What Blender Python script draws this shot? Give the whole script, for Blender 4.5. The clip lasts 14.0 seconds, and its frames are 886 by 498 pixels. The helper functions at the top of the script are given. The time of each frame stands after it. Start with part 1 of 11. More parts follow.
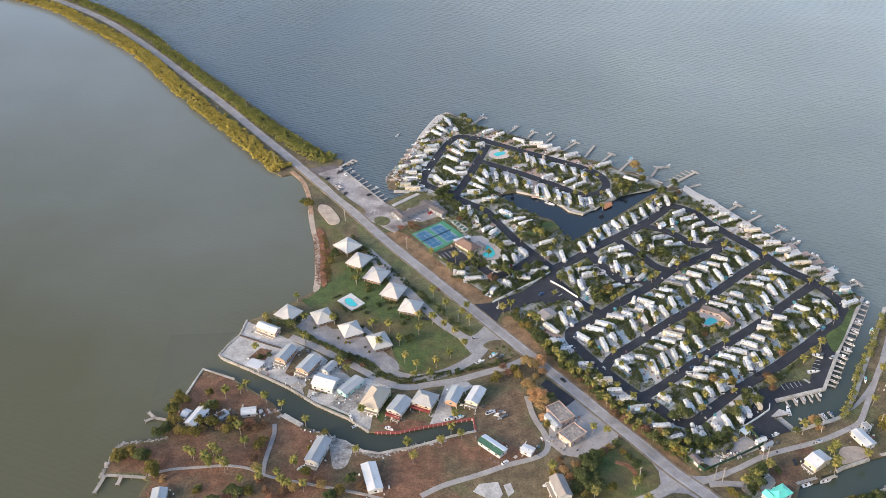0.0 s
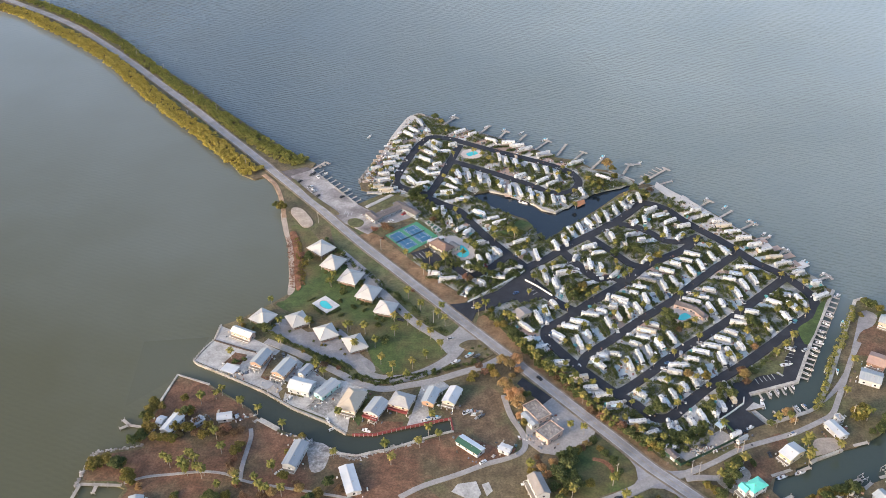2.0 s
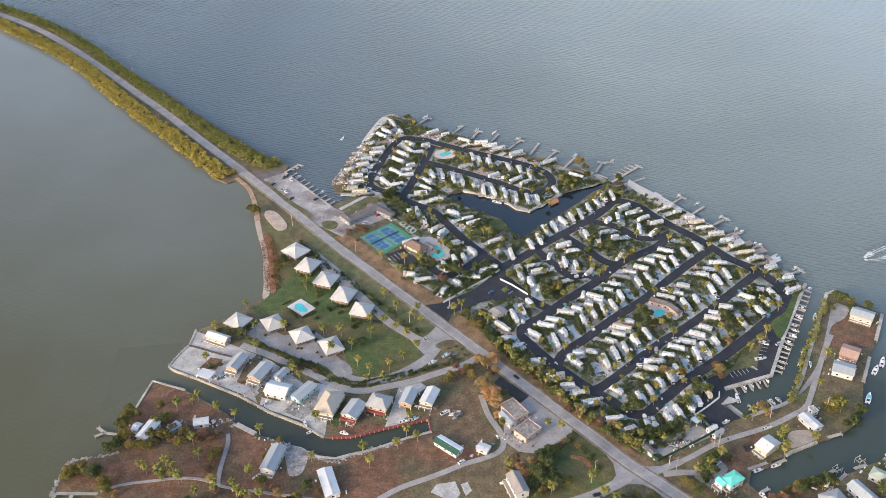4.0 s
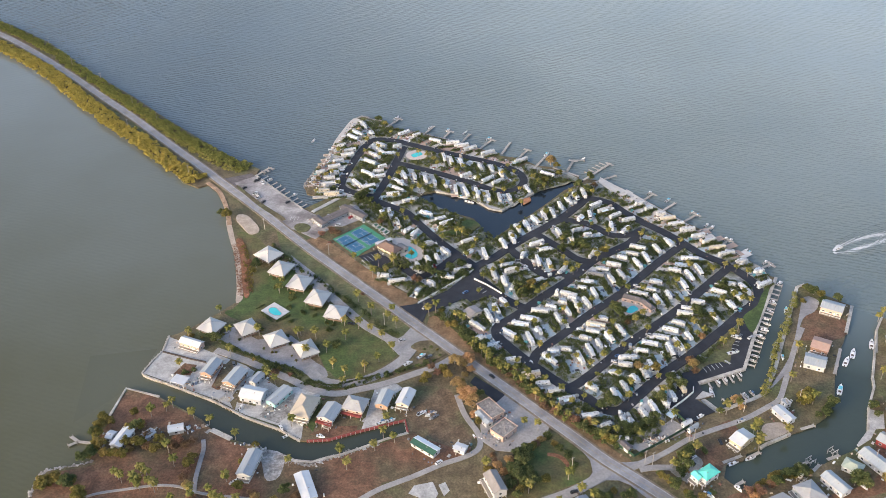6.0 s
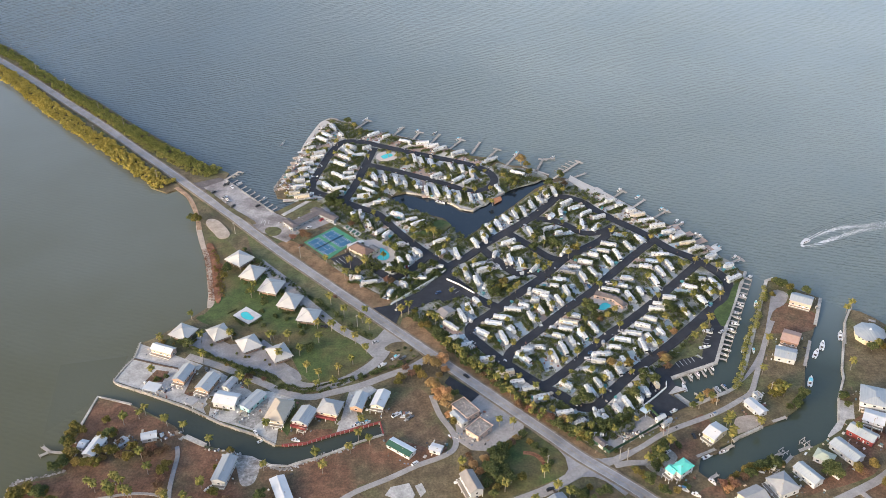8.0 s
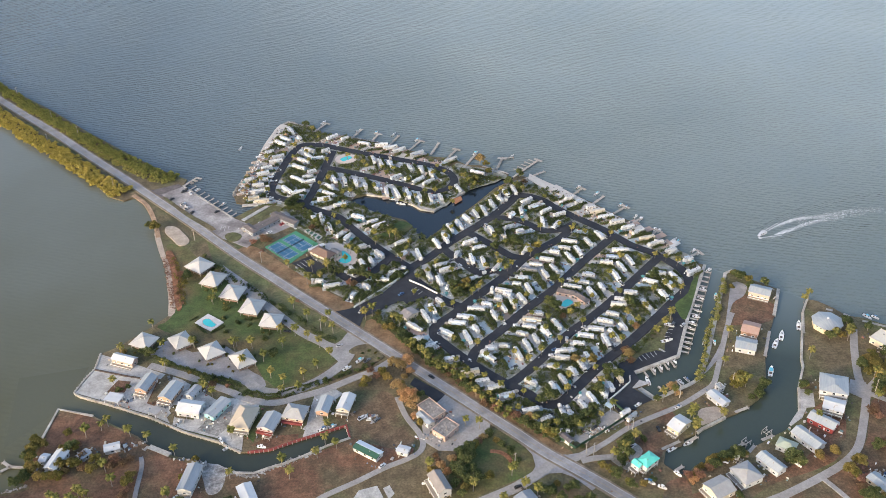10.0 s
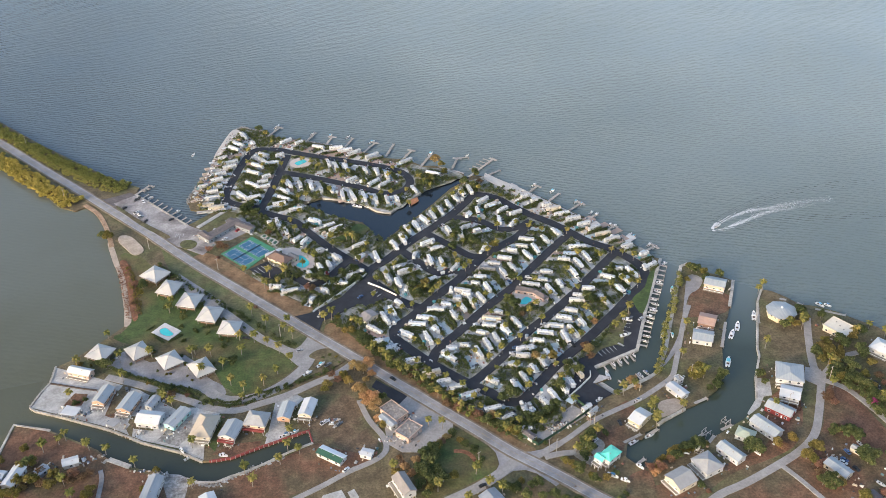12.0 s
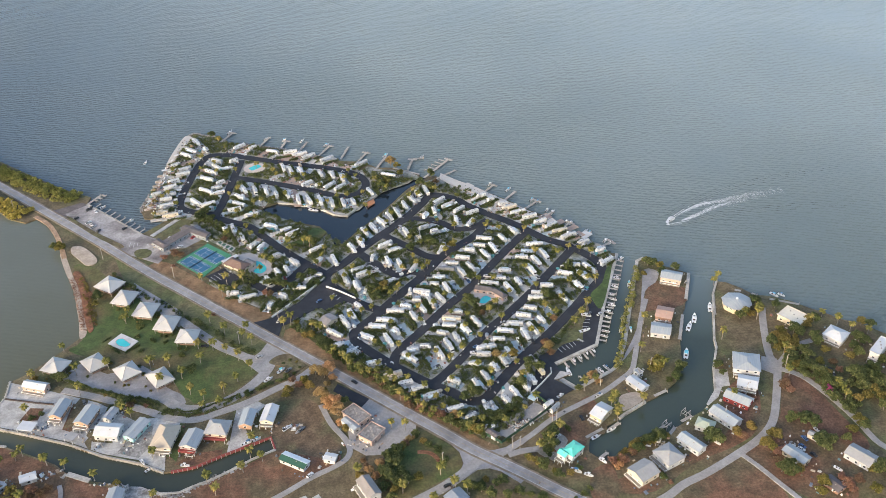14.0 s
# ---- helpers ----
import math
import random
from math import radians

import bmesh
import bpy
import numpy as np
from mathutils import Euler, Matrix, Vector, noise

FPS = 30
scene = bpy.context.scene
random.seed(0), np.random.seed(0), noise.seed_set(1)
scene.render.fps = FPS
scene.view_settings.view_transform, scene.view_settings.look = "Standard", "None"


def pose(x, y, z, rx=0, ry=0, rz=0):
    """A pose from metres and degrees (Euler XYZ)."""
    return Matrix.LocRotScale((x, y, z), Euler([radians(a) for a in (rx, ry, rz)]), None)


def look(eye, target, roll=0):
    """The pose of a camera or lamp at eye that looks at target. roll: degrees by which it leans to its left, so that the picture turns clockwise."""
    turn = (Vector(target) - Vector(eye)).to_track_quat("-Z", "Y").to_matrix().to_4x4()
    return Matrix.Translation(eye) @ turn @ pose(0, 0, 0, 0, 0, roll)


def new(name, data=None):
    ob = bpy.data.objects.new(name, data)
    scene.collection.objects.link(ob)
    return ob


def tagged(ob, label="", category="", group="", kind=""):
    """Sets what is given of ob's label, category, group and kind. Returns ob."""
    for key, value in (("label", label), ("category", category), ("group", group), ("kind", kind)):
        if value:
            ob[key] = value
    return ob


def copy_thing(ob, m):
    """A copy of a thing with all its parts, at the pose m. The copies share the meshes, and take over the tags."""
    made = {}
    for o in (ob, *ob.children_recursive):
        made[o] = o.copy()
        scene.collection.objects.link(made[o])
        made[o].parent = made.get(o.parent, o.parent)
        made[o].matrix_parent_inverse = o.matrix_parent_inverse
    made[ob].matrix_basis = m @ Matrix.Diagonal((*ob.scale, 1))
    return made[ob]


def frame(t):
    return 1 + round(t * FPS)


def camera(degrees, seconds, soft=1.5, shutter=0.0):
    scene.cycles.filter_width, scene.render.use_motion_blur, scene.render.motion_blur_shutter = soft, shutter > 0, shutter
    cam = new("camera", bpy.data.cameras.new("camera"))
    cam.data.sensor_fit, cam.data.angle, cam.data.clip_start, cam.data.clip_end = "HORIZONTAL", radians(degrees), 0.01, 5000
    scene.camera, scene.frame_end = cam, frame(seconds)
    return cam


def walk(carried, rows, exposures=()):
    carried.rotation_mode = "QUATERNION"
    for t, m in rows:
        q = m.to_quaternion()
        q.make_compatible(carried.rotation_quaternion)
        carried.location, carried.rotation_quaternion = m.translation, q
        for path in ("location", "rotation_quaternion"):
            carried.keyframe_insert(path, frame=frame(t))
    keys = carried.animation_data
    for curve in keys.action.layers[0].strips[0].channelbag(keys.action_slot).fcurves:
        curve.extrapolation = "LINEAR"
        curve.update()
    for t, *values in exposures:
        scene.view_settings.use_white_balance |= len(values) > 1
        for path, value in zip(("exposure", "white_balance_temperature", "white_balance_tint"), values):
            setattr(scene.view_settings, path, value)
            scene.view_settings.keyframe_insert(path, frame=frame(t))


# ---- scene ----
from mathutils.geometry import tessellate_polygon

# A drone hangs over a bay and turns slowly to the right.
EYE = (0.0, 0.0, 420.0)
PITCH, ROLL = -34.326, -1.2
YAWS = [(0.0, 6.923), (0.5, 6.463), (1.0, 6.008), (1.5, 5.556), (2.0, 5.105), (2.5, 4.662), (3.0, 4.226),
        (5.5, 1.953), (6.0, 1.471), (6.5, 0.985), (7.0, 0.49), (7.5, 0.0), (8.0, -0.505),
        (10.5, -3.931), (11.0, -4.669), (11.5, -5.404), (12.0, -6.15), (12.5, -6.91), (13.0, -7.64), (13.5, -8.37), (14.0, -9.108)]


def aim(yaw):
    y, p = radians(yaw), radians(PITCH)
    return look(EYE, (EYE[0] - math.sin(y) * math.cos(p), EYE[1] + math.cos(y) * math.cos(p), EYE[2] + math.sin(p)), ROLL)


cam = camera(48.31, 14.0, soft=0.6)
walk(cam, [(t, aim(yaw)) for t, yaw in YAWS], [(0.0, 1.39, 6310, 14), (5.0, 1.36, 6310, 14), (9.0, 1.32, 6280, 12.5), (14.0, 1.29, 6250, 11)])

# ---- light: hazy evening, low warm sun from the left, behind the camera
SUN_ELEVATION, SUN_FROM = 16.0, 232.0          # degrees; compass bearing with +y as north
world = bpy.data.worlds.new("sky")
scene.world = world
world.use_nodes = True
wn = world.node_tree.nodes
sky = wn.new("ShaderNodeTexSky")
sky.sky_type, sky.sun_disc = "NISHITA", False
sky.sun_elevation, sky.sun_rotation = radians(SUN_ELEVATION), radians(SUN_FROM)
sky.air_density, sky.dust_density, sky.ozone_density = 1.0, 3.0, 1.0
wn["Background"].inputs["Strength"].default_value = 0.15
world.node_tree.links.new(sky.outputs["Color"], wn["Background"].inputs["Color"])
sun_data = bpy.data.lights.new("sun", "SUN")
sun_data.energy, sun_data.angle, sun_data.color = 0.85, radians(12.0), (1.0, 0.80, 0.56)
sun = new("sun", sun_data)
b, e = radians(SUN_FROM), radians(SUN_ELEVATION)
sun.matrix_world = look((math.sin(b) * math.cos(e) * 900, math.cos(b) * math.cos(e) * 900, math.sin(e) * 900), (0, 0, 0))


# ---- materials
def surface(name, low, high, scale=0.3, fine=4.0, rough=0.8, bump=0.2, depth=0.05, vary=0.0, metal=0.0, stain=None, stain_scale=0.06, stain_amount=0.5, gloss=0.5, streak=None, mottle=0.0):
    """A procedural surface: colour between low and high by coarse and fine noise, stains on a larger scale, relief, and a change of value from object to object."""
    m = bpy.data.materials.new(name)
    m.use_nodes = True
    n, l = m.node_tree.nodes, m.node_tree.links
    bsdf = n["Principled BSDF"]
    tc, info = n.new("ShaderNodeTexCoord"), n.new("ShaderNodeObjectInfo")
    off = n.new("ShaderNodeVectorMath")
    off.operation = "MULTIPLY_ADD"
    l.new(info.outputs["Random"], off.inputs[0])
    off.inputs[1].default_value = (37, 53, 71) if vary else (0, 0, 0)
    l.new(tc.outputs["Object"], off.inputs[2])
    place = off.outputs[0]
    if streak:
        st = n.new("ShaderNodeVectorMath")
        st.operation = "MULTIPLY"
        st.inputs[1].default_value = streak
        l.new(place, st.inputs[0])
        place = st.outputs[0]
    a, c = n.new("ShaderNodeTexNoise"), n.new("ShaderNodeTexNoise")
    a.inputs["Scale"].default_value, a.inputs["Detail"].default_value = scale, 6
    c.inputs["Scale"].default_value, c.inputs["Detail"].default_value = fine, 4
    for x in (a, c):
        l.new(place, x.inputs["Vector"])
    mixn = n.new("ShaderNodeMath")
    mixn.operation = "MULTIPLY_ADD"
    l.new(c.outputs["Fac"], mixn.inputs[0])
    mixn.inputs[1].default_value = 0.5
    half = n.new("ShaderNodeMath")
    half.operation = "MULTIPLY_ADD"
    l.new(a.outputs["Fac"], half.inputs[0])
    half.inputs[1].default_value, half.inputs[2].default_value = 1.5, -0.5
    l.new(half.outputs[0], mixn.inputs[2])
    ramp = n.new("ShaderNodeMix")
    ramp.data_type = "RGBA"
    ramp.inputs[6].default_value, ramp.inputs[7].default_value = (*low, 1), (*high, 1)
    l.new(mixn.outputs[0], ramp.inputs[0])
    col = ramp.outputs[2]
    if stain:
        s = n.new("ShaderNodeTexNoise")
        s.inputs["Scale"].default_value, s.inputs["Detail"].default_value = stain_scale, 5
        l.new(place, s.inputs["Vector"])
        sr = n.new("ShaderNodeMapRange")
        sr.inputs[1].default_value, sr.inputs[2].default_value, sr.inputs[4].default_value = 0.45, 0.65, stain_amount
        l.new(s.outputs["Fac"], sr.inputs[0])
        sm = n.new("ShaderNodeMix")
        sm.data_type = "RGBA"
        l.new(sr.outputs[0], sm.inputs[0])
        l.new(col, sm.inputs[6])
        sm.inputs[7].default_value = (*stain, 1)
        col = sm.outputs[2]
    if mottle:
        grow = None
        for sc, amount in ((0.16, 1.0), (0.7, 0.9), (2.2, 0.6)):
            mo, mr = n.new("ShaderNodeTexNoise"), n.new("ShaderNodeMapRange")
            mo.inputs["Scale"].default_value, mo.inputs["Detail"].default_value = sc, 3
            l.new(place, mo.inputs["Vector"])
            mr.inputs[1].default_value, mr.inputs[2].default_value = 0.3, 0.7
            mr.inputs[3].default_value, mr.inputs[4].default_value = 1 - mottle * amount, 1 + mottle * amount
            l.new(mo.outputs["Fac"], mr.inputs[0])
            if grow is None:
                grow = mr.outputs[0]
            else:
                mu = n.new("ShaderNodeMath")
                mu.operation = "MULTIPLY"
                l.new(grow, mu.inputs[0])
                l.new(mr.outputs[0], mu.inputs[1])
                grow = mu.outputs[0]
        mv = n.new("ShaderNodeHueSaturation")
        l.new(grow, mv.inputs["Value"])
        l.new(col, mv.inputs["Color"])
        col = mv.outputs[0]
    if vary:
        hs, vr, hr = n.new("ShaderNodeHueSaturation"), n.new("ShaderNodeMapRange"), n.new("ShaderNodeMapRange")
        vr.inputs[3].default_value, vr.inputs[4].default_value = 1 - vary, 1 + vary
        hr.inputs[3].default_value, hr.inputs[4].default_value = 0.5 + vary * 0.08, 0.5 - vary * 0.08
        l.new(info.outputs["Random"], vr.inputs[0])
        l.new(info.outputs["Random"], hr.inputs[0])
        l.new(vr.outputs[0], hs.inputs["Value"])
        l.new(hr.outputs[0], hs.inputs["Hue"])
        l.new(col, hs.inputs["Color"])
        col = hs.outputs[0]
    l.new(col, bsdf.inputs["Base Color"])
    bsdf.inputs["Roughness"].default_value, bsdf.inputs["Metallic"].default_value = rough, metal
    bsdf.inputs["Specular IOR Level"].default_value = gloss
    if bump:
        bp = n.new("ShaderNodeBump")
        bp.inputs["Strength"].default_value, bp.inputs["Distance"].default_value = bump, depth
        l.new(c.outputs["Fac"], bp.inputs["Height"])
        l.new(bp.outputs[0], bsdf.inputs["Normal"])
    return m


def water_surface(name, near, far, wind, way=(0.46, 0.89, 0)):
    """Shallow bay water: silt colour near the shore, sky reflection and haze painted into the far tone, under small
    wind waves.
    """
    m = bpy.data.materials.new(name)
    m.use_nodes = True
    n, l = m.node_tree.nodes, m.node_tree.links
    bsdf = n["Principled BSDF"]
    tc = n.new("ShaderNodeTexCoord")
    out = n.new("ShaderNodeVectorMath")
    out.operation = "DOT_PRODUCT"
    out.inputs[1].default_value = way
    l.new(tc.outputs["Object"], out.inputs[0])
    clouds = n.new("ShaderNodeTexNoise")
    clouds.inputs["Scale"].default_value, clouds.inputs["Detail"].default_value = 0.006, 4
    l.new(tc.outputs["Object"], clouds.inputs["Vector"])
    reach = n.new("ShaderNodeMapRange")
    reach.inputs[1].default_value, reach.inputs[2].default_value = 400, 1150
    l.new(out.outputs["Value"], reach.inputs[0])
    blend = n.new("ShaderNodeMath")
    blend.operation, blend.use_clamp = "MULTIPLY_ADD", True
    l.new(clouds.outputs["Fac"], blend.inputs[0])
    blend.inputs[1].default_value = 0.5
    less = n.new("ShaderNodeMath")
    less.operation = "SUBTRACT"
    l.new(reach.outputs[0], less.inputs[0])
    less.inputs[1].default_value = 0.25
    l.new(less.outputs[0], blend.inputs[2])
    # paler far colour stands in for haze and sky reflection
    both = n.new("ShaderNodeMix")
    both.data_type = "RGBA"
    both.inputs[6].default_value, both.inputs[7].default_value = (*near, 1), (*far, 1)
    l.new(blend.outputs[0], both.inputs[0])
    # bluer western water; the calm lee's dark reflection is put into this tint
    west, split, lee_tint = n.new("ShaderNodeMapRange"), n.new("ShaderNodeSeparateXYZ"), n.new("ShaderNodeMix")
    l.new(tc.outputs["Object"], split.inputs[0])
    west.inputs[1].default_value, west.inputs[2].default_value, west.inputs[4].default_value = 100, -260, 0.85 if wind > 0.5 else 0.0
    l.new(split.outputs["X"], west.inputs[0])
    lee_tint.data_type = "RGBA"
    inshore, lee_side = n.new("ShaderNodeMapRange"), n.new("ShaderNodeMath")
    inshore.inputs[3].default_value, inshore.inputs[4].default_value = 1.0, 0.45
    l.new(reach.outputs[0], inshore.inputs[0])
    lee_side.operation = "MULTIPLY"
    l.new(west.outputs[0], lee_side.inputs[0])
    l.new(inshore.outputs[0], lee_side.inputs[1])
    l.new(lee_side.outputs[0], lee_tint.inputs[0])
    l.new(both.outputs[2], lee_tint.inputs[6])
    lee_tint.inputs[7].default_value = (0.076, 0.112, 0.162, 1)
    l.new(lee_tint.outputs[2], bsdf.inputs["Base Color"])
    bsdf.inputs["Roughness"].default_value, bsdf.inputs["IOR"].default_value = 0.12, 1.333
    # waves: long crests across the wind, patchy gusts
    warp = n.new("ShaderNodeMapping")
    warp.inputs["Rotation"].default_value, warp.inputs["Scale"].default_value = (0, 0, radians(-24)), (0.62, 1.0, 1)
    l.new(tc.outputs["Object"], warp.inputs["Vector"])
    w1, w2 = n.new("ShaderNodeTexNoise"), n.new("ShaderNodeTexNoise")
    w1.inputs["Scale"].default_value, w1.inputs["Detail"].default_value = 0.3, 2
    w2.inputs["Scale"].default_value, w2.inputs["Detail"].default_value = 0.9, 1
    for x in (w1, w2):
        l.new(warp.outputs[0], x.inputs["Vector"])
    add = n.new("ShaderNodeMath")
    add.operation = "MULTIPLY_ADD"
    l.new(w2.outputs["Fac"], add.inputs[0])
    add.inputs[1].default_value = 0.24
    l.new(w1.outputs["Fac"], add.inputs[2])
    for turn, length, share in ((20, 3.8, 0.15), (-32, 5.4, 0.16)):
        # trains of longer, gently bent crests
        aim, train, more = n.new("ShaderNodeMapping"), n.new("ShaderNodeTexWave"), n.new("ShaderNodeMath")
        aim.inputs["Rotation"].default_value = (0, 0, radians(turn))
        l.new(tc.outputs["Object"], aim.inputs["Vector"])
        l.new(aim.outputs[0], train.inputs["Vector"])
        train.bands_direction = "Y"
        train.inputs["Scale"].default_value = 2 * math.pi / 20 / length
        train.inputs["Distortion"].default_value, train.inputs["Detail"].default_value, train.inputs["Detail Scale"].default_value = 14, 1, 0.12
        more.operation = "MULTIPLY_ADD"
        l.new(train.outputs["Fac"], more.inputs[0])
        more.inputs[1].default_value = share
        l.new(add.outputs[0], more.inputs[2])
        add = more
    gust = n.new("ShaderNodeTexNoise")
    gust.inputs["Scale"].default_value = 0.012
    l.new(tc.outputs["Object"], gust.inputs["Vector"])
    force = n.new("ShaderNodeMapRange")
    force.inputs[1].default_value, force.inputs[2].default_value = 0.3, 0.7
    force.inputs[3].default_value, force.inputs[4].default_value = wind * 0.5, wind
    l.new(gust.outputs["Fac"], force.inputs[0])
    bp = n.new("ShaderNodeBump")
    bp.inputs["Distance"].default_value = 2.7
    # ripples flattened with distance to fit the camera's view
    calm, ripple_force = n.new("ShaderNodeMapRange"), n.new("ShaderNodeMath")
    calm.inputs[1].default_value, calm.inputs[2].default_value, calm.inputs[3].default_value, calm.inputs[4].default_value = 560, 1450, 0.95, 0.34
    l.new(out.outputs["Value"], calm.inputs[0])
    ripple_force.operation = "MULTIPLY"
    l.new(calm.outputs[0], ripple_force.inputs[0])
    l.new(force.outputs[0], ripple_force.inputs[1])
    l.new(ripple_force.outputs[0], bp.inputs["Strength"])
    l.new(add.outputs[0], bp.inputs["Height"])
    l.new(bp.outputs[0], bsdf.inputs["Normal"])
    return m


# second tone of each pair has distance haze and sky reflection painted in
SILT_NEAR, SILT_HAZY = (0.100, 0.099, 0.057), (0.240, 0.272, 0.274)
BAY_NEAR, BAY_HAZY = (0.082, 0.107, 0.098), (0.305, 0.352, 0.360)
BAY_MOUTH = tuple(n + 0.25 * (f - n) for n, f in zip(BAY_NEAR, BAY_HAZY))
silt_water_mat = water_surface("silty_water", SILT_NEAR, SILT_HAZY, 0.12, (0.15, 0.98, 0))
water_mat = water_surface("bay_water", BAY_NEAR, BAY_HAZY, 1.0)
CANAL_WEST, CANAL_EAST = (0.046, 0.052, 0.034), (0.050, 0.064, 0.047)


def canal_water(name, start, way, reach, outer, inner):
    """Still water whose colour passes from the bay's to the canal's along a way of that reach from the start."""
    m = still_water(name, inner)
    n, l = m.node_tree.nodes, m.node_tree.links
    tc, sub, dot, mr, mix = (n.new("ShaderNode" + k) for k in ("TexCoord", "VectorMath", "VectorMath", "MapRange", "Mix"))
    sub.operation, dot.operation, mix.data_type = "SUBTRACT", "DOT_PRODUCT", "RGBA"
    l.new(tc.outputs["Object"], sub.inputs[0])
    sub.inputs[1].default_value = (*start, 0)
    l.new(sub.outputs[0], dot.inputs[0])
    d = Vector((*way, 0)).normalized()
    dot.inputs[1].default_value = d
    l.new(dot.outputs["Value"], mr.inputs[0])
    mr.inputs[2].default_value = reach
    l.new(mr.outputs[0], mix.inputs[0])
    old = n["Principled BSDF"].inputs["Base Color"].links[0].from_socket
    mix.inputs[6].default_value = (*outer, 1)
    l.new(old, mix.inputs[7])
    l.new(mix.outputs[2], n["Principled BSDF"].inputs["Base Color"])
    return m


def still_water(name, c):
    return surface(name, tuple(v * 0.9 for v in c), tuple(v * 1.1 for v in c), 0.02, 0.5, 0.12, 0.3, 0.3)


basin_mat = surface("basin_water", (0.012, 0.018, 0.026), (0.02, 0.028, 0.036), 0.02, 0.5, 0.1, 0.12, 0.3)
land_mat = surface("dry_grass", (0.110, 0.083, 0.046), (0.175, 0.135, 0.076), 0.05, 1.2, 0.95, 0.5, 0.2, stain=(0.09, 0.105, 0.04), stain_scale=0.03, stain_amount=0.8, mottle=0.32)
dirt_mat = surface("brown_dirt", (0.122, 0.063, 0.038), (0.205, 0.108, 0.063), 0.06, 1.5, 0.95, 0.5, 0.2, stain=(0.105, 0.09, 0.05), stain_scale=0.035, stain_amount=0.85, mottle=0.34)
lawn_mat = surface("lawn", (0.046, 0.080, 0.022), (0.090, 0.122, 0.036), 0.05, 1.5, 0.95, 0.4, 0.15, stain=(0.17, 0.115, 0.055), stain_scale=0.022, stain_amount=0.9, mottle=0.24)
verge_mat = surface("brown_verge", (0.18, 0.105, 0.055), (0.28, 0.175, 0.095), 0.08, 1.5, 0.95, 0.4, 0.15, stain=(0.12, 0.10, 0.05), stain_scale=0.05, stain_amount=0.7, mottle=0.25)
gravel_mat = surface("pale_gravel", (0.30, 0.28, 0.25), (0.46, 0.43, 0.39), 0.08, 2.5, 0.95, 0.4, 0.08, stain=(0.24, 0.21, 0.16), stain_scale=0.06, mottle=0.2)
sand_mat = surface("beach_sand", (0.36, 0.29, 0.23), (0.55, 0.46, 0.37), 0.12, 2.0, 0.95, 0.3, 0.1, stain=(0.30, 0.24, 0.18), mottle=0.15)
wrack_mat = surface("seaweed_and_red_mud", (0.17, 0.075, 0.04), (0.30, 0.14, 0.075), 0.2, 2.0, 0.95, 0.4, 0.15, mottle=0.35)
asphalt_mat = surface("dark_asphalt", (0.020, 0.022, 0.028), (0.032, 0.034, 0.042), 0.08, 3.0, 0.85, 0.2, 0.02, stain=(0.042, 0.042, 0.048), stain_scale=0.08, stain_amount=0.4, mottle=0.1)
old_asphalt_mat = surface("worn_asphalt", (0.255, 0.245, 0.25), (0.365, 0.35, 0.35), 0.08, 3.0, 0.9, 0.2, 0.02, stain=(0.17, 0.165, 0.16), stain_scale=0.05, mottle=0.12)
lane_mat = surface("pale_lane", (0.27, 0.255, 0.245), (0.385, 0.365, 0.35), 0.1, 3.0, 0.9, 0.2, 0.02, stain=(0.26, 0.24, 0.22), stain_scale=0.08, mottle=0.13)
concrete_mat = surface("concrete", (0.37, 0.36, 0.345), (0.52, 0.505, 0.48), 0.15, 3.0, 0.9, 0.2, 0.02, stain=(0.25, 0.235, 0.21), stain_scale=0.12, mottle=0.17)
rubble_mat = surface("pale_rubble", (0.20, 0.19, 0.18), (0.46, 0.44, 0.42), 0.5, 3.0, 0.95, 0.6, 0.2, stain=(0.15, 0.11, 0.08), stain_scale=0.15, mottle=0.35)
wall_mat = surface("seawall_concrete", (0.34, 0.32, 0.28), (0.52, 0.49, 0.44), 0.2, 3.0, 0.9, 0.3, 0.05, stain=(0.2, 0.17, 0.13), mottle=0.2)
white_line_mat = surface("road_paint", (0.48, 0.48, 0.47), (0.64, 0.64, 0.62), 0.5, 5.0, 0.8, 0.1, 0.01)


# ---- helpers
def finish(name, bm, material, parent=None, label="", smooth=False):
    me = bpy.data.meshes.new(name)
    if smooth:
        for f in bm.faces:
            f.smooth = True
    bm.to_mesh(me)
    bm.free()
    for x in (material if isinstance(material, (list, tuple)) else [material]):
        me.materials.append(x)
    ob = new(name, me)
    if parent is not None:
        ob.parent = parent
    if label:
        ob["label"] = label
    return ob


def part(name, bm, material, parent, label=""):
    return finish(name, bm, material, parent, label)


def smoothed(points, steps=4, closed=False):
    """A Catmull-Rom line through the points."""
    n, out = len(points), []
    ps = [Vector((*p[:2], 0)) for p in points]
    for i in range(n if closed else n - 1):
        p0, p1, p2, p3 = (ps[(i + k) % n] if closed else ps[min(max(i + k, 0), n - 1)] for k in (-1, 0, 1, 2))
        for s in range(steps):
            t = s / steps
            out.append(0.5 * (2 * p1 + (p2 - p0) * t + (2 * p0 - 5 * p1 + 4 * p2 - p3) * t * t + (3 * p1 - p0 - 3 * p2 + p3) * t ** 3))
    if not closed:
        out.append(ps[-1])
    return out


def area(points):
    return 0.5 * sum(a[0] * b[1] - b[0] * a[1] for a, b in zip(points, [*points[1:], points[0]]))


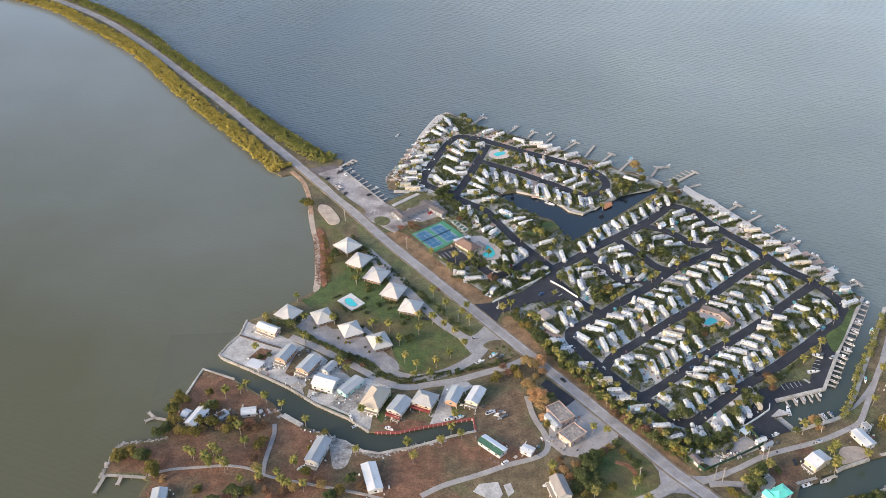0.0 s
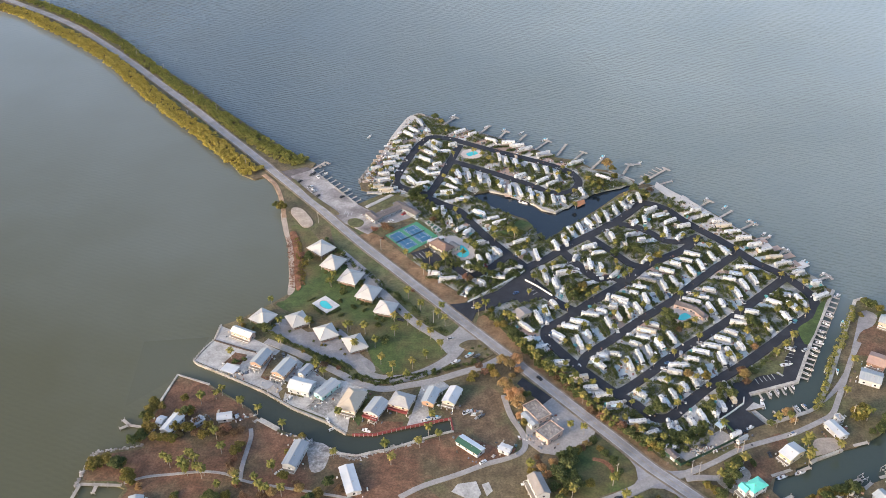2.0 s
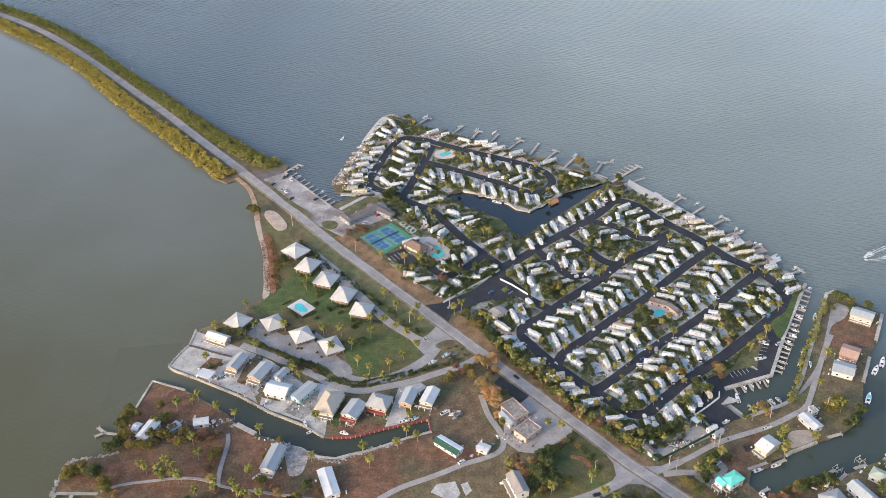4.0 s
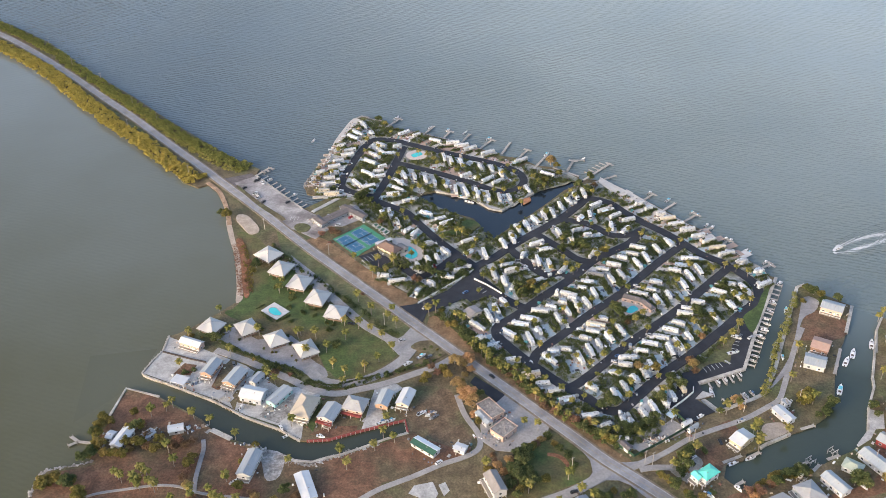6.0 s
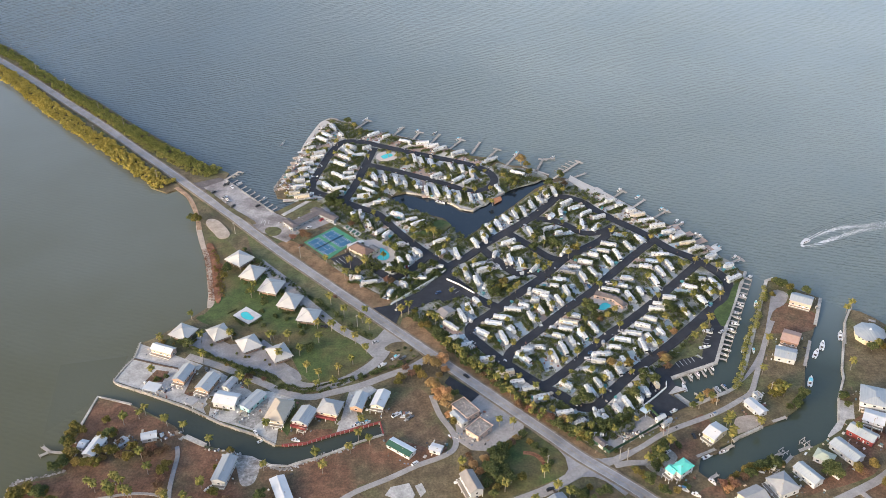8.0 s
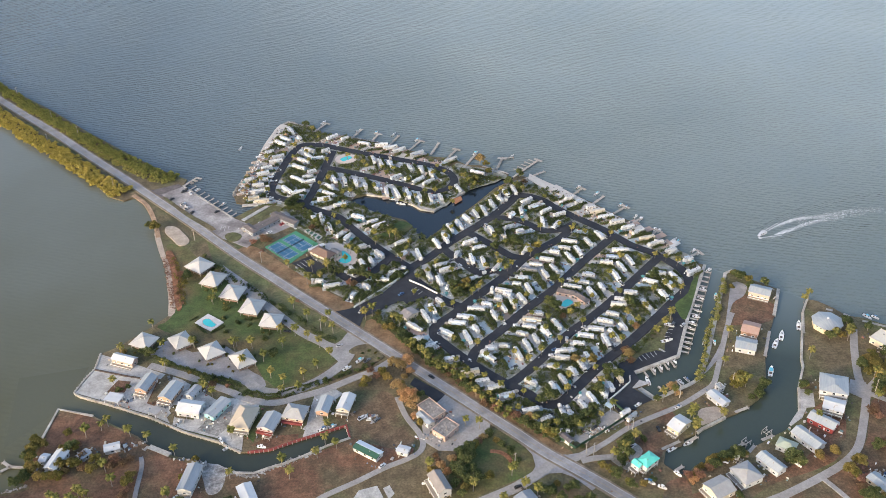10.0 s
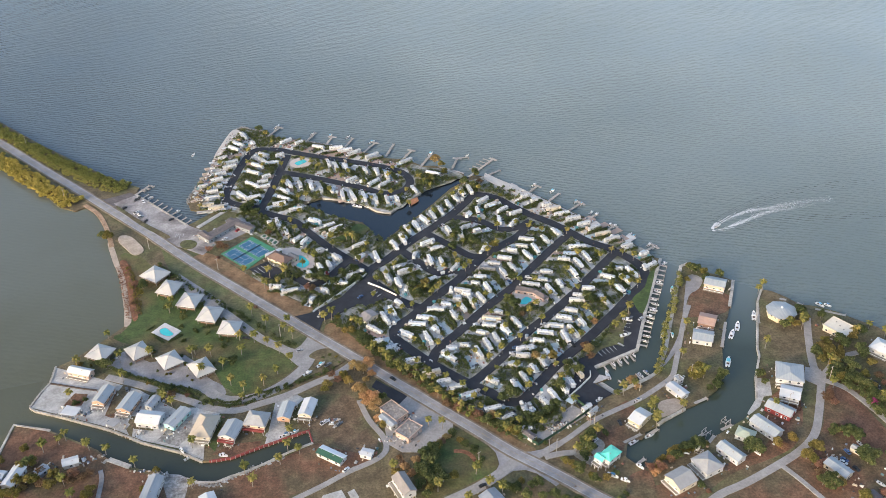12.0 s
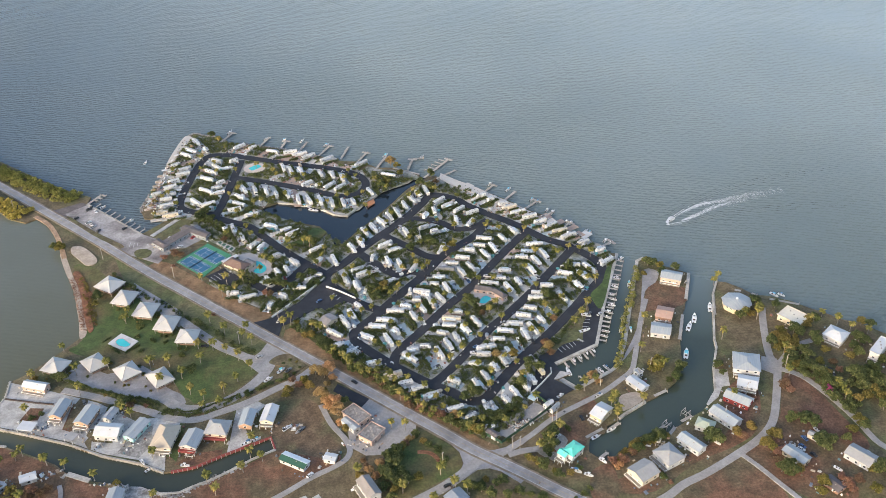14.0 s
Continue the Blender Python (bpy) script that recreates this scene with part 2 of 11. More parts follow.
def slab_mesh(points, top, bottom, bm=None):
    bm = bm or bmesh.new()
    pts = [(p[0], p[1]) for p in points]
    if area(pts) < 0:
        pts.reverse()
    up = [bm.verts.new((x, y, top)) for x, y in pts]
    down = [bm.verts.new((x, y, bottom)) for x, y in pts]
    for tri in tessellate_polygon([[Vector((x, y, 0)) for x, y in pts]]):
        f = bm.faces.new([up[k] for k in tri])
        if f.calc_area() and (f.normal_update() or f.normal.z < 0):
            f.normal_flip()
    for i in range(len(up)):
        j = (i + 1) % len(up)
        bm.faces.new((up[j], up[i], down[i], down[j]))
    return bm


def slab(name, points, top, bottom, material, label, rounded=0, category="ground", kind="structure"):
    pts = smoothed(points, rounded, True) if rounded else points
    return tagged(finish(name, slab_mesh(pts, top, bottom), material), label, category, kind=kind)


def ribbon_mesh(points, width, top, bottom, bm=None, shift=0.0, rounded=5):
    """A band of that width along a line."""
    bm = bm or bmesh.new()
    line = smoothed(points, rounded) if rounded else [Vector((*p[:2], 0)) for p in points]
    rows = []
    for i, p in enumerate(line):
        d = (line[min(i + 1, len(line) - 1)] - line[max(i - 1, 0)]).normalized()
        s = Vector((d.y, -d.x, 0))
        a, c = p + s * (shift - width / 2), p + s * (shift + width / 2)
        rows.append([bm.verts.new((q.x, q.y, z)) for q, z in ((a, top), (c, top), (c, bottom), (a, bottom))])
    for r0, r1 in zip(rows, rows[1:]):
        for k in range(4):
            if k != 2:
                bm.faces.new((r0[k], r0[(k + 1) % 4], r1[(k + 1) % 4], r1[k]))
    for r in (rows[0], rows[-1]):
        bm.faces.new(r)
    bmesh.ops.recalc_face_normals(bm, faces=bm.faces)
    return bm


def ribbon(name, points, width, top, bottom, material, label, category="road", shift=0.0, rounded=5):
    return tagged(finish(name, ribbon_mesh(points, width, top, bottom, None, shift, rounded), material), label, category, kind="structure")


def box(bm, x0, x1, y0, y1, z0, z1, bevel=0.0):
    """A box, with its upright and upper edges rounded off if asked."""
    made = bmesh.ops.create_cube(bm, size=1.0)["verts"]
    for v in made:
        v.co = Vector(((x0 + x1) / 2 + v.co.x * (x1 - x0), (y0 + y1) / 2 + v.co.y * (y1 - y0), (z0 + z1) / 2 + v.co.z * (z1 - z0)))
    if bevel:
        edges = [e for e in {e for v in made for e in v.link_edges} if max(v.co.z for v in e.verts) > z1 - 1e-4]
        bmesh.ops.bevel(bm, geom=edges, offset=bevel, segments=2, affect="EDGES", profile=0.5)
    return bm


def tube(bm, points, radii, sides=6):
    """A tapered tube along a line."""
    rings = []
    for i, (p, r) in enumerate(zip(points, radii)):
        d = (Vector(points[min(i + 1, len(points) - 1)]) - Vector(points[max(i - 1, 0)])).normalized()
        q = d.to_track_quat("Z", "Y")
        rings.append([bm.verts.new(Vector(p) + q @ Vector((r * math.cos(a), r * math.sin(a), 0))) for a in (2 * math.pi * k / sides for k in range(sides))])
    for a, c in zip(rings, rings[1:]):
        for k in range(sides):
            bm.faces.new((a[k], a[(k + 1) % sides], c[(k + 1) % sides], c[k]))
    bm.faces.new(rings[-1])
    bm.faces.new(list(reversed(rings[0])))
    return bm


def ring(bm, x0, x1, y0, y1, z0, z1, t):
    """A square frame in one piece."""
    loops = [[bm.verts.new(p) for p in ((x0 + i, y0 + i, z), (x1 - i, y0 + i, z), (x1 - i, y1 - i, z), (x0 + i, y1 - i, z))] for i, z in ((0, z0), (0, z1), (t, z1), (t, z0))]
    for a, c in zip(loops, [*loops[1:], loops[0]]):
        for k in range(4):
            bm.faces.new((a[k], a[(k + 1) % 4], c[(k + 1) % 4], c[k]))
    return bm


def group_root(name, x, y, heading, z=0.0):
    ob = new(name)
    ob.matrix_basis = pose(x, y, z, 0, 0, heading)
    ob.empty_display_size = 0.5
    return ob



# ---- the plan, in metres
coast_causeway_north = [(-704, 1195.5), (-628.8, 1148.8), (-568.1, 1110.6), (-519.2, 1077.7), (-453.7, 1022), (-412.8, 971.3), (-366.3, 925.2), (-323.7, 883.9),
    (-282.1, 838.3), (-244.9, 800.8), (-210.6, 766.9), (-191.7, 750.6), (-175.2, 738.6), (-177, 728), (-152.3, 699.2), (-130.4, 673), (-125.8, 676.3),
    (-111.7, 689.6), (-120.3, 692.6), (-129.1, 696.5)]
coast_park_west = [(-132.3, 707.5), (-131.2, 717.6), (-129, 726.9), (-124.5, 743.1), (-119.1, 760.8), (-115.8, 778.2), (-113.1, 791.9), (-108.4, 808.1), (-104.5, 822.5),
    (-100.6, 832.7), (-94, 837.1), (-86.8, 832.1), (-77.6, 828.2), (-70.3, 821), (-62, 810.5), (-46.3, 806.4), (-22.9, 794.4), (-10.1, 787.4),
    (4.9, 778.2)]
coast_park_north = [(18.8, 769.2), (33.3, 758.4), (46.4, 754.8), (54.5, 749.4), (63.6, 740.1), (73.2, 738.7), (81.5, 734.4), (89.6, 728.3), (97, 721.3), (95, 715.7),
    (82.2, 715.3), (69.6, 706.6), (57, 694.4), (44.9, 684.2), (30.4, 668.4), (20.6, 672.2), (8.2, 687.4), (-7.9, 694.3), (-22.8, 699.4)]
coast_basin = [(-32.5, 695.3), (-37.9, 691.1), (-14.7, 669.3), (7.6, 657.5), (12.7, 647.5), (5.1, 637.4), (13.5, 626.1), (23.5, 628.8), (36, 644.2), (50.1, 659.2),
    (64.9, 676.4), (83, 699.6), (98.2, 710.9), (101.8, 717.3), (109.2, 716.1), (117, 710.2)]
coast_park_east = [(127.2, 698.7), (138.6, 691.1), (151.5, 677.3), (162.8, 664), (170.8, 652), (178.8, 643.5), (186.7, 635.2), (193.9, 620.8), (202.1, 608.3),
    (210.2, 596.9), (214, 587.4), (216.7, 580.2), (223.3, 575.7), (194.9, 517.5), (177.6, 477.8), (145.9, 464.3), (147.1, 457), (153.4, 453.7),
    (143.5, 449.9), (151.3, 437.7)]
coast_peninsula = [(177.8, 450.4), (184.5, 454.8), (195.5, 474.5), (207.8, 502.3), (235, 564.3), (241, 566.8), (248.8, 557.1), (260.3, 547.5), (266.3, 542.1),
    (252.9, 513.1), (248.6, 504.1), (244.6, 497.9), (233.1, 473.1), (226.2, 451.2), (220.8, 440.1), (215.4, 433.6), (207.3, 427.8), (198.1, 422.8),
    (190.7, 420.1), (174.2, 411.7)]
coast_east_canal = [(167.9, 407.6), (155.6, 401.7), (148.6, 396.9), (144.7, 386.2), (149.5, 379.9), (154.4, 376.3), (161.6, 383), (171.1, 385.7), (182.8, 390),
    (196.6, 393.4), (204.7, 397.2), (213.8, 402.2), (221.7, 406.1), (231.8, 413.8), (236.7, 422.1), (243.9, 442.3), (253.3, 460.3), (255.3, 468.7),
    (273.9, 515.7), (282, 529.1)]
coast_east = [(288.1, 526.5), (295.9, 518.1), (301.5, 508.9), (311.3, 505.7), (323.2, 497.4), (331.8, 487.9), (338.4, 482.1), (347.5, 472.1), (357.2, 465.9),
    (368.6, 451.5), (383.3, 429.4), (404.2, 390), (428.1, 350.8)]
coast_south_west = [(-216.2, 349.7), (-216.3, 358.7), (-214.7, 365.9), (-220.5, 368), (-240.9, 367.3), (-243.1, 364.6), (-243.2, 369.7), (-243.1, 380.2), (-242.7, 387.9),
    (-240.8, 392.7), (-226.9, 396.3), (-215.1, 400.1)]
coast_west_lots = [(-222.9, 407.5), (-222.6, 412.9), (-219.9, 417.4), (-220.7, 426.6), (-217, 432.7), (-213.2, 461.3), (-190.4, 453.5), (-178.3, 446.1), (-168.1, 439.4),
    (-159.3, 433.4), (-152.4, 425.6), (-138.3, 416.8), (-122.5, 411.4), (-115.2, 407.1), (-104.9, 403.8), (-97.9, 399.6), (-88, 398.5), (-80.3, 401.7),
    (-70.8, 404.6), (-61.9, 408.8)]
coast_canal_houses = [(-46.9, 416.9), (-33.8, 422.1), (-36.1, 432.6), (-47.5, 428.6), (-64, 423), (-80.1, 416.5), (-93.3, 415.5), (-97.3, 415.7), (-103.8, 420),
    (-111.3, 425.3), (-122.1, 430.4), (-133.2, 435.5), (-144.6, 442.1), (-154.7, 449.4), (-172.2, 458), (-183.3, 463.5), (-203.3, 472.5), (-207, 475.8),
    (-202.8, 489.3), (-198.9, 497.6), (-198.5, 513.2), (-191.5, 517.1), (-186, 521.7)]
coast_beach = [(-176.6, 531.8), (-169.5, 539), (-160.5, 550.2), (-162.3, 564.8), (-165.2, 578.5), (-169.8, 599.9), (-174.2, 614.8), (-180.1, 630.2), (-183.5, 645),
    (-188, 660), (-194.5, 680), (-205, 702.5), (-213, 714), (-222.1, 708.4), (-237, 717.5), (-256.5, 746.6), (-287.4, 781.5), (-326, 819.6),
    (-372.1, 871.4), (-382.3, 884.4), (-388.9, 895.6), (-429.3, 937.2), (-484.4, 990.2)]
coast_causeway_south = [(-533.4, 1028.7), (-585.8, 1069.8), (-642.7, 1100.1), (-693.4, 1128.6), (-742.2, 1150.3)]
highway = [(-747.1, 1188.6), (-643.1, 1131.7), (-581.8, 1092.5), (-542, 1065.3), (-501.2, 1032.8), (-449.5, 983.6), (-399, 931.5), (-353, 882), (-312, 838.5),
    (-270, 791), (-232.5, 749.5), (-205, 718), (-178.5, 688), (-160, 667), (-140.5, 643.5), (-117, 616), (-94.2, 591), (-72.5, 567), (-53, 546), (-34, 525),
    (-15.5, 505), (2, 486), (18.8, 467.5), (34.6, 450), (50, 433), (65, 416.5), (79.5, 400), (93.5, 387), (107, 374), (120, 360.8), (137.9, 344.5), (171.1, 313.7)]
street_west = [(82.3, 391.8), (75.6, 387.0), (69.3, 382.3), (57.5, 375.0), (41.8, 368.1), (22.2, 360.0)]
street_peninsula = [(85, 390.8), (96.5, 394.4), (115.2, 405.2), (134.2, 417.9), (164.7, 431.3), (183, 442.5), (192, 449.5), (198.6, 462.2), (208.4, 483.8), (217.7, 503.8),
    (225.7, 518.5)]
street_east = [(158.4, 339.1), (176.8, 345.7), (189.2, 352.5), (204.7, 358), (225.4, 367.3), (245.8, 378), (259.5, 390.1), (271.3, 410.3), (281.1, 429.6),
    (284.7, 437.2), (283.4, 445.8), (291.1, 470.8), (300.1, 494.1)]
drive_east_a = [(284, 435.6), (294.6, 444.8), (307.4, 452.7), (316.9, 455)]
drive_east_b = [(283, 433.6), (294.7, 423.2), (302.9, 402.7), (307.7, 384.3), (310.7, 363.8), (315.4, 353.8), (322.3, 330.7)]
drive_east_c = [(229.5, 368.7), (235.9, 356.5), (242.4, 341.6), (249.6, 325.9)]
lane_south = [(-59.9, 369), (-48, 377.9), (-29.4, 387.4), (-13.6, 396.4), (-2.2, 401.3), (6, 406.4), (8.9, 413), (7.1, 422.3), (-0.1, 436.8), (-5, 454.4)]
canal_road = [(-164.2, 498.2), (-142, 487.4), (-125.9, 478.1), (-110.3, 469.1), (-96.8, 460.3), (-80.5, 455.7), (-66.7, 459.4), (-49.4, 465.1), (-31.9, 474.1),
    (-17.5, 481.2), (-5.9, 490.9)]
condo_drive_north = [(-33, 503), (-46.5, 506.3), (-56.6, 514.1), (-67.2, 523.3), (-79.9, 538.5), (-93.5, 555.5), (-107.1, 571.1), (-120.3, 587.1), (-128.9, 599)]
condo_drive_south = [(-28.5, 518.9), (-32.7, 504.3), (-38.9, 489.7), (-51.7, 475.8), (-67.3, 466.7), (-81.3, 465), (-92.5, 469.6), (-101.7, 481.2)]
park_loop_north = [(-72.5, 690.7), (-86.8, 695.7), (-99.2, 704.3), (-102, 715.5), (-97.5, 740), (-90, 769.8), (-84.1, 785.3), (-77.3, 790.4), (-60.9, 787.5),
    (-45.4, 779.4), (-20.1, 766.8), (4.6, 755.5), (28.8, 743.5), (42.8, 733.2), (49, 723.3), (50.3, 713.8), (46, 703.9), (38.7, 698.7), (27.1, 699.2),
    (8.7, 710.9), (-15, 725), (-36.8, 736.5), (-49.1, 742.9), (-59, 747.3)]
park_link_north = [(-52.4, 776.5), (-58.9, 745.3), (-66.7, 710.3), (-73.6, 685.4)]
park_west_road = [(-84.5, 695.6), (-65, 679.9), (-46.3, 667.2), (-35.9, 651), (-21, 628.1), (-6, 608.6), (6.4, 593.5)]
park_west_loop = [(-5.2, 607.1), (-16.5, 591.4), (-27.5, 581.2), (-33.2, 579.3), (-41.2, 586.6), (-54.3, 601.5)]
park_spine = [(46.3, 539.3), (35, 546.1), (21.7, 559.7), (9.4, 579.2), (8.8, 590.5), (23.4, 603.8), (41.4, 623.5), (64.6, 644.7), (80.2, 660.5), (92.1, 675.4),
    (101.4, 685.5), (117.4, 677.8), (128.8, 662), (143.9, 644.9)]
park_outer_east = [(143.9, 644.9), (158.6, 629.2), (175.4, 606.3), (189.5, 594), (199, 581.5), (206, 568.7), (206.3, 557.2), (201.6, 546.8), (187, 532), (171.8, 515.9),
    (148.1, 492.7), (126.2, 473.5), (109, 455.5), (98.4, 443.7), (91.9, 439.5), (83.9, 441.2), (76, 449.9), (60.6, 463.3), (40.8, 484.9), (24.2, 507.1),
    (21.5, 514.3), (23.4, 522.1), (36.3, 534), (57.5, 556.4), (77.4, 576.1), (94.1, 596.8), (110.5, 609.5), (126.3, 621.8), (138.7, 640.2)]
park_mid_a = [(34.1, 614.6), (49.9, 590.5), (59.4, 580.2), (69.9, 582.6), (77.5, 576.8)]
park_mid_b = [(55.9, 633.8), (70.8, 616.2), (84, 600.1), (94.1, 596.8)]
park_mid_c = [(74.3, 654.1), (89.5, 651.1), (100.6, 644.1), (113.5, 631.7), (127.9, 632.7), (138.7, 640.2)]
park_row_b = [(43.7, 484.8), (48.9, 495.9), (65.2, 512.2), (86.9, 535.4), (109.3, 556.6), (129, 579.8), (149.5, 602.8), (165.2, 618.8)]
park_row_c = [(64.6, 460.5), (71.3, 464.5), (87.6, 480.7), (109.3, 504.3), (126.9, 519.8), (145.6, 537.8), (165.6, 559.3), (192.3, 588.2)]
gate_lot = [(-44.8, 544.3), (-33.9, 546.5), (-12.3, 562.2), (6.3, 586.3), (13.5, 579), (25.9, 562.2), (21.6, 555.7), (13.5, 552), (5.5, 547.1), (1.6, 552.5),
    (-6.3, 548.8), (-16.1, 541.4), (-25.8, 536.7), (-28.7, 525)]
ramp_lot = [(137.7, 473.6), (153, 481.3), (179.2, 512.1), (188, 528.2), (191.2, 517.7), (191.6, 508.7), (178, 479.4), (145.9, 464.3), (147.1, 457), (141.1, 450),
    (150.8, 438.7), (139.3, 432.7), (130.2, 421.1), (124.2, 442.9)]
office_lot = [(-78.5, 605.3), (-65.5, 613.8), (-49.8, 595.5), (-55.7, 588.6), (-64.9, 590.3)]
court_pad = [(-100.6, 628.8), (-78.3, 649.4), (-60, 629.6), (-80.2, 605.4)]
plaza = [(-192.5, 715.5), (-176.7, 726), (-128, 672.1), (-118, 664.1), (-104.7, 643.1), (-114.1, 629.3), (-128.5, 640.1), (-147.8, 652.9), (-181.8, 695.1)]
motel_lot = [(-109.5, 647.3), (-99.8, 660.9), (-87.8, 679.1), (-75.2, 662.4), (-81.5, 656.9), (-94.9, 646.8)]
lawn = [(-158.2, 548.2), (-159.8, 592.3), (-176.2, 637.9), (-160.2, 633.4), (-146.4, 613.7), (-116.3, 576.7), (-88, 536.3), (-55.8, 516.8), (-43, 500),
    (-46.9, 487.7), (-64.1, 473), (-81.8, 469.8), (-90.1, 480.8), (-104, 506.6), (-140.3, 522.6), (-166.1, 537.7)]
verge_north = [(-147.8, 652), (-137.8, 615), (-123.5, 595.2), (-109.4, 578.8), (-95.8, 563.7), (-81, 545.6), (-68.2, 528.5), (-57.4, 518.5), (-46.6, 510.8), (-41.7, 511.4), (-38.1, 515.8),
    (-37.5, 522.5), (-44.1, 534.9), (-58, 551), (-72.3, 566), (-87.4, 582), (-102.7, 598), (-118.7, 614), (-135.6, 636)]
beach = [(-160.4, 549.6), (-156.4, 554), (-159.5, 571.4), (-163.9, 592.5), (-168.9, 610.8), (-175, 626.2), (-181.2, 646.1), (-186, 657.6), (-188.2, 655.2),
    (-180.5, 630.3), (-174.7, 614.8), (-170.3, 599.9), (-165.6, 578.5), (-162.7, 564.8)]
condo_apron = [(-165.5, 508.5), (-155.7, 523.2), (-138.1, 508.9), (-116.1, 512.9), (-100.1, 489.4), (-90, 480), (-87.8, 470.7), (-100.6, 473.6), (-105.6, 478.4), (-120.1, 483.9), (-129.6, 487.2),
    (-145.9, 495.9), (-154.6, 502.2)]
canal_belt = [(-168, 503), (-160, 509), (-140, 500), (-110, 486), (-86, 476), (-82, 462), (-100, 464), (-125, 480), (-150, 494)]
bed_a = [(-159, 462.8), (-155.1, 483.1), (-152.4, 488.5), (-147.5, 488), (-147.2, 484), (-152.8, 463.7)]
bed_b = [(-144.7, 454.3), (-140.1, 448.1), (-128.4, 444.9), (-131.1, 457), (-142.8, 459.4)]
bed_c = [(-135.3, 473.9), (-133.6, 480), (-130.7, 479.5), (-129.5, 477), (-132.4, 469.6)]
bed_d = [(-89.8, 454.5), (-86.4, 453.5), (-90.9, 438.7), (-94.3, 426.7), (-96.6, 428.7)]
stained_yard = [(-121.2, 443.2), (-105.6, 456.5), (-106.6, 437.5), (-112.4, 429.9), (-125.5, 436)]
canal_lots = [(-198.2, 512), (-199.2, 497.1), (-202.2, 488.2), (-206.3, 475.8), (-183.7, 465.1), (-155, 451.4), (-133.5, 437.4), (-111.7, 428.1), (-112.3, 457.7),
    (-141.1, 482.4), (-173.9, 500.2)]
canal_lots_b = [(-111.6, 427.7), (-103.3, 420.9), (-96.8, 417), (-97.2, 437.3), (-87.4, 454.9), (-102.2, 461.5), (-114.4, 462.9)]
canal_lots_c = [(-62, 423.9), (-47.6, 430.1), (-51.8, 445.8), (-38.6, 460.6), (-43, 464.9), (-56.2, 461.1), (-59.8, 436.2)]
dirt_south = [(-211.3, 459.7), (-190.1, 451.9), (-159.7, 431.9), (-138, 415), (-97.7, 398.3), (-80.1, 400.4), (-62.8, 407), (-33.7, 420.3), (-10.3, 425.2),
    (2.8, 406.5), (-10.3, 397.1), (-35.8, 385.9), (-48.1, 379.6), (-28.5, 353.7), (-96.1, 319.6), (-203.3, 323.8), (-214.3, 349.9), (-214.4, 358.9),
    (-213, 365.7), (-220.9, 370.9), (-239.7, 370.9), (-241.1, 379.5), (-240.6, 388.6), (-225.2, 393.6), (-213.5, 397.5), (-219.6, 403), (-219.7, 410.1),
    (-215.1, 432.1)]
dirt_mid = [(-34.1, 433), (-42.8, 438.1), (-35, 460.5), (-10.3, 459.7), (-0.1, 436.8), (4.8, 422.4), (-0.5, 406.6), (-10.3, 411.3), (-30.4, 421.1)]
park_pad = [(-123.5, 712.6), (-107.4, 797.1), (-94.6, 830.1), (-72.8, 817.7), (-0.1, 774.2), (57.3, 733.5), (91.6, 714.9), (57.2, 696.2), (30.5, 670.9),
    (-21.9, 701.2), (-72, 681.9)]
basin_island = [(152.6, 492.1), (160.9, 497.4), (169.9, 509.6), (175.6, 517.6), (180.3, 520.1), (181.6, 513.6), (176, 504.4), (169.6, 482.6), (163.4, 485.2), (152.4, 479.3), (148.2, 474.2), (145.2, 477.4), (145.8, 486)]
island_path = [(151.6, 491), (155.4, 488.1), (162.1, 487.2), (166.9, 485.3), (169.8, 482)]
sand_lot = [(178.2, 428.2), (189.5, 429.1), (191.7, 423), (175.2, 414.5), (174.2, 421.3)]
penin_drive = [(188.3, 458.6), (209.6, 489.7), (224.8, 525.3), (236.3, 552.3), (245.3, 547.6), (239.1, 536.2), (228.6, 527.9), (216.3, 500.9), (206.4, 478.2)]
dirt_east = [(201.4, 366.5), (228.7, 374.8), (247.3, 385.2), (261.4, 412.2), (263.4, 433), (239.4, 416.4), (231.1, 388.3), (212.7, 377.8), (185.6, 369.5),
    (153.3, 362.6), (147.7, 355.3), (172.1, 350.7)]
dirt_east_b = [(283.1, 426.5), (294, 421.7), (302.8, 381.8), (305.1, 360.3), (283.7, 346.5), (279.4, 326.4), (252.3, 331.5), (232.3, 367.3), (251.8, 379.6),
    (267.3, 395.9)]
dirt_east_c = [(185.1, 346.2), (224.2, 364.4), (242.4, 331.3), (205.2, 320.5)]
dirt_house = [(131.3, 407.3), (157.8, 432.1), (160.8, 401.7), (149.3, 398.2), (142.1, 391.2)]
lawn_pen = [(235.6, 538.3), (257, 525.8), (248.3, 507.5), (224, 505.7), (222, 509.3)]
lot_yard = [(24.8, 453.9), (33.9, 445.5), (41.6, 437), (50, 427), (48.3, 419.7), (41, 414.6), (32.2, 410.3), (26.1, 406.1), (17.7, 407.3), (10, 414.8), (9.4, 422), (8.5, 436.2), (19.4, 447.6)]
asphalt_patch = [(6.5, 471.3), (24.8, 454.1), (19.4, 447.8), (3.3, 465.4)]
brown_verge = [(-121.7, 620.4), (-92.8, 587.1), (-41.4, 537.2), (-44.8, 543.7), (-32, 550.4), (-50.6, 567.6), (-77, 596.5), (-102.9, 625.8), (-114.4, 631.7)]
brown_verge_b = [(-23.5, 515.8), (4.3, 486.1), (31.7, 453.3), (56.6, 420.9), (79.9, 395.5), (94.9, 398.5), (85, 408.6), (58.6, 442.4), (33.2, 479.6), (4.6, 503.1),
    (-20, 534)]
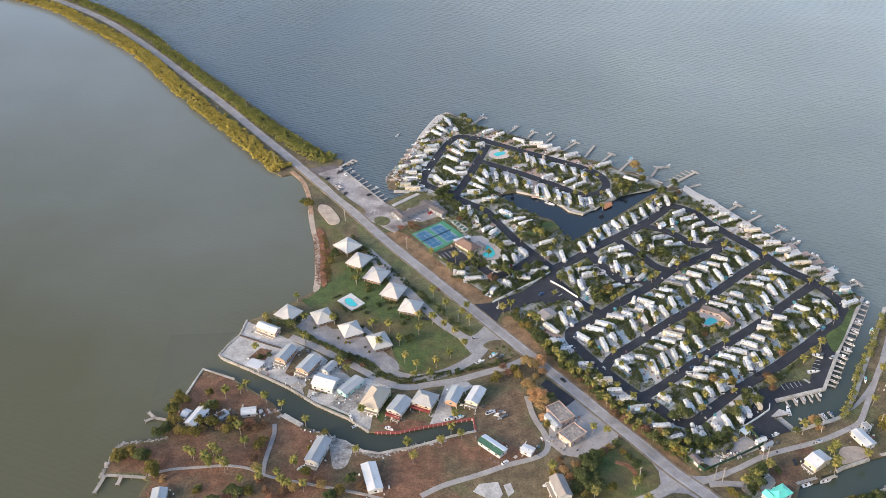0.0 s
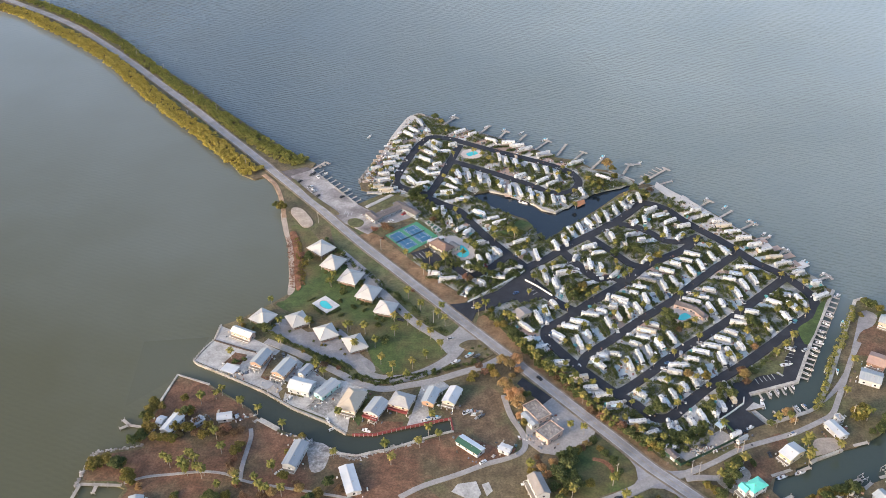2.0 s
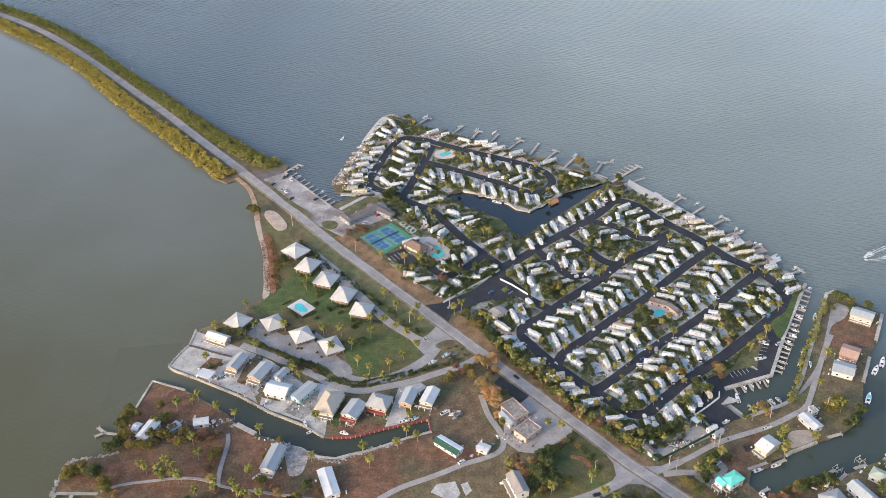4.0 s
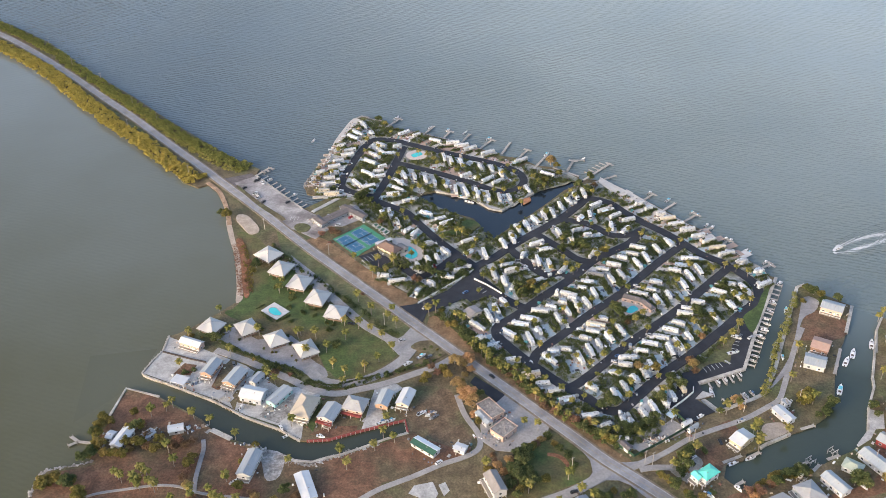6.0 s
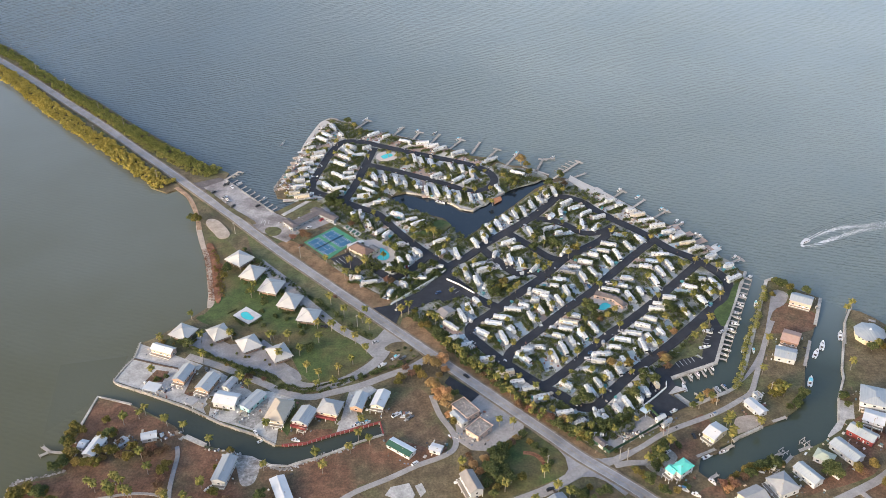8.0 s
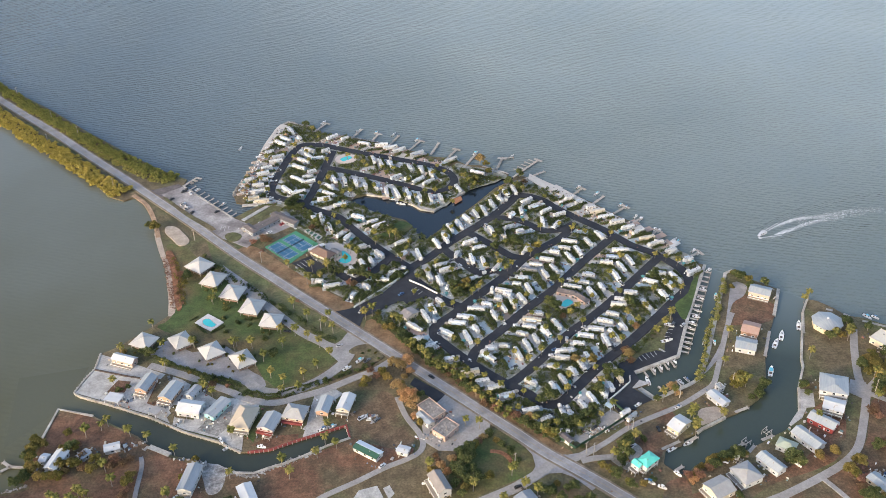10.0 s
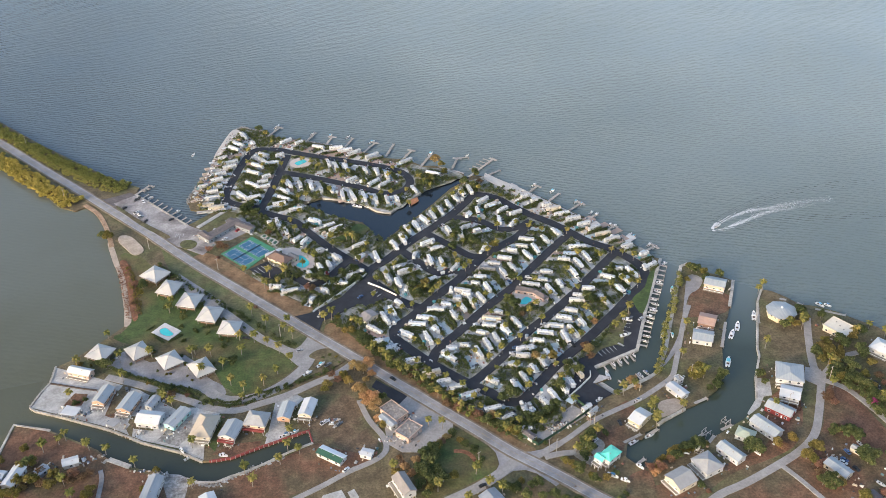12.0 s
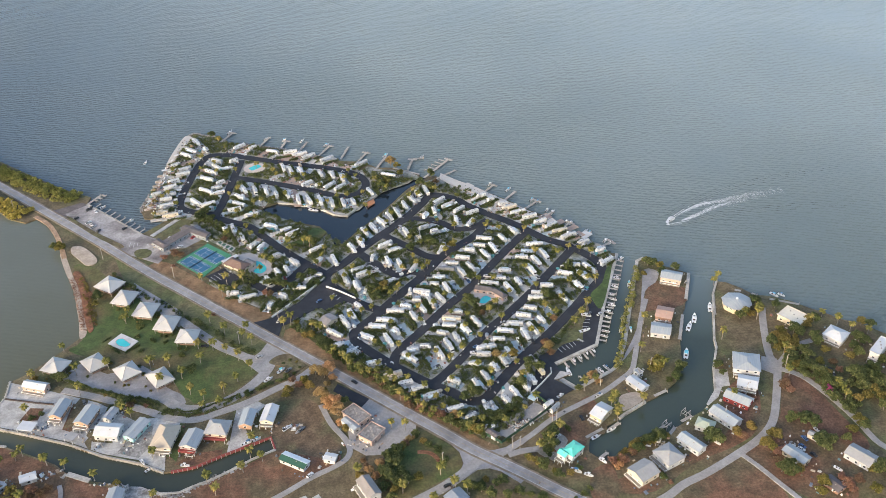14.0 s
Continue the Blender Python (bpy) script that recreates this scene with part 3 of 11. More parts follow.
shade_park = [(32.3, 411.2), (39.5, 416.2), (49.6, 421.9), (58, 416), (64.3, 409.1), (69.9, 402), (71.7, 395), (69.8, 387.4), (63.6, 383), (52.6, 378.2), (42.5, 373.8), (32.6, 369.8),
    (23.1, 368.6), (20.7, 381), (26.6, 397.5)]
canal_west_water = [(-246.4, 494.1), (-203.9, 501.2), (-207, 475.8), (-203.3, 472.5), (-183.3, 463.5), (-172.2, 458), (-154.7, 449.4), (-144.6, 442.1), (-133.2, 435.5),
    (-122.1, 430.4), (-111.3, 425.3), (-103.8, 420), (-97.3, 415.7), (-80.1, 416.5), (-64, 423), (-47.5, 428.6), (-36.1, 432.6), (-33.8, 422.1),
    (-46.9, 416.9), (-61.9, 408.8), (-70.8, 404.6), (-80.3, 401.7), (-88, 398.5), (-97.9, 399.6), (-104.9, 403.8), (-115.2, 407.1), (-138.3, 416.8),
    (-152.4, 425.6), (-159.3, 433.4), (-168.1, 439.4), (-178.3, 446.1), (-190.4, 453.5), (-213.2, 461.3), (-237.8, 431.8)]
canal_marina_water = [(223.3, 575.7), (194.9, 517.5), (177.6, 477.8), (145.9, 464.3), (147.1, 457), (153.4, 453.7), (143.5, 449.9), (151.3, 437.7), (177.8, 450.4),
    (184.5, 454.8), (195.5, 474.5), (207.8, 502.3), (235, 564.3)]
canal_east_water = [(266.3, 542.1), (252.9, 513.1), (244.6, 497.9), (233.1, 473.1), (226.2, 451.2), (220.8, 440.1), (215.4, 433.6), (207.3, 427.8), (198.1, 422.8),
    (190.7, 420.1), (174.2, 411.7), (167.9, 407.6), (155.6, 401.7), (148.6, 396.9), (144.7, 386.2), (149.5, 379.9), (154.4, 376.3), (161.6, 383),
    (171.1, 385.7), (182.8, 390), (196.6, 393.4), (204.7, 397.2), (213.8, 402.2), (221.7, 406.1), (231.8, 413.8), (236.7, 422.1), (243.9, 442.3),
    (253.3, 460.3), (255.3, 468.7), (273.9, 515.7), (282, 529.1)]
sand_spot = [(-180.2, 664.8), (-173.2, 663.7), (-166.6, 656), (-159.8, 644.4), (-160.5, 638.1), (-166.4, 636.8), (-172.8, 645.7), (-180, 656.6)]
wrack = [(-175, 628.5), (-169.8, 628.3), (-163.9, 607), (-157.4, 578.2), (-152.5, 559.1), (-155.1, 555.2), (-159.9, 571.4), (-164.4, 592.5), (-169.3, 610.9)]
club_deck = [(-56.9, 628.7), (-44.9, 629.8), (-30.7, 614), (-29.6, 602), (-38.6, 596.5), (-47.3, 605.6), (-52.1, 617.8)]
club_pool = [(-44, 616.7), (-40.1, 617.3), (-34.8, 609.6), (-35.1, 603.7), (-39.2, 600.9), (-44.4, 604.8), (-41.6, 609.9)]
mid_deck = [(104.9, 538), (110, 551.4), (123.7, 546.9), (131.3, 536.4), (125.8, 531.6), (118.5, 536), (112, 531.5)]
mid_pool = [(110.4, 537.1), (116, 543.3), (120.1, 539.3), (114.3, 534.5)]
condo_pool_deck = [(-141.1, 540), (-133.1, 549.3), (-121, 538.7), (-128.7, 529.6)]
shuffle_pad = [(-71.6, 648.3), (-68.7, 651.5), (-57, 638.9), (-60.2, 633.5)]
island = [(-132.7, 645.8), (-130.7, 650.6), (-125.4, 651.2), (-120.6, 647.8), (-119.7, 643.7), (-122.6, 639), (-128.4, 639.3)]
median = [(-189.3, 708), (-187.1, 708.8), (-166.1, 683.9), (-142.6, 660.1), (-142.9, 656), (-146.3, 657.7), (-167.7, 679.6)]
island_east = [(-35.4, 499.6), (-31.7, 504.8), (-26.9, 506.5), (-22.1, 506.1), (-16, 499.2), (-12.9, 493.6), (-14, 491), (-20, 486.8), (-22.1, 488.2), (-27.1, 494.5)]
ramp_lawn = [(145.8, 481.6), (156.3, 487.9), (172.2, 509.3), (180.6, 518), (183.7, 514.9), (173.2, 497.6), (166.7, 485.3), (154.8, 481.3), (146.3, 475)]
point_lawn = [(188.9, 523.9), (190.1, 531.9), (201.3, 542.3), (207.8, 555.2), (215.1, 565), (210.8, 551.8), (192.7, 514.6)]
basin_lawn = [(-18.9, 635.9), (-8, 641.1), (2.3, 655.3), (12.7, 647.5), (5.1, 637.4), (-5.9, 631.5)]
shore_walk = [(114.6, 719.5), (124.2, 707.3), (139.4, 690.8), (154.3, 671.2), (167.1, 655.1), (175.8, 643.4), (171.9, 638.1), (159.5, 652), (144.9, 670.9),
    (129.5, 688.7), (119.6, 699.6), (112.3, 711.2)]
boat_ramp = [(143.8, 449.4), (147, 452), (154.6, 441.5), (150.6, 437.7)]
gate_wall_a = [(-32.3, 547.1), (-16.3, 562.3), (-0, 578.1), (6.7, 586.3)]
gate_wall_b = [(7.3, 575.1), (16, 568), (26.4, 557.5)]
ramp_wall = [(123.4, 439), (132.6, 447.2), (140.8, 455.1), (141.8, 460.2)]
west_beach = [(-102.4, 832.1), (-93.2, 825.2), (-89.6, 814.7), (-96.1, 804.6), (-101.4, 791.3), (-107.4, 792.1), (-112.5, 780.1), (-116.6, 781.7), (-110.2, 809.6)]
seawall_condo = [(-198.5, 513.2), (-198.9, 497.6), (-202.8, 489.3), (-207, 475.8), (-203.3, 472.5), (-183.3, 463.5), (-154.7, 449.4), (-133.2, 435.5), (-111.3, 425.3),
    (-97.3, 415.7)]
seawall_yards = [(-93.3, 415.5), (-80.1, 416.5), (-64, 423), (-47.5, 428.6), (-36.1, 432.6), (-33.8, 422.1)]
seawall_lots = [(-216.7, 435), (-213.2, 461.3), (-190.4, 453.5)]
seawall_lots_b = [(-151.5, 424.6), (-138.3, 416.8)]
seawall_lots_c = [(-104.9, 403.3), (-97.9, 399.6), (-88, 398.5), (-80.3, 401.7), (-70.8, 404.6), (-61.9, 408.8), (-46.9, 416.5), (-33.7, 421.7)]
seawall_marina = [(223.3, 575.7), (194.9, 517.5), (177.6, 477.8), (145.9, 464.3)]
seawall_pen = [(152.8, 438.6), (177.8, 450.4), (184.5, 454.8), (195.5, 474.5), (207.8, 502.3), (235, 564.3), (241, 566.8)]
seawall_pen_b = [(190.7, 420.1), (174.2, 411.7), (170.5, 409)]
seawall_pen_c = [(266.3, 542.1), (252.9, 513.1)]
seawall_east = [(236.7, 422.1), (243.9, 442.3), (253.3, 460.3), (255.3, 468.7), (273.9, 515.7), (282, 529.1)]
seawall_plaza = [(-177, 728), (-152.3, 699.2), (-129.5, 673)]
seawall_basin = [(-22.8, 699.4), (-7.9, 694.3), (8.2, 687.4), (20.6, 672.2), (30.4, 668.4), (44.9, 684.2), (57, 694.4)]
park_green = [(-92.4, 680.1), (-63, 728.9), (-37.9, 691.1), (12.7, 646.7), (23.5, 627.2), (98, 709.1), (128.7, 693.3), (169.1, 650.4), (200.9, 606.9),
    (218.8, 575.9), (190.4, 514.7), (146.1, 465.4), (123.7, 440.5), (112.7, 416.9), (88.2, 408.5), (58.8, 444.9), (19.2, 494), (-26, 546.9), (-77, 596.5),
    (-57.6, 625.6)]
tee = [(-44.7, 508.8), (-40.6, 512.5), (-36, 520.9), (-24.9, 511.4), (-14.2, 500.6), (-22.1, 504.5), (-30.6, 503.8), (-34.1, 498.7), (-33.7, 492.6), (-38.1, 487.7), (-43.8, 493.5), (-52.7, 506.6)]
ramp_quay = [(145.4, 464.5), (147.1, 457), (153.4, 453.7), (143.5, 449.9), (140.6, 450), (144.6, 456.8), (143, 463.5)]
canal_deck = [(244, 440.2), (251.2, 438.1), (247, 424.1), (241.8, 423.8), (236, 415.6), (227, 409.6), (226.5, 411.2), (236.9, 423.1)]
east_apron = [(278, 446.3), (286.4, 442.4), (279.8, 423.7), (278.2, 429.1), (272.1, 435.2)]
orange_deck = [(47.3, 685.2), (54.0, 689.0), (54.7, 683.2), (48.2, 677.3)]
basin_quay = [(-22.8, 701.4), (-7.9, 696.3), (8.8, 689), (20.8, 674.8), (29.8, 671.2), (44, 686.6), (56.5, 697)]
park_corner = [(54, 744), (66, 737), (84, 731), (95, 720), (93, 714), (82, 713), (70, 704.5), (57, 696.5), (47.5, 703), (51, 714), (49.5, 725)]
grove_path = [(47.3, 404.1), (51.2, 403.6), (55.2, 401.3), (58.4, 395.9), (59.4, 389.6)]
shore_sand = [(-216, 716.5), (-209, 709), (-202.5, 700.5), (-196.5, 688), (-191.5, 675), (-187.5, 662), (-184, 650)]
terrace = [(-198.6, 496.5), (-189.2, 493.1), (-178, 488.9), (-168.1, 485.9)]
planter_a = [(-186.6, 474.6), (-181.8, 485.3), (-173.3, 483.4), (-175.5, 473.2)]
planter_b = [(-159.6, 462.2), (-156.1, 484.5), (-149.2, 482.7), (-154.1, 459)]
planter_c = [(-140.7, 439.6), (-140.9, 456), (-136.5, 463.6), (-145.1, 448.6)]
planter_d = [(-95.7, 430.1), (-85.4, 452.8), (-82.8, 450.7), (-90.8, 422.8)]
planter_e = [(-92.2, 420.6), (-81.8, 427.3), (-64.3, 427.7), (-64.7, 424), (-80.2, 417.9)]
plaza_junction = [(-212, 725.6), (-201.1, 723.3), (-181.4, 731), (-175.7, 726), (-182.6, 705), (-193.2, 706.3), (-202.8, 712.2)]
walk_a = [(-123.8, 691), (-109.6, 692.2), (-91.8, 694.1)]
walk_b = [(-121.2, 668.4), (-110.7, 680), (-99.9, 691.8)]
path_lots = [(-151.1, 375), (-152.5, 384.9), (-152.8, 395.5), (-152.9, 408.7), (-154.8, 416.4)]
path_shore = [(-216.4, 369.6), (-205.6, 374.9), (-190, 378.1), (-174.2, 380.9), (-160.6, 380), (-146.1, 374.9), (-119.2, 371.1), (-92.9, 367.4), (-73.3, 363.1)]
rubble = [(-118.6, 407.7), (-105, 404.2), (-105.3, 387.8), (-111.9, 384.6), (-115.9, 394.5)]
slab_a = [(-31.6, 375), (-28.6, 380.7), (-18.3, 383.3), (-15, 374.6), (-18.1, 368.2)]
slab_b = [(-15.1, 381.2), (-11.3, 383.1), (-8.8, 376.9), (-11.9, 372.9)]
storage_yard = [(106.6, 419.3), (123.8, 432.4), (132.5, 423.7), (101.5, 405), (96.6, 410.1)]
villa_apron_b = [(-129.3, 607.2), (-116.1, 592.2), (-97.3, 570.6), (-89.9, 555.6), (-95.2, 549.3), (-116.3, 576.7), (-131.5, 598.5)]
rocks_point = [(-242.8, 365.4), (-242.9, 370.6), (-242.6, 380.7), (-242, 388), (-239.9, 392.3), (-226.7, 395.8), (-215.3, 399.7)]
corner_pad = [(115.5, 395.4), (130.3, 403.7), (135.3, 397.1), (128.7, 389.2), (124.6, 382.8), (118.2, 387.6)]
corner_drive = [(98.6, 392.2), (107.3, 393.7), (117.4, 393.6)]
flare_east = [(67.4, 407.3), (71.4, 399.5), (71.9, 390.6), (68.3, 384.1), (62.4, 379.8), (54.9, 376.2), (57.9, 371.2), (70.0, 378.8), (78.7, 384.4), (85.8, 384.3), (91.6, 380.9), (100.6, 370.0), (106.6, 375.1), (97.9, 383.1), (93.9, 388.9), (94.9, 392.3), (100.5, 395.5), (108.6, 398.9), (116.5, 404.2), (107.9, 403.6), (98.5, 398.5), (91.6, 397.6), (85.2, 398.5), (79.3, 402.9)]
red_patch = [(140.4, 368.5), (147.1, 374.1), (154.2, 373.7), (154.6, 362.4), (149, 349.3), (136.9, 351.6)]
yard_fence = [(88.5, 410.7), (96.7, 401.7), (114.4, 412.9), (132.7, 425.7), (126.8, 437)]
bank_rubble = [(-124.4, 410.4), (-117.1, 408.2), (-108.6, 402.6), (-98.5, 399), (-89.8, 396.2), (-78.9, 400.8), (-66.4, 406.5), (-50.6, 413.4)]


# ---- water and land
WATER = -1.1
split = [(-2200, 3600)] + [(x, y) for x, y in highway] + [(700, -200), (1800, -3000)]
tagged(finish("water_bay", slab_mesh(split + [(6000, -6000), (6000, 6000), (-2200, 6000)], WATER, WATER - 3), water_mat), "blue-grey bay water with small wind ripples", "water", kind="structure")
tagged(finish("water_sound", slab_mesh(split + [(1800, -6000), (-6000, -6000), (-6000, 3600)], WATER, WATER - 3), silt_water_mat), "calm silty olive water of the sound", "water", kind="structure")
outline = (coast_causeway_north + coast_park_west + coast_park_north + coast_basin + coast_park_east + coast_peninsula + coast_east_canal
           + coast_east + [(900, 60), (900, -900), (-900, -900), (-900, 120)] + coast_south_west + coast_west_lots + coast_canal_houses + coast_beach + coast_causeway_south)
slab("ground", outline, 0.0, -4.0, [land_mat], "low flat land of dry grass and soil above the bay")
basin = [p for p in coast_park_north[10:]] + coast_basin[:14]
bm = slab_mesh(basin, WATER + 0.04, WATER - 0.5)
tagged(finish("basin_water", bm, basin_mat), "dark still water of the small boat basin", "water", kind="structure")



def on_land(x, y):
    """Whether a place lies within the shoreline."""
    inside, j = False, len(outline) - 1
    for i in range(len(outline)):
        (xi, yi), (xj, yj) = outline[i], outline[j]
        if (yi > y) != (yj > y) and x < (xj - xi) * (y - yi) / (yj - yi) + xi:
            inside = not inside
        j = i
    return inside


def within(points, x, y):
    inside, j = False, len(points) - 1
    for i in range(len(points)):
        (xi, yi), (xj, yj) = points[i], points[j]
        if (yi > y) != (yj > y) and x < (xj - xi) * (y - yi) / (yj - yi) + xi:
            inside = not inside
        j = i
    return inside


LEVEL = [0.03]


def patch(name, points, material, label, rounded=3, category="ground"):
    """A ground cover; each lies a little above the one before."""
    LEVEL[0] += 0.006
    return slab(name, points, LEVEL[0], -0.3, material, label, rounded, category)


def road(name, points, width, material, label):
    LEVEL[0] += 0.006
    return ribbon(name, points, width, LEVEL[0], -0.3, material, label)


patch("ground_park_green", park_green, surface("park_soil", (0.21, 0.205, 0.168), (0.45, 0.435, 0.39), 0.15, 1.5, 0.95, 0.5, 0.2, stain=(0.085, 0.095, 0.045), stain_scale=0.09, stain_amount=0.9, mottle=0.3), "shaded grass and soil among the trailer lots")
patch("ground_park", park_pad, bpy.data.materials["park_soil"], "soil and gravel of the trailer lots")
patch("ground_park_corner", park_corner, bpy.data.materials["park_soil"], "soil and gravel at the corner of the trailer park")
patch("ground_dirt_south", dirt_south, dirt_mat, "bare brown dirt lots by the canal")
patch("ground_dirt_mid", dirt_mid, surface("worn_yard", (0.115, 0.076, 0.045), (0.185, 0.128, 0.075), 0.06, 1.5, 0.95, 0.5, 0.2, stain=(0.09, 0.10, 0.045), stain_scale=0.04, stain_amount=0.85, mottle=0.33), "brown dirt yard with worn grass")
patch("ground_dirt_east", dirt_east, dirt_mat, "brown dirt yards along the canal houses")
patch("ground_dirt_block", dirt_east_b, dirt_mat, "brown dirt block between the lanes")
patch("ground_dirt_corner", dirt_east_c, dirt_mat, "dry brown field beside the lane")
patch("ground_dirt_house", dirt_house, dirt_mat, "bare earth yard by the canal house")
patch("ground_lawn", lawn, lawn_mat, "green lawn with worn brown patches", category="lawn")
patch("ground_verge", verge_north, surface("verge_grass", (0.085, 0.098, 0.036), (0.15, 0.15, 0.065), 0.06, 1.5, 0.95, 0.4, 0.15, stain=(0.19, 0.145, 0.08), stain_scale=0.05, mottle=0.28), "strip of grass beside the highway", category="lawn")
patch("ground_peninsula_lawn", lawn_pen, dirt_mat, "dry brown lawn on the narrow peninsula", category="lawn")
patch("ground_shaded_park", shade_park, lawn_mat, "dark green grass clearing among trees", category="lawn")
patch("ground_brown_verge", brown_verge, verge_mat, "strip of dry brown grass beside the highway")
patch("ground_brown_verge_long", brown_verge_b, verge_mat, "strip of brown mulch beside the highway")
patch("ground_beach", beach, sand_mat, "narrow strip of pale sand", category="beach")
patch("ground_canal_belt", canal_belt, surface("scrubby_grass", (0.075, 0.085, 0.035), (0.13, 0.135, 0.06), 0.08, 1.5, 0.95, 0.4, 0.15, stain=(0.20, 0.16, 0.10), stain_scale=0.07, mottle=0.3), "scrubby grass between the villa drives and the canal road", category="lawn")
patch("ground_condo_apron", condo_apron, old_asphalt_mat, "worn grey asphalt parking apron", category="parking")
patch("ground_canal_lots", canal_lots, concrete_mat, "pale concrete yards behind the seawall", 0)
patch("ground_canal_yard", canal_lots_b, concrete_mat, "pale concrete yard behind the seawall", 0)
patch("ground_canal_drive", canal_lots_c, concrete_mat, "pale concrete drive to the canal", 0)
for pts, m in ((planter_a, dirt_mat), (planter_b, dirt_mat), (planter_c, land_mat), (planter_d, lawn_mat), (planter_e, dirt_mat)):
    patch("ground_planting", pts, m, "planting bed between the canal houses", 0)
for pts, m in ((bed_a, land_mat), (bed_b, land_mat), (bed_c, lawn_mat), (bed_d, lawn_mat)):
    patch("ground_planting", pts, m, "worn grass strip between the canal houses", 0)
patch("ground_stained_yard", stained_yard, surface("stained_concrete", (0.20, 0.19, 0.18), (0.40, 0.385, 0.36), 0.2, 3.0, 0.95, 0.3, 0.05, stain=(0.10, 0.09, 0.075), stain_scale=0.3, mottle=0.3), "dark stained concrete yard of the teal house", 0)
patch("ground_rubble", rubble, rubble_mat, "grey broken rubble by the canal")
patch("ground_old_slab", slab_a, concrete_mat, "cracked concrete slab of a vanished house", 0)
patch("ground_old_slab", slab_b, concrete_mat, "cracked concrete slab of a vanished house", 0)
patch("ground_corner_pad", corner_pad, gravel_mat, "pale gravel parking beside the canal house")
patch("ground_storage_yard", storage_yard, lane_mat, "grey gravel storage yard", 0)
patch("ground_villa_apron", villa_apron_b, old_asphalt_mat, "worn asphalt apron behind the villas", 0, "parking")
patch("ground_junction", plaza_junction, surface("stained_asphalt", (0.10, 0.085, 0.085), (0.17, 0.145, 0.14), 0.1, 3, 0.9, 0.2, 0.02, mottle=0.2), "dark stained asphalt at the turn-off", 0, "parking")
patch("ground_sand_lot", sand_lot, sand_mat, "pale gravel lot by the canal")
patch("ground_peninsula_drive", penin_drive, old_asphalt_mat, "worn drive on the peninsula")
patch("ground_shop_yard", lot_yard, lane_mat, "worn concrete yard beside the highway", 0)
patch("ground_plaza", plaza, surface("plaza_asphalt", (0.31, 0.285, 0.275), (0.43, 0.40, 0.385), 0.1, 3, 0.9, 0.2, 0.02, stain=(0.12, 0.10, 0.097), stain_scale=0.045, stain_amount=0.95, mottle=0.2), "worn asphalt lot of the boat basin", 0, "parking")
patch("ground_motel_lot", motel_lot, old_asphalt_mat, "worn asphalt court of the motel", 0, "parking")
patch("ground_junction_flare", flare_east, old_asphalt_mat, "worn asphalt flare of the side street", 0, "road")
patch("ground_red_patch", red_patch, dirt_mat, "bare reddish earth beside the aqua house")
road("path_grove", grove_path, 2.6, wrack_mat, "bare reddish path in the grove clearing")
road("ground_shore_sand", shore_sand, 3.6, surface("orange_sand", (0.27, 0.17, 0.10), (0.44, 0.31, 0.21), 0.2, 2.0, 0.95, 0.3, 0.1, mottle=0.25), "narrow strip of orange sand below the highway")
patch("ground_ramp_quay", ramp_quay, concrete_mat, "pale concrete quay beside the boat ramp", 0)
patch("ground_canal_deck", canal_deck, concrete_mat, "pale concrete terrace above the eastern canal", 0)
patch("ground_house_apron", east_apron, lane_mat, "pale asphalt apron of the canal houses", 0)
road("ground_basin_quay", basin_quay, 4.2, concrete_mat, "pale concrete quay along the boat basin")
patch("ground_orange_deck", orange_deck, surface("orange_pavers", (0.36, 0.15, 0.07), (0.48, 0.22, 0.11), 0.3, 4, 0.9, 0.2, 0.02, mottle=0.15), "orange paved terrace beside the basin", 0)
patch("ground_tee", tee, lane_mat, "worn pale asphalt mouth of the villa drive", 0, "road")
patch("ground_dark_lot", asphalt_patch, asphalt_mat, "dark asphalt pull-off", 0, "parking")
patch("ground_gate_lot", gate_lot, asphalt_mat, "dark asphalt forecourt at the park gate", 0, "parking")
patch("ground_ramp_lot", ramp_lot, asphalt_mat, "dark asphalt lot above the boat ramp", 0, "parking")
patch("ground_basin_island", basin_island, bpy.data.materials["scrubby_grass"], "worn brown-green grass island in the marina car park", 2, "lawn")
road("path_island", island_path, 1.5, concrete_mat, "narrow curved concrete path on the grass island")
PAINT_TOP = LEVEL[0] + 0.02
patch("ground_office_lot", office_lot, asphalt_mat, "dark asphalt car park", 0, "parking")


for name, pts, wide in (("road_canal", canal_road, 5.2), ("road_condo_north", condo_drive_north, 6.5), ("road_condo_south", condo_drive_south, 7),
                        ("road_lane_south", lane_south, 3.4), ("road_peninsula", street_peninsula, 3.4), ("road_east", street_east, 4.8), ("road_east_drive", drive_east_a, 3.8),
                        ("road_east_lane", drive_east_b, 3.8), ("road_east_track", drive_east_c, 3), ("road_west_street", street_west, 6.5)):
    road(name, pts, wide, lane_mat, "worn pale grey asphalt lane")
road("path_lots", path_lots, 2.6, old_asphalt_mat, "worn grey track across the dirt lots")
road("path_shore", path_shore, 1.7, lane_mat, "pale narrow path across the lots")
road("drive_corner", corner_drive, 4, lane_mat, "pale drive to the canal house")
road("walkway", walk_a, 3.0, concrete_mat, "long pale concrete walkway beside the inlet")
road("walkway", walk_b, 3.4, concrete_mat, "pale concrete walkway behind the motel")
road("road_shoulder", highway, 9.4, surface("shoulder_gravel", (0.17, 0.135, 0.10), (0.29, 0.235, 0.18), 0.15, 2.5, 0.95, 0.3, 0.05, stain=(0.16, 0.13, 0.08), stain_scale=0.06, mottle=0.25), "gravelly shoulder of the highway")
road("road_highway", highway, 6.9, old_asphalt_mat, "worn grey two-lane highway along the causeway")
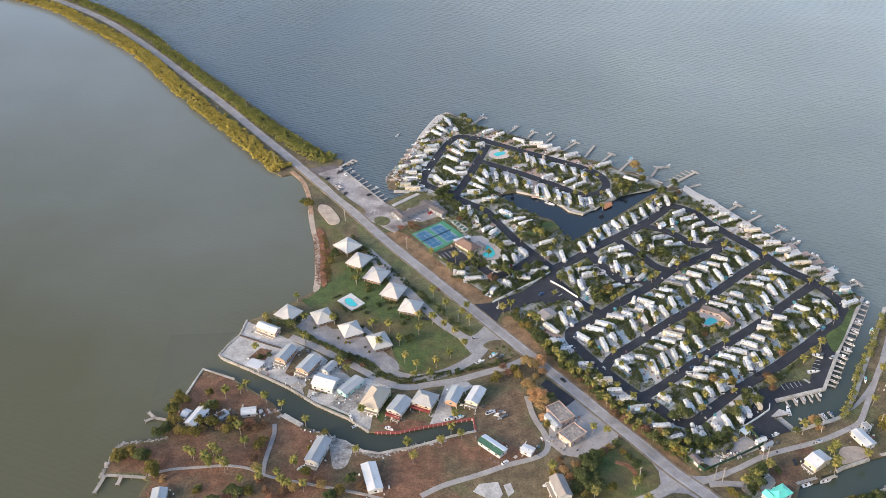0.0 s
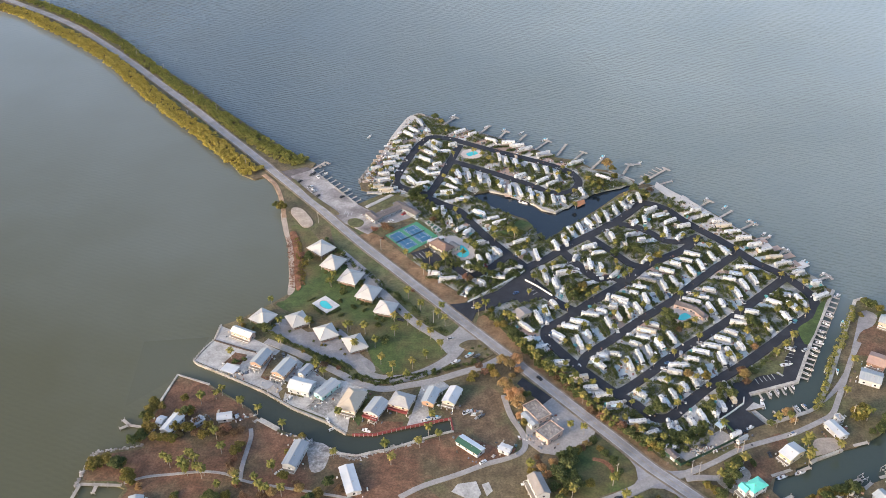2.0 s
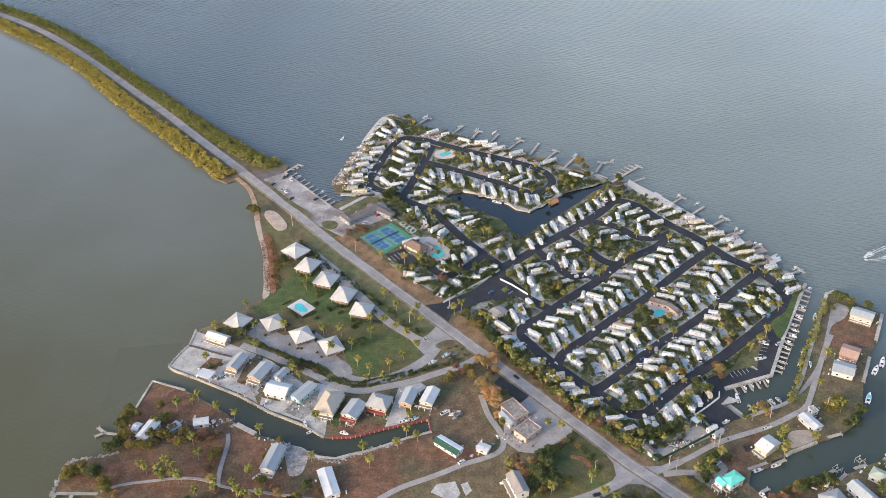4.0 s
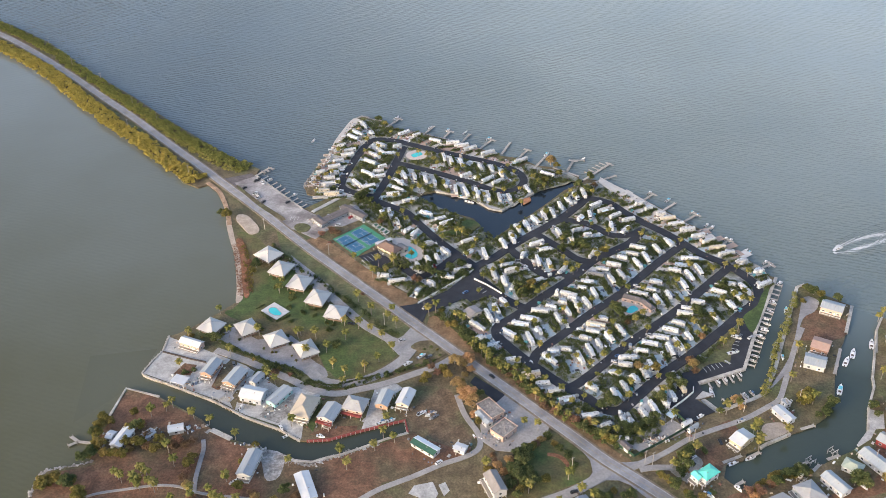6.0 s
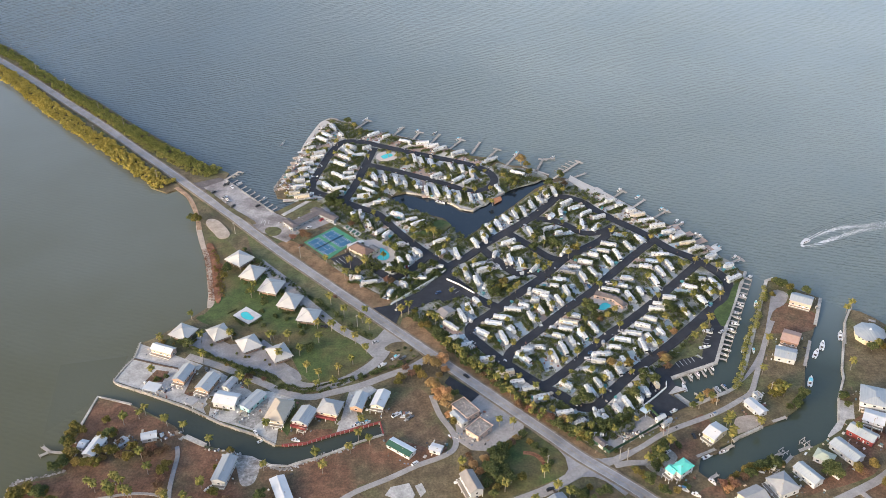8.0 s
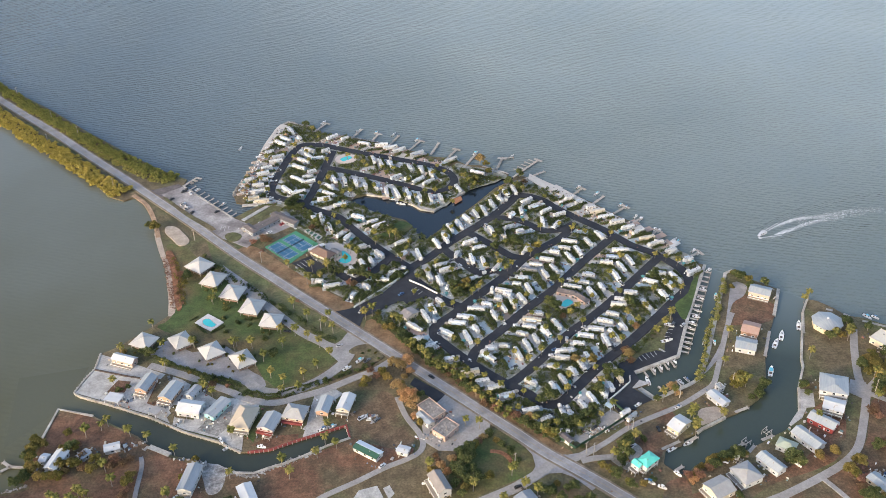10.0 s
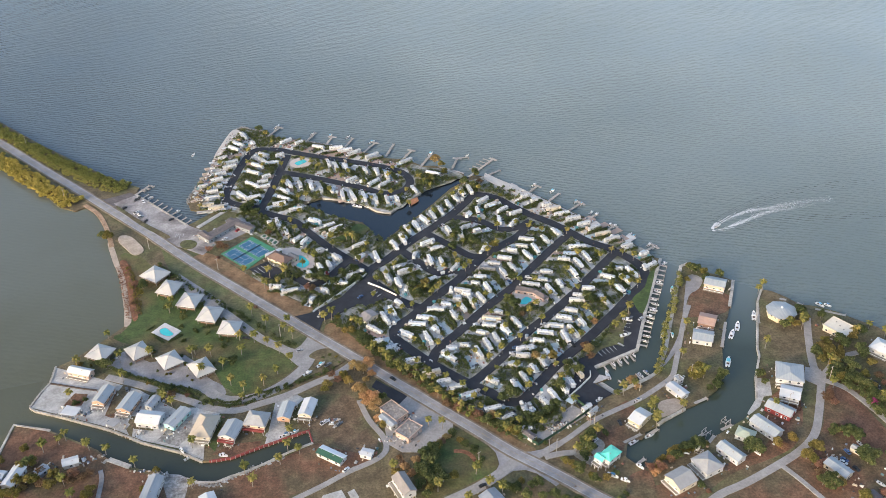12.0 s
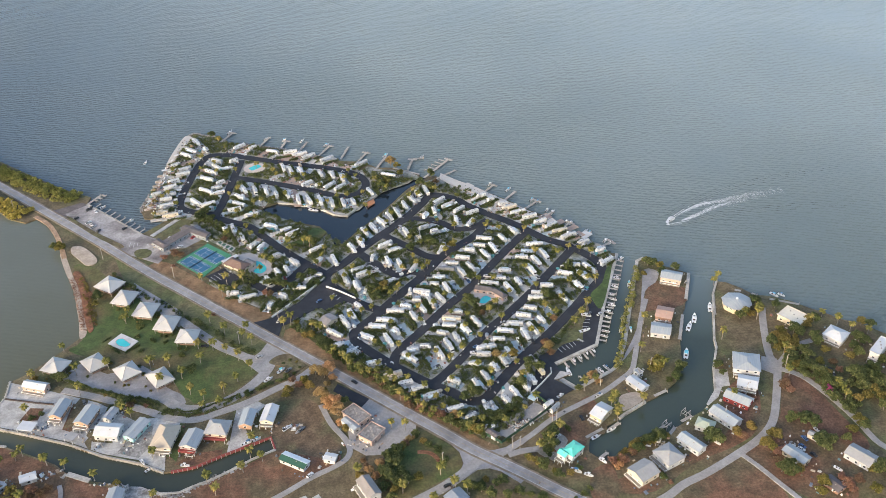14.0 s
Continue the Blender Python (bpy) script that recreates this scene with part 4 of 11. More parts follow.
for name, pts, wide in (("road_park_loop", park_loop_north, 6.5), ("road_park_link", park_link_north, 6.5), ("road_park_west", park_west_road, 6.5),
                        ("road_park_west_loop", park_west_loop, 6.5), ("road_park_mid_a", park_mid_a, 6.5), ("road_park_mid_b", park_mid_b, 6.5),
                        ("road_park_mid_c", park_mid_c, 6.5), ("road_park_row_b", park_row_b, 6.5), ("road_park_row_c", park_row_c, 6.5),
                        ("road_park_spine", park_spine, 7), ("road_park_outer", park_outer_east, 7)):
    road(name, pts, wide, asphalt_mat, "dark smooth asphalt lane of the trailer park")
slab("tennis_pad", court_pad, 0.32, -0.3, surface("court_green", (0.058, 0.235, 0.13), (0.08, 0.29, 0.165), 0.2, 4, 0.8, 0.05, 0.01), "green painted tennis court surface", 0, "court")


def shore_rocks(points, wide, count, seed, label):
    """Loose boulders heaped unevenly along a shore."""
    r, line = random.Random(seed), smoothed(points, 6)
    v, f = [], []
    for k in range(count):
        i = r.randrange(len(line) - 1)
        p, q = line[i], line[i + 1]
        d = (q - p).normalized()
        c = p.lerp(q, r.random()) + Vector((d.y, -d.x, 0)) * r.gauss(0, 0.4) * wide
        s, b = r.uniform(0.3, 0.95), len(v)
        for z, g in ((-1.2, 1.0), (r.uniform(0.05, 0.5) * s + 0.05, 0.72)):
            for n in range(5):
                a = n * 1.257 + r.uniform(-0.4, 0.4)
                v.append((c.x + s * g * math.cos(a) * r.uniform(0.8, 1.2), c.y + s * g * math.sin(a) * r.uniform(0.7, 1.1), z + r.uniform(-0.08, 0.08)))
        f += [tuple(b + 5 + n for n in range(5))] + [(b + n, b + (n + 1) % 5, b + 5 + (n + 1) % 5, b + 5 + n) for n in range(5)]
    me = bpy.data.meshes.new("shore_rocks")
    me.from_pydata(v, [], f)
    me.materials.append(rubble_mat)
    me.update()
    tagged(new("shore_rocks", me), label, "rocks", kind="stuff")


shore_rocks(rocks_point, 1.6, 260, 5, "pale loose rocks along the point")
shore_rocks(coast_park_west, 1.8, 700, 6, "pale loose rocks along the shore of the trailer park")
shore_rocks(bank_rubble, 2.0, 420, 7, "broken concrete rubble along the canal bank")

# ---- houses
ROOFS = {
    "villa": surface("villa_roof", (0.425, 0.416, 0.40), (0.53, 0.52, 0.50), 0.3, 3, 0.7, 0.15, 0.02, 0.06, stain=(0.5, 0.48, 0.44), stain_scale=0.2),
    "white": surface("white_metal_roof", (0.50, 0.515, 0.53), (0.62, 0.635, 0.65), 0.3, 4, 0.45, 0.1, 0.01, 0.04, stain=(0.62, 0.61, 0.58), stain_scale=0.2),
    "silver": surface("silver_metal_roof", (0.28, 0.312, 0.338), (0.385, 0.415, 0.437), 0.4, 4, 0.4, 0.1, 0.01, 0.08, stain=(0.40, 0.41, 0.41), stain_scale=0.2, streak=(3, 0.4, 1)),
    "tan": surface("tan_shingle_roof", (0.44, 0.37, 0.29), (0.546, 0.475, 0.387), 0.4, 4, 0.85, 0.2, 0.02, 0.05, stain=(0.45, 0.38, 0.30), stain_scale=0.2),
    "slate": surface("slate_roof", (0.24, 0.27, 0.31), (0.34, 0.37, 0.41), 0.4, 4, 0.7, 0.2, 0.02, 0.1),
    "shingle": surface("grey_shingle_roof", (0.27, 0.24, 0.225), (0.38, 0.345, 0.325), 0.4, 4, 0.9, 0.3, 0.03, 0.08, stain=(0.22, 0.20, 0.19)),
    "brown": surface("brown_shingle_roof", (0.115, 0.10, 0.097), (0.18, 0.155, 0.15), 0.4, 4, 0.9, 0.3, 0.03, 0.08),
    "terracotta": surface("clubhouse_roof", (0.150, 0.098, 0.080), (0.235, 0.160, 0.130), 0.6, 4, 0.9, 0.3, 0.03),
    "membrane": surface("weathered_flat_roof", (0.20, 0.18, 0.165), (0.40, 0.365, 0.335), 0.25, 2.5, 0.9, 0.3, 0.03, stain=(0.11, 0.095, 0.085), stain_scale=0.25, stain_amount=0.8, mottle=0.3),
    "aqua": surface("aqua_metal_roof", (0.10, 0.60, 0.47), (0.18, 0.72, 0.58), 0.4, 4, 0.4, 0.1, 0.01),
    "green_white": surface("white_trailer_roof", (0.66, 0.68, 0.68), (0.80, 0.82, 0.82), 0.4, 4, 0.5, 0.1, 0.01),
    "salmon": surface("salmon_shingle_roof", (0.40, 0.26, 0.20), (0.50, 0.34, 0.27), 0.4, 4, 0.9, 0.2, 0.02),
    "cream": surface("cream_membrane_roof", (0.66, 0.60, 0.49), (0.78, 0.72, 0.60), 0.4, 4, 0.7, 0.1, 0.01),
    "pale": surface("pale_shingle_roof", (0.30, 0.30, 0.30), (0.40, 0.40, 0.395), 0.4, 4, 0.8, 0.2, 0.02, 0.06),
    "pale_green": surface("pale_green_roof", (0.33, 0.375, 0.30), (0.42, 0.46, 0.38), 0.4, 4, 0.6, 0.1, 0.01),
    "blue": surface("pale_blue_roof", (0.40, 0.50, 0.56), (0.52, 0.61, 0.66), 0.4, 4, 0.6, 0.1, 0.01),
}
GREEN_ROOF = surface("dark_green_roof", (0.03, 0.09, 0.06), (0.05, 0.13, 0.085), 0.4, 4, 0.5, 0.1, 0.01)


def wall_paint(name, c):
    return surface(name, tuple(v * 0.9 for v in c), c, 0.5, 5, 0.85, 0.15, 0.01, 0.05, stain=tuple(v * 0.8 for v in c), stain_scale=0.3)


WALLS = {k: wall_paint(k + "_wall", c) for k, c in {
    "villa_wall": (0.50, 0.44, 0.37), "white": (0.56, 0.555, 0.54), "pink": (0.58, 0.42, 0.34), "orange": (0.46, 0.30, 0.20), "teal": (0.36, 0.60, 0.60),
    "cream": (0.60, 0.53, 0.41), "red": (0.28, 0.05, 0.042), "yellow": (0.60, 0.51, 0.35), "slate": (0.30, 0.32, 0.34), "brown_wall": (0.28, 0.17, 0.12), "open": (0.7, 0.7, 0.68)}.items()}
glass_mat = surface("window_glass", (0.02, 0.025, 0.03), (0.035, 0.04, 0.045), 1, 3, 0.08, 0)
frame_mat = surface("white_frame", (0.72, 0.72, 0.70), (0.80, 0.80, 0.78), 1, 5, 0.5, 0)
deck_mat = surface("grey_deck_boards", (0.28, 0.25, 0.22), (0.40, 0.36, 0.31), 0.6, 5, 0.9, 0.3, 0.02, stain=(0.2, 0.17, 0.14))
porch_shade_mat = surface("porch_shade_screen", (0.045, 0.04, 0.036), (0.085, 0.075, 0.066), 1.5, 6, 0.8, 0.1, 0.01, 0.2)
red_deck_mat = surface("red_painted_deck", (0.22, 0.045, 0.04), (0.32, 0.075, 0.065), 0.4, 5, 0.8, 0.2, 0.02)
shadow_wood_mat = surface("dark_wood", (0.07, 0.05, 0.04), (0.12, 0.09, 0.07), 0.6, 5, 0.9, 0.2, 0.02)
ROOF_WORDS = {"villa": "pale shingled", "white": "white metal", "silver": "silver metal", "tan": "tan shingle", "slate": "slate-grey", "shingle": "grey shingle", "brown": "brown shingle",
              "terracotta": "red-brown tile", "membrane": "weathered grey membrane", "aqua": "bright aqua metal", "green_white": "green and white metal", "salmon": "salmon shingle", "cream": "cream flat", "pale": "pale grey shingle",
              "pale_green": "pale green metal", "blue": "pale blue metal"}
WALL_WORDS = {"villa_wall": "beige", "brown_wall": "brown wooden", "open": "open posted"}


def plate(bm, corners, thick):
    """A roof plane of some thickness over three or four corners."""
    top = [bm.verts.new(c) for c in corners]
    low = [bm.verts.new((c[0], c[1], c[2] - thick)) for c in corners]
    bm.faces.new(top)
    bm.faces.new(list(reversed(low)))
    for i in range(len(top)):
        j = (i + 1) % len(top)
        bm.faces.new((top[j], top[i], low[i], low[j]))


def roof_mesh(kind, w, l, eave, rise, only=None):
    """Roof over a plan w by l; gable_x has its ridge along x, gable_y along y."""
    bm, a, c, h = bmesh.new(), w / 2, l / 2, eave + rise
    if kind == "flat":
        box(bm, -a, a, -c, c, eave, eave + 0.3, 0.06)
        return bm
    if kind == "gable_x":
        planes = [[(-a, -c, eave), (a, -c, eave), (a, 0, h), (-a, 0, h)], [(a, c, eave), (-a, c, eave), (-a, 0, h), (a, 0, h)]]
    elif kind == "gable_y":
        planes = [[(-a, c, eave), (-a, -c, eave), (0, -c, h), (0, c, h)], [(a, -c, eave), (a, c, eave), (0, c, h), (0, -c, h)]]
    else:
        along_x = w > l
        r = 0.0 if kind == "pyramid" else max(abs(w - l) / 2, 0.15 * max(w, l))
        p, q = ((-r, 0, h), (r, 0, h)) if along_x else ((0, -r, h), (0, r, h))
        sw, se, ne, nw = (-a, -c, eave), (a, -c, eave), (a, c, eave), (-a, c, eave)
        if kind == "pyramid":
            planes = [[sw, se, p], [se, ne, p], [ne, nw, p], [nw, sw, p]]
        elif along_x:
            planes = [[sw, se, q, p], [se, ne, q], [ne, nw, p, q], [nw, sw, p]]
        else:
            planes = [[sw, se, p], [se, ne, q, p], [ne, nw, q], [nw, sw, p, q]]
    for i, pl in enumerate(planes):
        if only is None or i in only:
            plate(bm, pl, 0.22)
    bmesh.ops.remove_doubles(bm, verts=bm.verts, dist=0.001)
    return bm


def wall_mesh(kind, a, c, base, eave, rise):
    """Walls under the roof with the gable ends closed."""
    bm = box(bmesh.new(), -a, a, -c, c, base, eave - 0.05)
    up = rise * 0.92
    if kind == "gable_x":
        for x in (-a, a):
            s = 0.2 if x < 0 else -0.2
            tri = [(x, -c, eave - 0.06), (x, c, eave - 0.06), (x, 0, eave + up - 0.25)]
            v = [bm.verts.new(p) for p in tri] + [bm.verts.new((p[0] + s, p[1], p[2])) for p in tri]
            for f in ((0, 1, 2), (3, 5, 4), (0, 3, 4, 1), (1, 4, 5, 2), (2, 5, 3, 0)):
                bm.faces.new([v[i] for i in f])
    if kind == "gable_y":
        for y in (-c, c):
            s = 0.2 if y < 0 else -0.2
            tri = [(-a, y, eave - 0.06), (a, y, eave - 0.06), (0, y, eave + up - 0.25)]
            v = [bm.verts.new(p) for p in tri] + [bm.verts.new((p[0], p[1] + s, p[2])) for p in tri]
            for f in ((0, 1, 2), (3, 5, 4), (0, 3, 4, 1), (1, 4, 5, 2), (2, 5, 3, 0)):
                bm.faces.new([v[i] for i in f])
    bmesh.ops.recalc_face_normals(bm, faces=bm.faces)
    return bm


WINDOW_PARTS = {}


def window(parent, x, y, z, turn, wide=1.3, tall=1.15):
    """A window on a wall: a frame with its pane."""
    key = (round(wide, 1), round(tall, 1))
    if key not in WINDOW_PARTS:
        bm = bmesh.new()
        for x0, x1, z0, z1 in ((-wide / 2 - 0.1, wide / 2 + 0.1, -0.1, 0), (-wide / 2 - 0.1, wide / 2 + 0.1, tall, tall + 0.1), (-wide / 2 - 0.1, -wide / 2, 0, tall), (wide / 2, wide / 2 + 0.1, 0, tall)):
            box(bm, x0, x1, -0.08, 0.02, z0, z1)
        n_frame = len(bm.faces)
        box(bm, -wide / 2, wide / 2, -0.04, 0.02, 0, tall)
        bm.faces.ensure_lookup_table()
        for f in bm.faces[n_frame:]:
            f.material_index = 1
        f = finish("window", bm, [frame_mat, glass_mat])
        WINDOW_PARTS[key] = f.data
        bpy.data.objects.remove(f)
    f = new("window", WINDOW_PARTS[key])
    f.parent = parent
    f.matrix_basis = pose(x, y, z, 0, 0, turn)


def windows_round(parent, a, c, z, every=4.4, wide=1.5, tall=1.25):
    for sx, length, turn in ((-1, a, 0), (1, a, 180)):
        n = max(1, int(2 * length / every))
        for i in range(n):
            window(parent, (-length + (i + 0.5) * 2 * length / n), sx * c, z, turn, wide, tall)
    for sx, turn in ((-1, -90), (1, 90)):
        n = max(1, int(2 * c / every))
        for i in range(n):
            window(parent, sx * a, (-c + (i + 0.5) * 2 * c / n), z, turn, wide, tall)


POST = {}


def post(parent, x, y, z0, z1, r=0.13, name="post", material=None):
    key = (round(z1 - z0, 2), r, name)
    if key not in POST:
        o = finish(name, box(bmesh.new(), -r, r, -r, r, 0, z1 - z0), material or frame_mat)
        POST[key] = o.data
        bpy.data.objects.remove(o)
    o = new(name, POST[key])
    o.parent = parent
    o.location = (x, y, z0)


def railing(parent, x0, x1, y0, y1, z, material):
    bm = ring(bmesh.new(), x0, x1, y0, y1, z + 0.62, z + 0.95, 0.09)
    part("railing", bm, material, parent)


def house(kind, x, y, heading, w, l, eave, rise, roof, wall, extra):
    root = group_root("house", x, y, heading)
    words = WALL_WORDS.get(wall, wall)
    shape = {"flat": "a flat", "pyramid": "a pyramid", "hip": "a hipped"}.get(kind, "a gabled")
    what = "open shelter" if wall == "open" else "stilt house" if eave > 4.5 else "low house" if w * l > 60 else "small shed"
    tagged(root, f"{words} {what} under {shape} {ROOF_WORDS[roof]} roof" + (", red deck" if extra == "red_deck" else " and deck" if extra in ("deck", "balcony") and roof != "villa" else ""),
           "shelter" if wall == "open" else "shed" if what == "small shed" else "house", "houses" if what != "small shed" else "sheds")
    if roof == "green_white":
        cover = part("roof", roof_mesh(kind, w, l, eave, rise, (1,)), ROOFS[roof], root)
        part("roof", roof_mesh(kind, w, l, eave, rise, (0,)), GREEN_ROOF, root, "dark green roof slope")
    else:
        cover = part("roof", roof_mesh(kind, w, l, eave, rise), ROOFS[roof], root)
    a, c = w / 2, l / 2
    if wall == "open":
        for sx in (-1, 1):
            for sy in (-1, 1):
                post(root, sx * (a - 0.3), sy * (c - 0.3), 0, eave + 0.02)
        return root
    if kind in ("gable_x", "gable_y") and min(w, l) > 6:
        bm = bmesh.new()
        if kind == "gable_x":
            box(bm, -a, a, -0.2, 0.2, eave + rise - 0.05, eave + rise + 0.06)
        else:
            box(bm, -0.2, 0.2, -c, c, eave + rise - 0.05, eave + rise + 0.06)
        part("ridge_cap", bm, ROOFS[roof], cover)
    if kind == "flat":
        part("parapet", ring(bmesh.new(), -a, a, -c, c, eave + 0.29, eave + 0.62, 0.3), WALLS[wall], cover)
        for k in range(3):
            bx, by = (-0.5 + 0.45 * k) * a, (0.3 - 0.3 * k) * c
            part("roof_unit", box(bmesh.new(), bx, bx + 0.9, by, by + 0.8, eave + 0.28, eave + 0.85, 0.08), deck_mat, cover)
    else:
        vent = bmesh.new()
        box(vent, -0.25, 0.25, -0.25, 0.25, eave + rise * 0.55, eave + rise * 0.55 + 0.55)
        vx, vy = (a * 0.25, -c * 0.3)
        bmesh.ops.translate(vent, verts=vent.verts, vec=(vx, vy, 0))
        part("roof_vent", vent, deck_mat, cover)
    if kind == "pyramid" and roof == "villa":
        # living floor raised on posts, with a porch all round under the wide eaves
        caps = bmesh.new()
        for sx in (-1, 1):
            for sy in (-1, 1):
                tube(caps, [(sx * a, sy * c, eave + 0.02), (0, 0, eave + rise + 0.03)], [0.14, 0.14], 5)
        part("hip_cap", caps, ROOFS["pale"], cover)
        part("ground_storey", box(bmesh.new(), -a + 2.4, a - 2.4, -c + 2.4, c - 2.4, 0, 2.0), WALLS["brown_wall"], root)
        part("floor", box(bmesh.new(), -a + 0.9, a - 0.9, -c + 0.9, c - 0.9, 2.2, 2.5), deck_mat, root)
        shell = part("wall", wall_mesh(kind, a - 2.6, c - 2.6, 2.5, eave + 0.6, rise), WALLS[wall], root)
        windows_round(shell, a - 2.6, c - 2.6, 3.2, 2.6, 1.6, 1.2)
        railing(root, -a + 0.9, a - 0.9, -c + 0.9, c - 0.9, 2.5, frame_mat)
        # dark screens added on three sides stand in for the shade under the eaves
        for n, (x0, x1, y0, y1) in enumerate(((-a + 1.2, a - 1.2, -c + 1.04, -c + 1.1), (a - 1.1, a - 1.04, -c + 1.2, c * 0.2), (-a + 1.04, -a + 1.1, -c + 1.2, c - 1.2))):
            part("porch_screen", box(bmesh.new(), x0, x1, y0, y1, 2.5, eave - 0.3), porch_shade_mat, root, "dark porch screen standing in for eave shade")
        for sx in (-1, 0, 1):
            for sy in (-1, 0, 1):
                if abs(sx) == 1 or abs(sy) == 1:
                    post(root, sx * (a - 1.1), sy * (c - 1.1), 0, eave - 0.1, 0.13, "stilt", deck_mat)
        st = bmesh.new()
        for k in range(12):
            box(st, -a - 1.9 + k * 0.24, -a - 1.6 + k * 0.24, c - 3.2, c - 2.0, 0, 0.2 + k * 0.19)
        part("stairs", st, deck_mat, root)
        return root
    inset = 0.5 if min(w, l) > 6 else 0.25
    front = 1.8 if extra in ("deck", "red_deck", "balcony", "porch") else 0
    yc = front / 2
    wa, wc = a - inset, c - inset - front / 2
    high = eave > 4.5
    m = wall_mesh(kind, wa, c - inset, 2.3 if high else 0, eave, rise)
    shell = part("wall", m, WALLS[wall], root)
    windows_round(shell, wa, c - inset, (3.0 if high else 1.0) if eave < 5.9 else 3.9)
    if eave > 5.9:
        windows_round(shell, wa, c - inset, 1.2)
    if high:
        part("ground_storey", box(bmesh.new(), -wa + 1.2, wa - 1.2, -c + inset + 1.6, c - inset - 0.6, 0, 2.3), WALLS["brown_wall" if wall in ("orange", "pink", "red") else "cream"], root)
        for sx in (-1, 1):
            for sy in (-1, 1):
                post(root, sx * (wa - 0.3), sy * (c - inset - 0.3), 0, 2.32)
    else:
        door = box(bmesh.new(), -0.45, 0.45, -c + inset - 0.06, -c + inset + 0.04, 0.05, 2.1)
        bmesh.ops.translate(door, verts=door.verts, vec=(wa * 0.35, 0, 0))
        part("door", door, frame_mat, shell)
    if front:
        dm = red_deck_mat if extra == "red_deck" else deck_mat
        z = 2.3 if high else 0.3
        floor = part("deck", box(bmesh.new(), -wa, wa, -c + inset - 2.6, -c + inset - 0.03, z - 0.25, z), dm, root, "red painted deck" if extra == "red_deck" else "")
        railing(floor, -wa, wa, -c + inset - 2.6, -c + inset - 0.03, z, red_deck_mat if extra == "red_deck" else frame_mat)
        for sx in (-1, 0, 1):
            post(root, sx * (wa - 0.2), -c + inset - 2.4, 0, z)
    return root


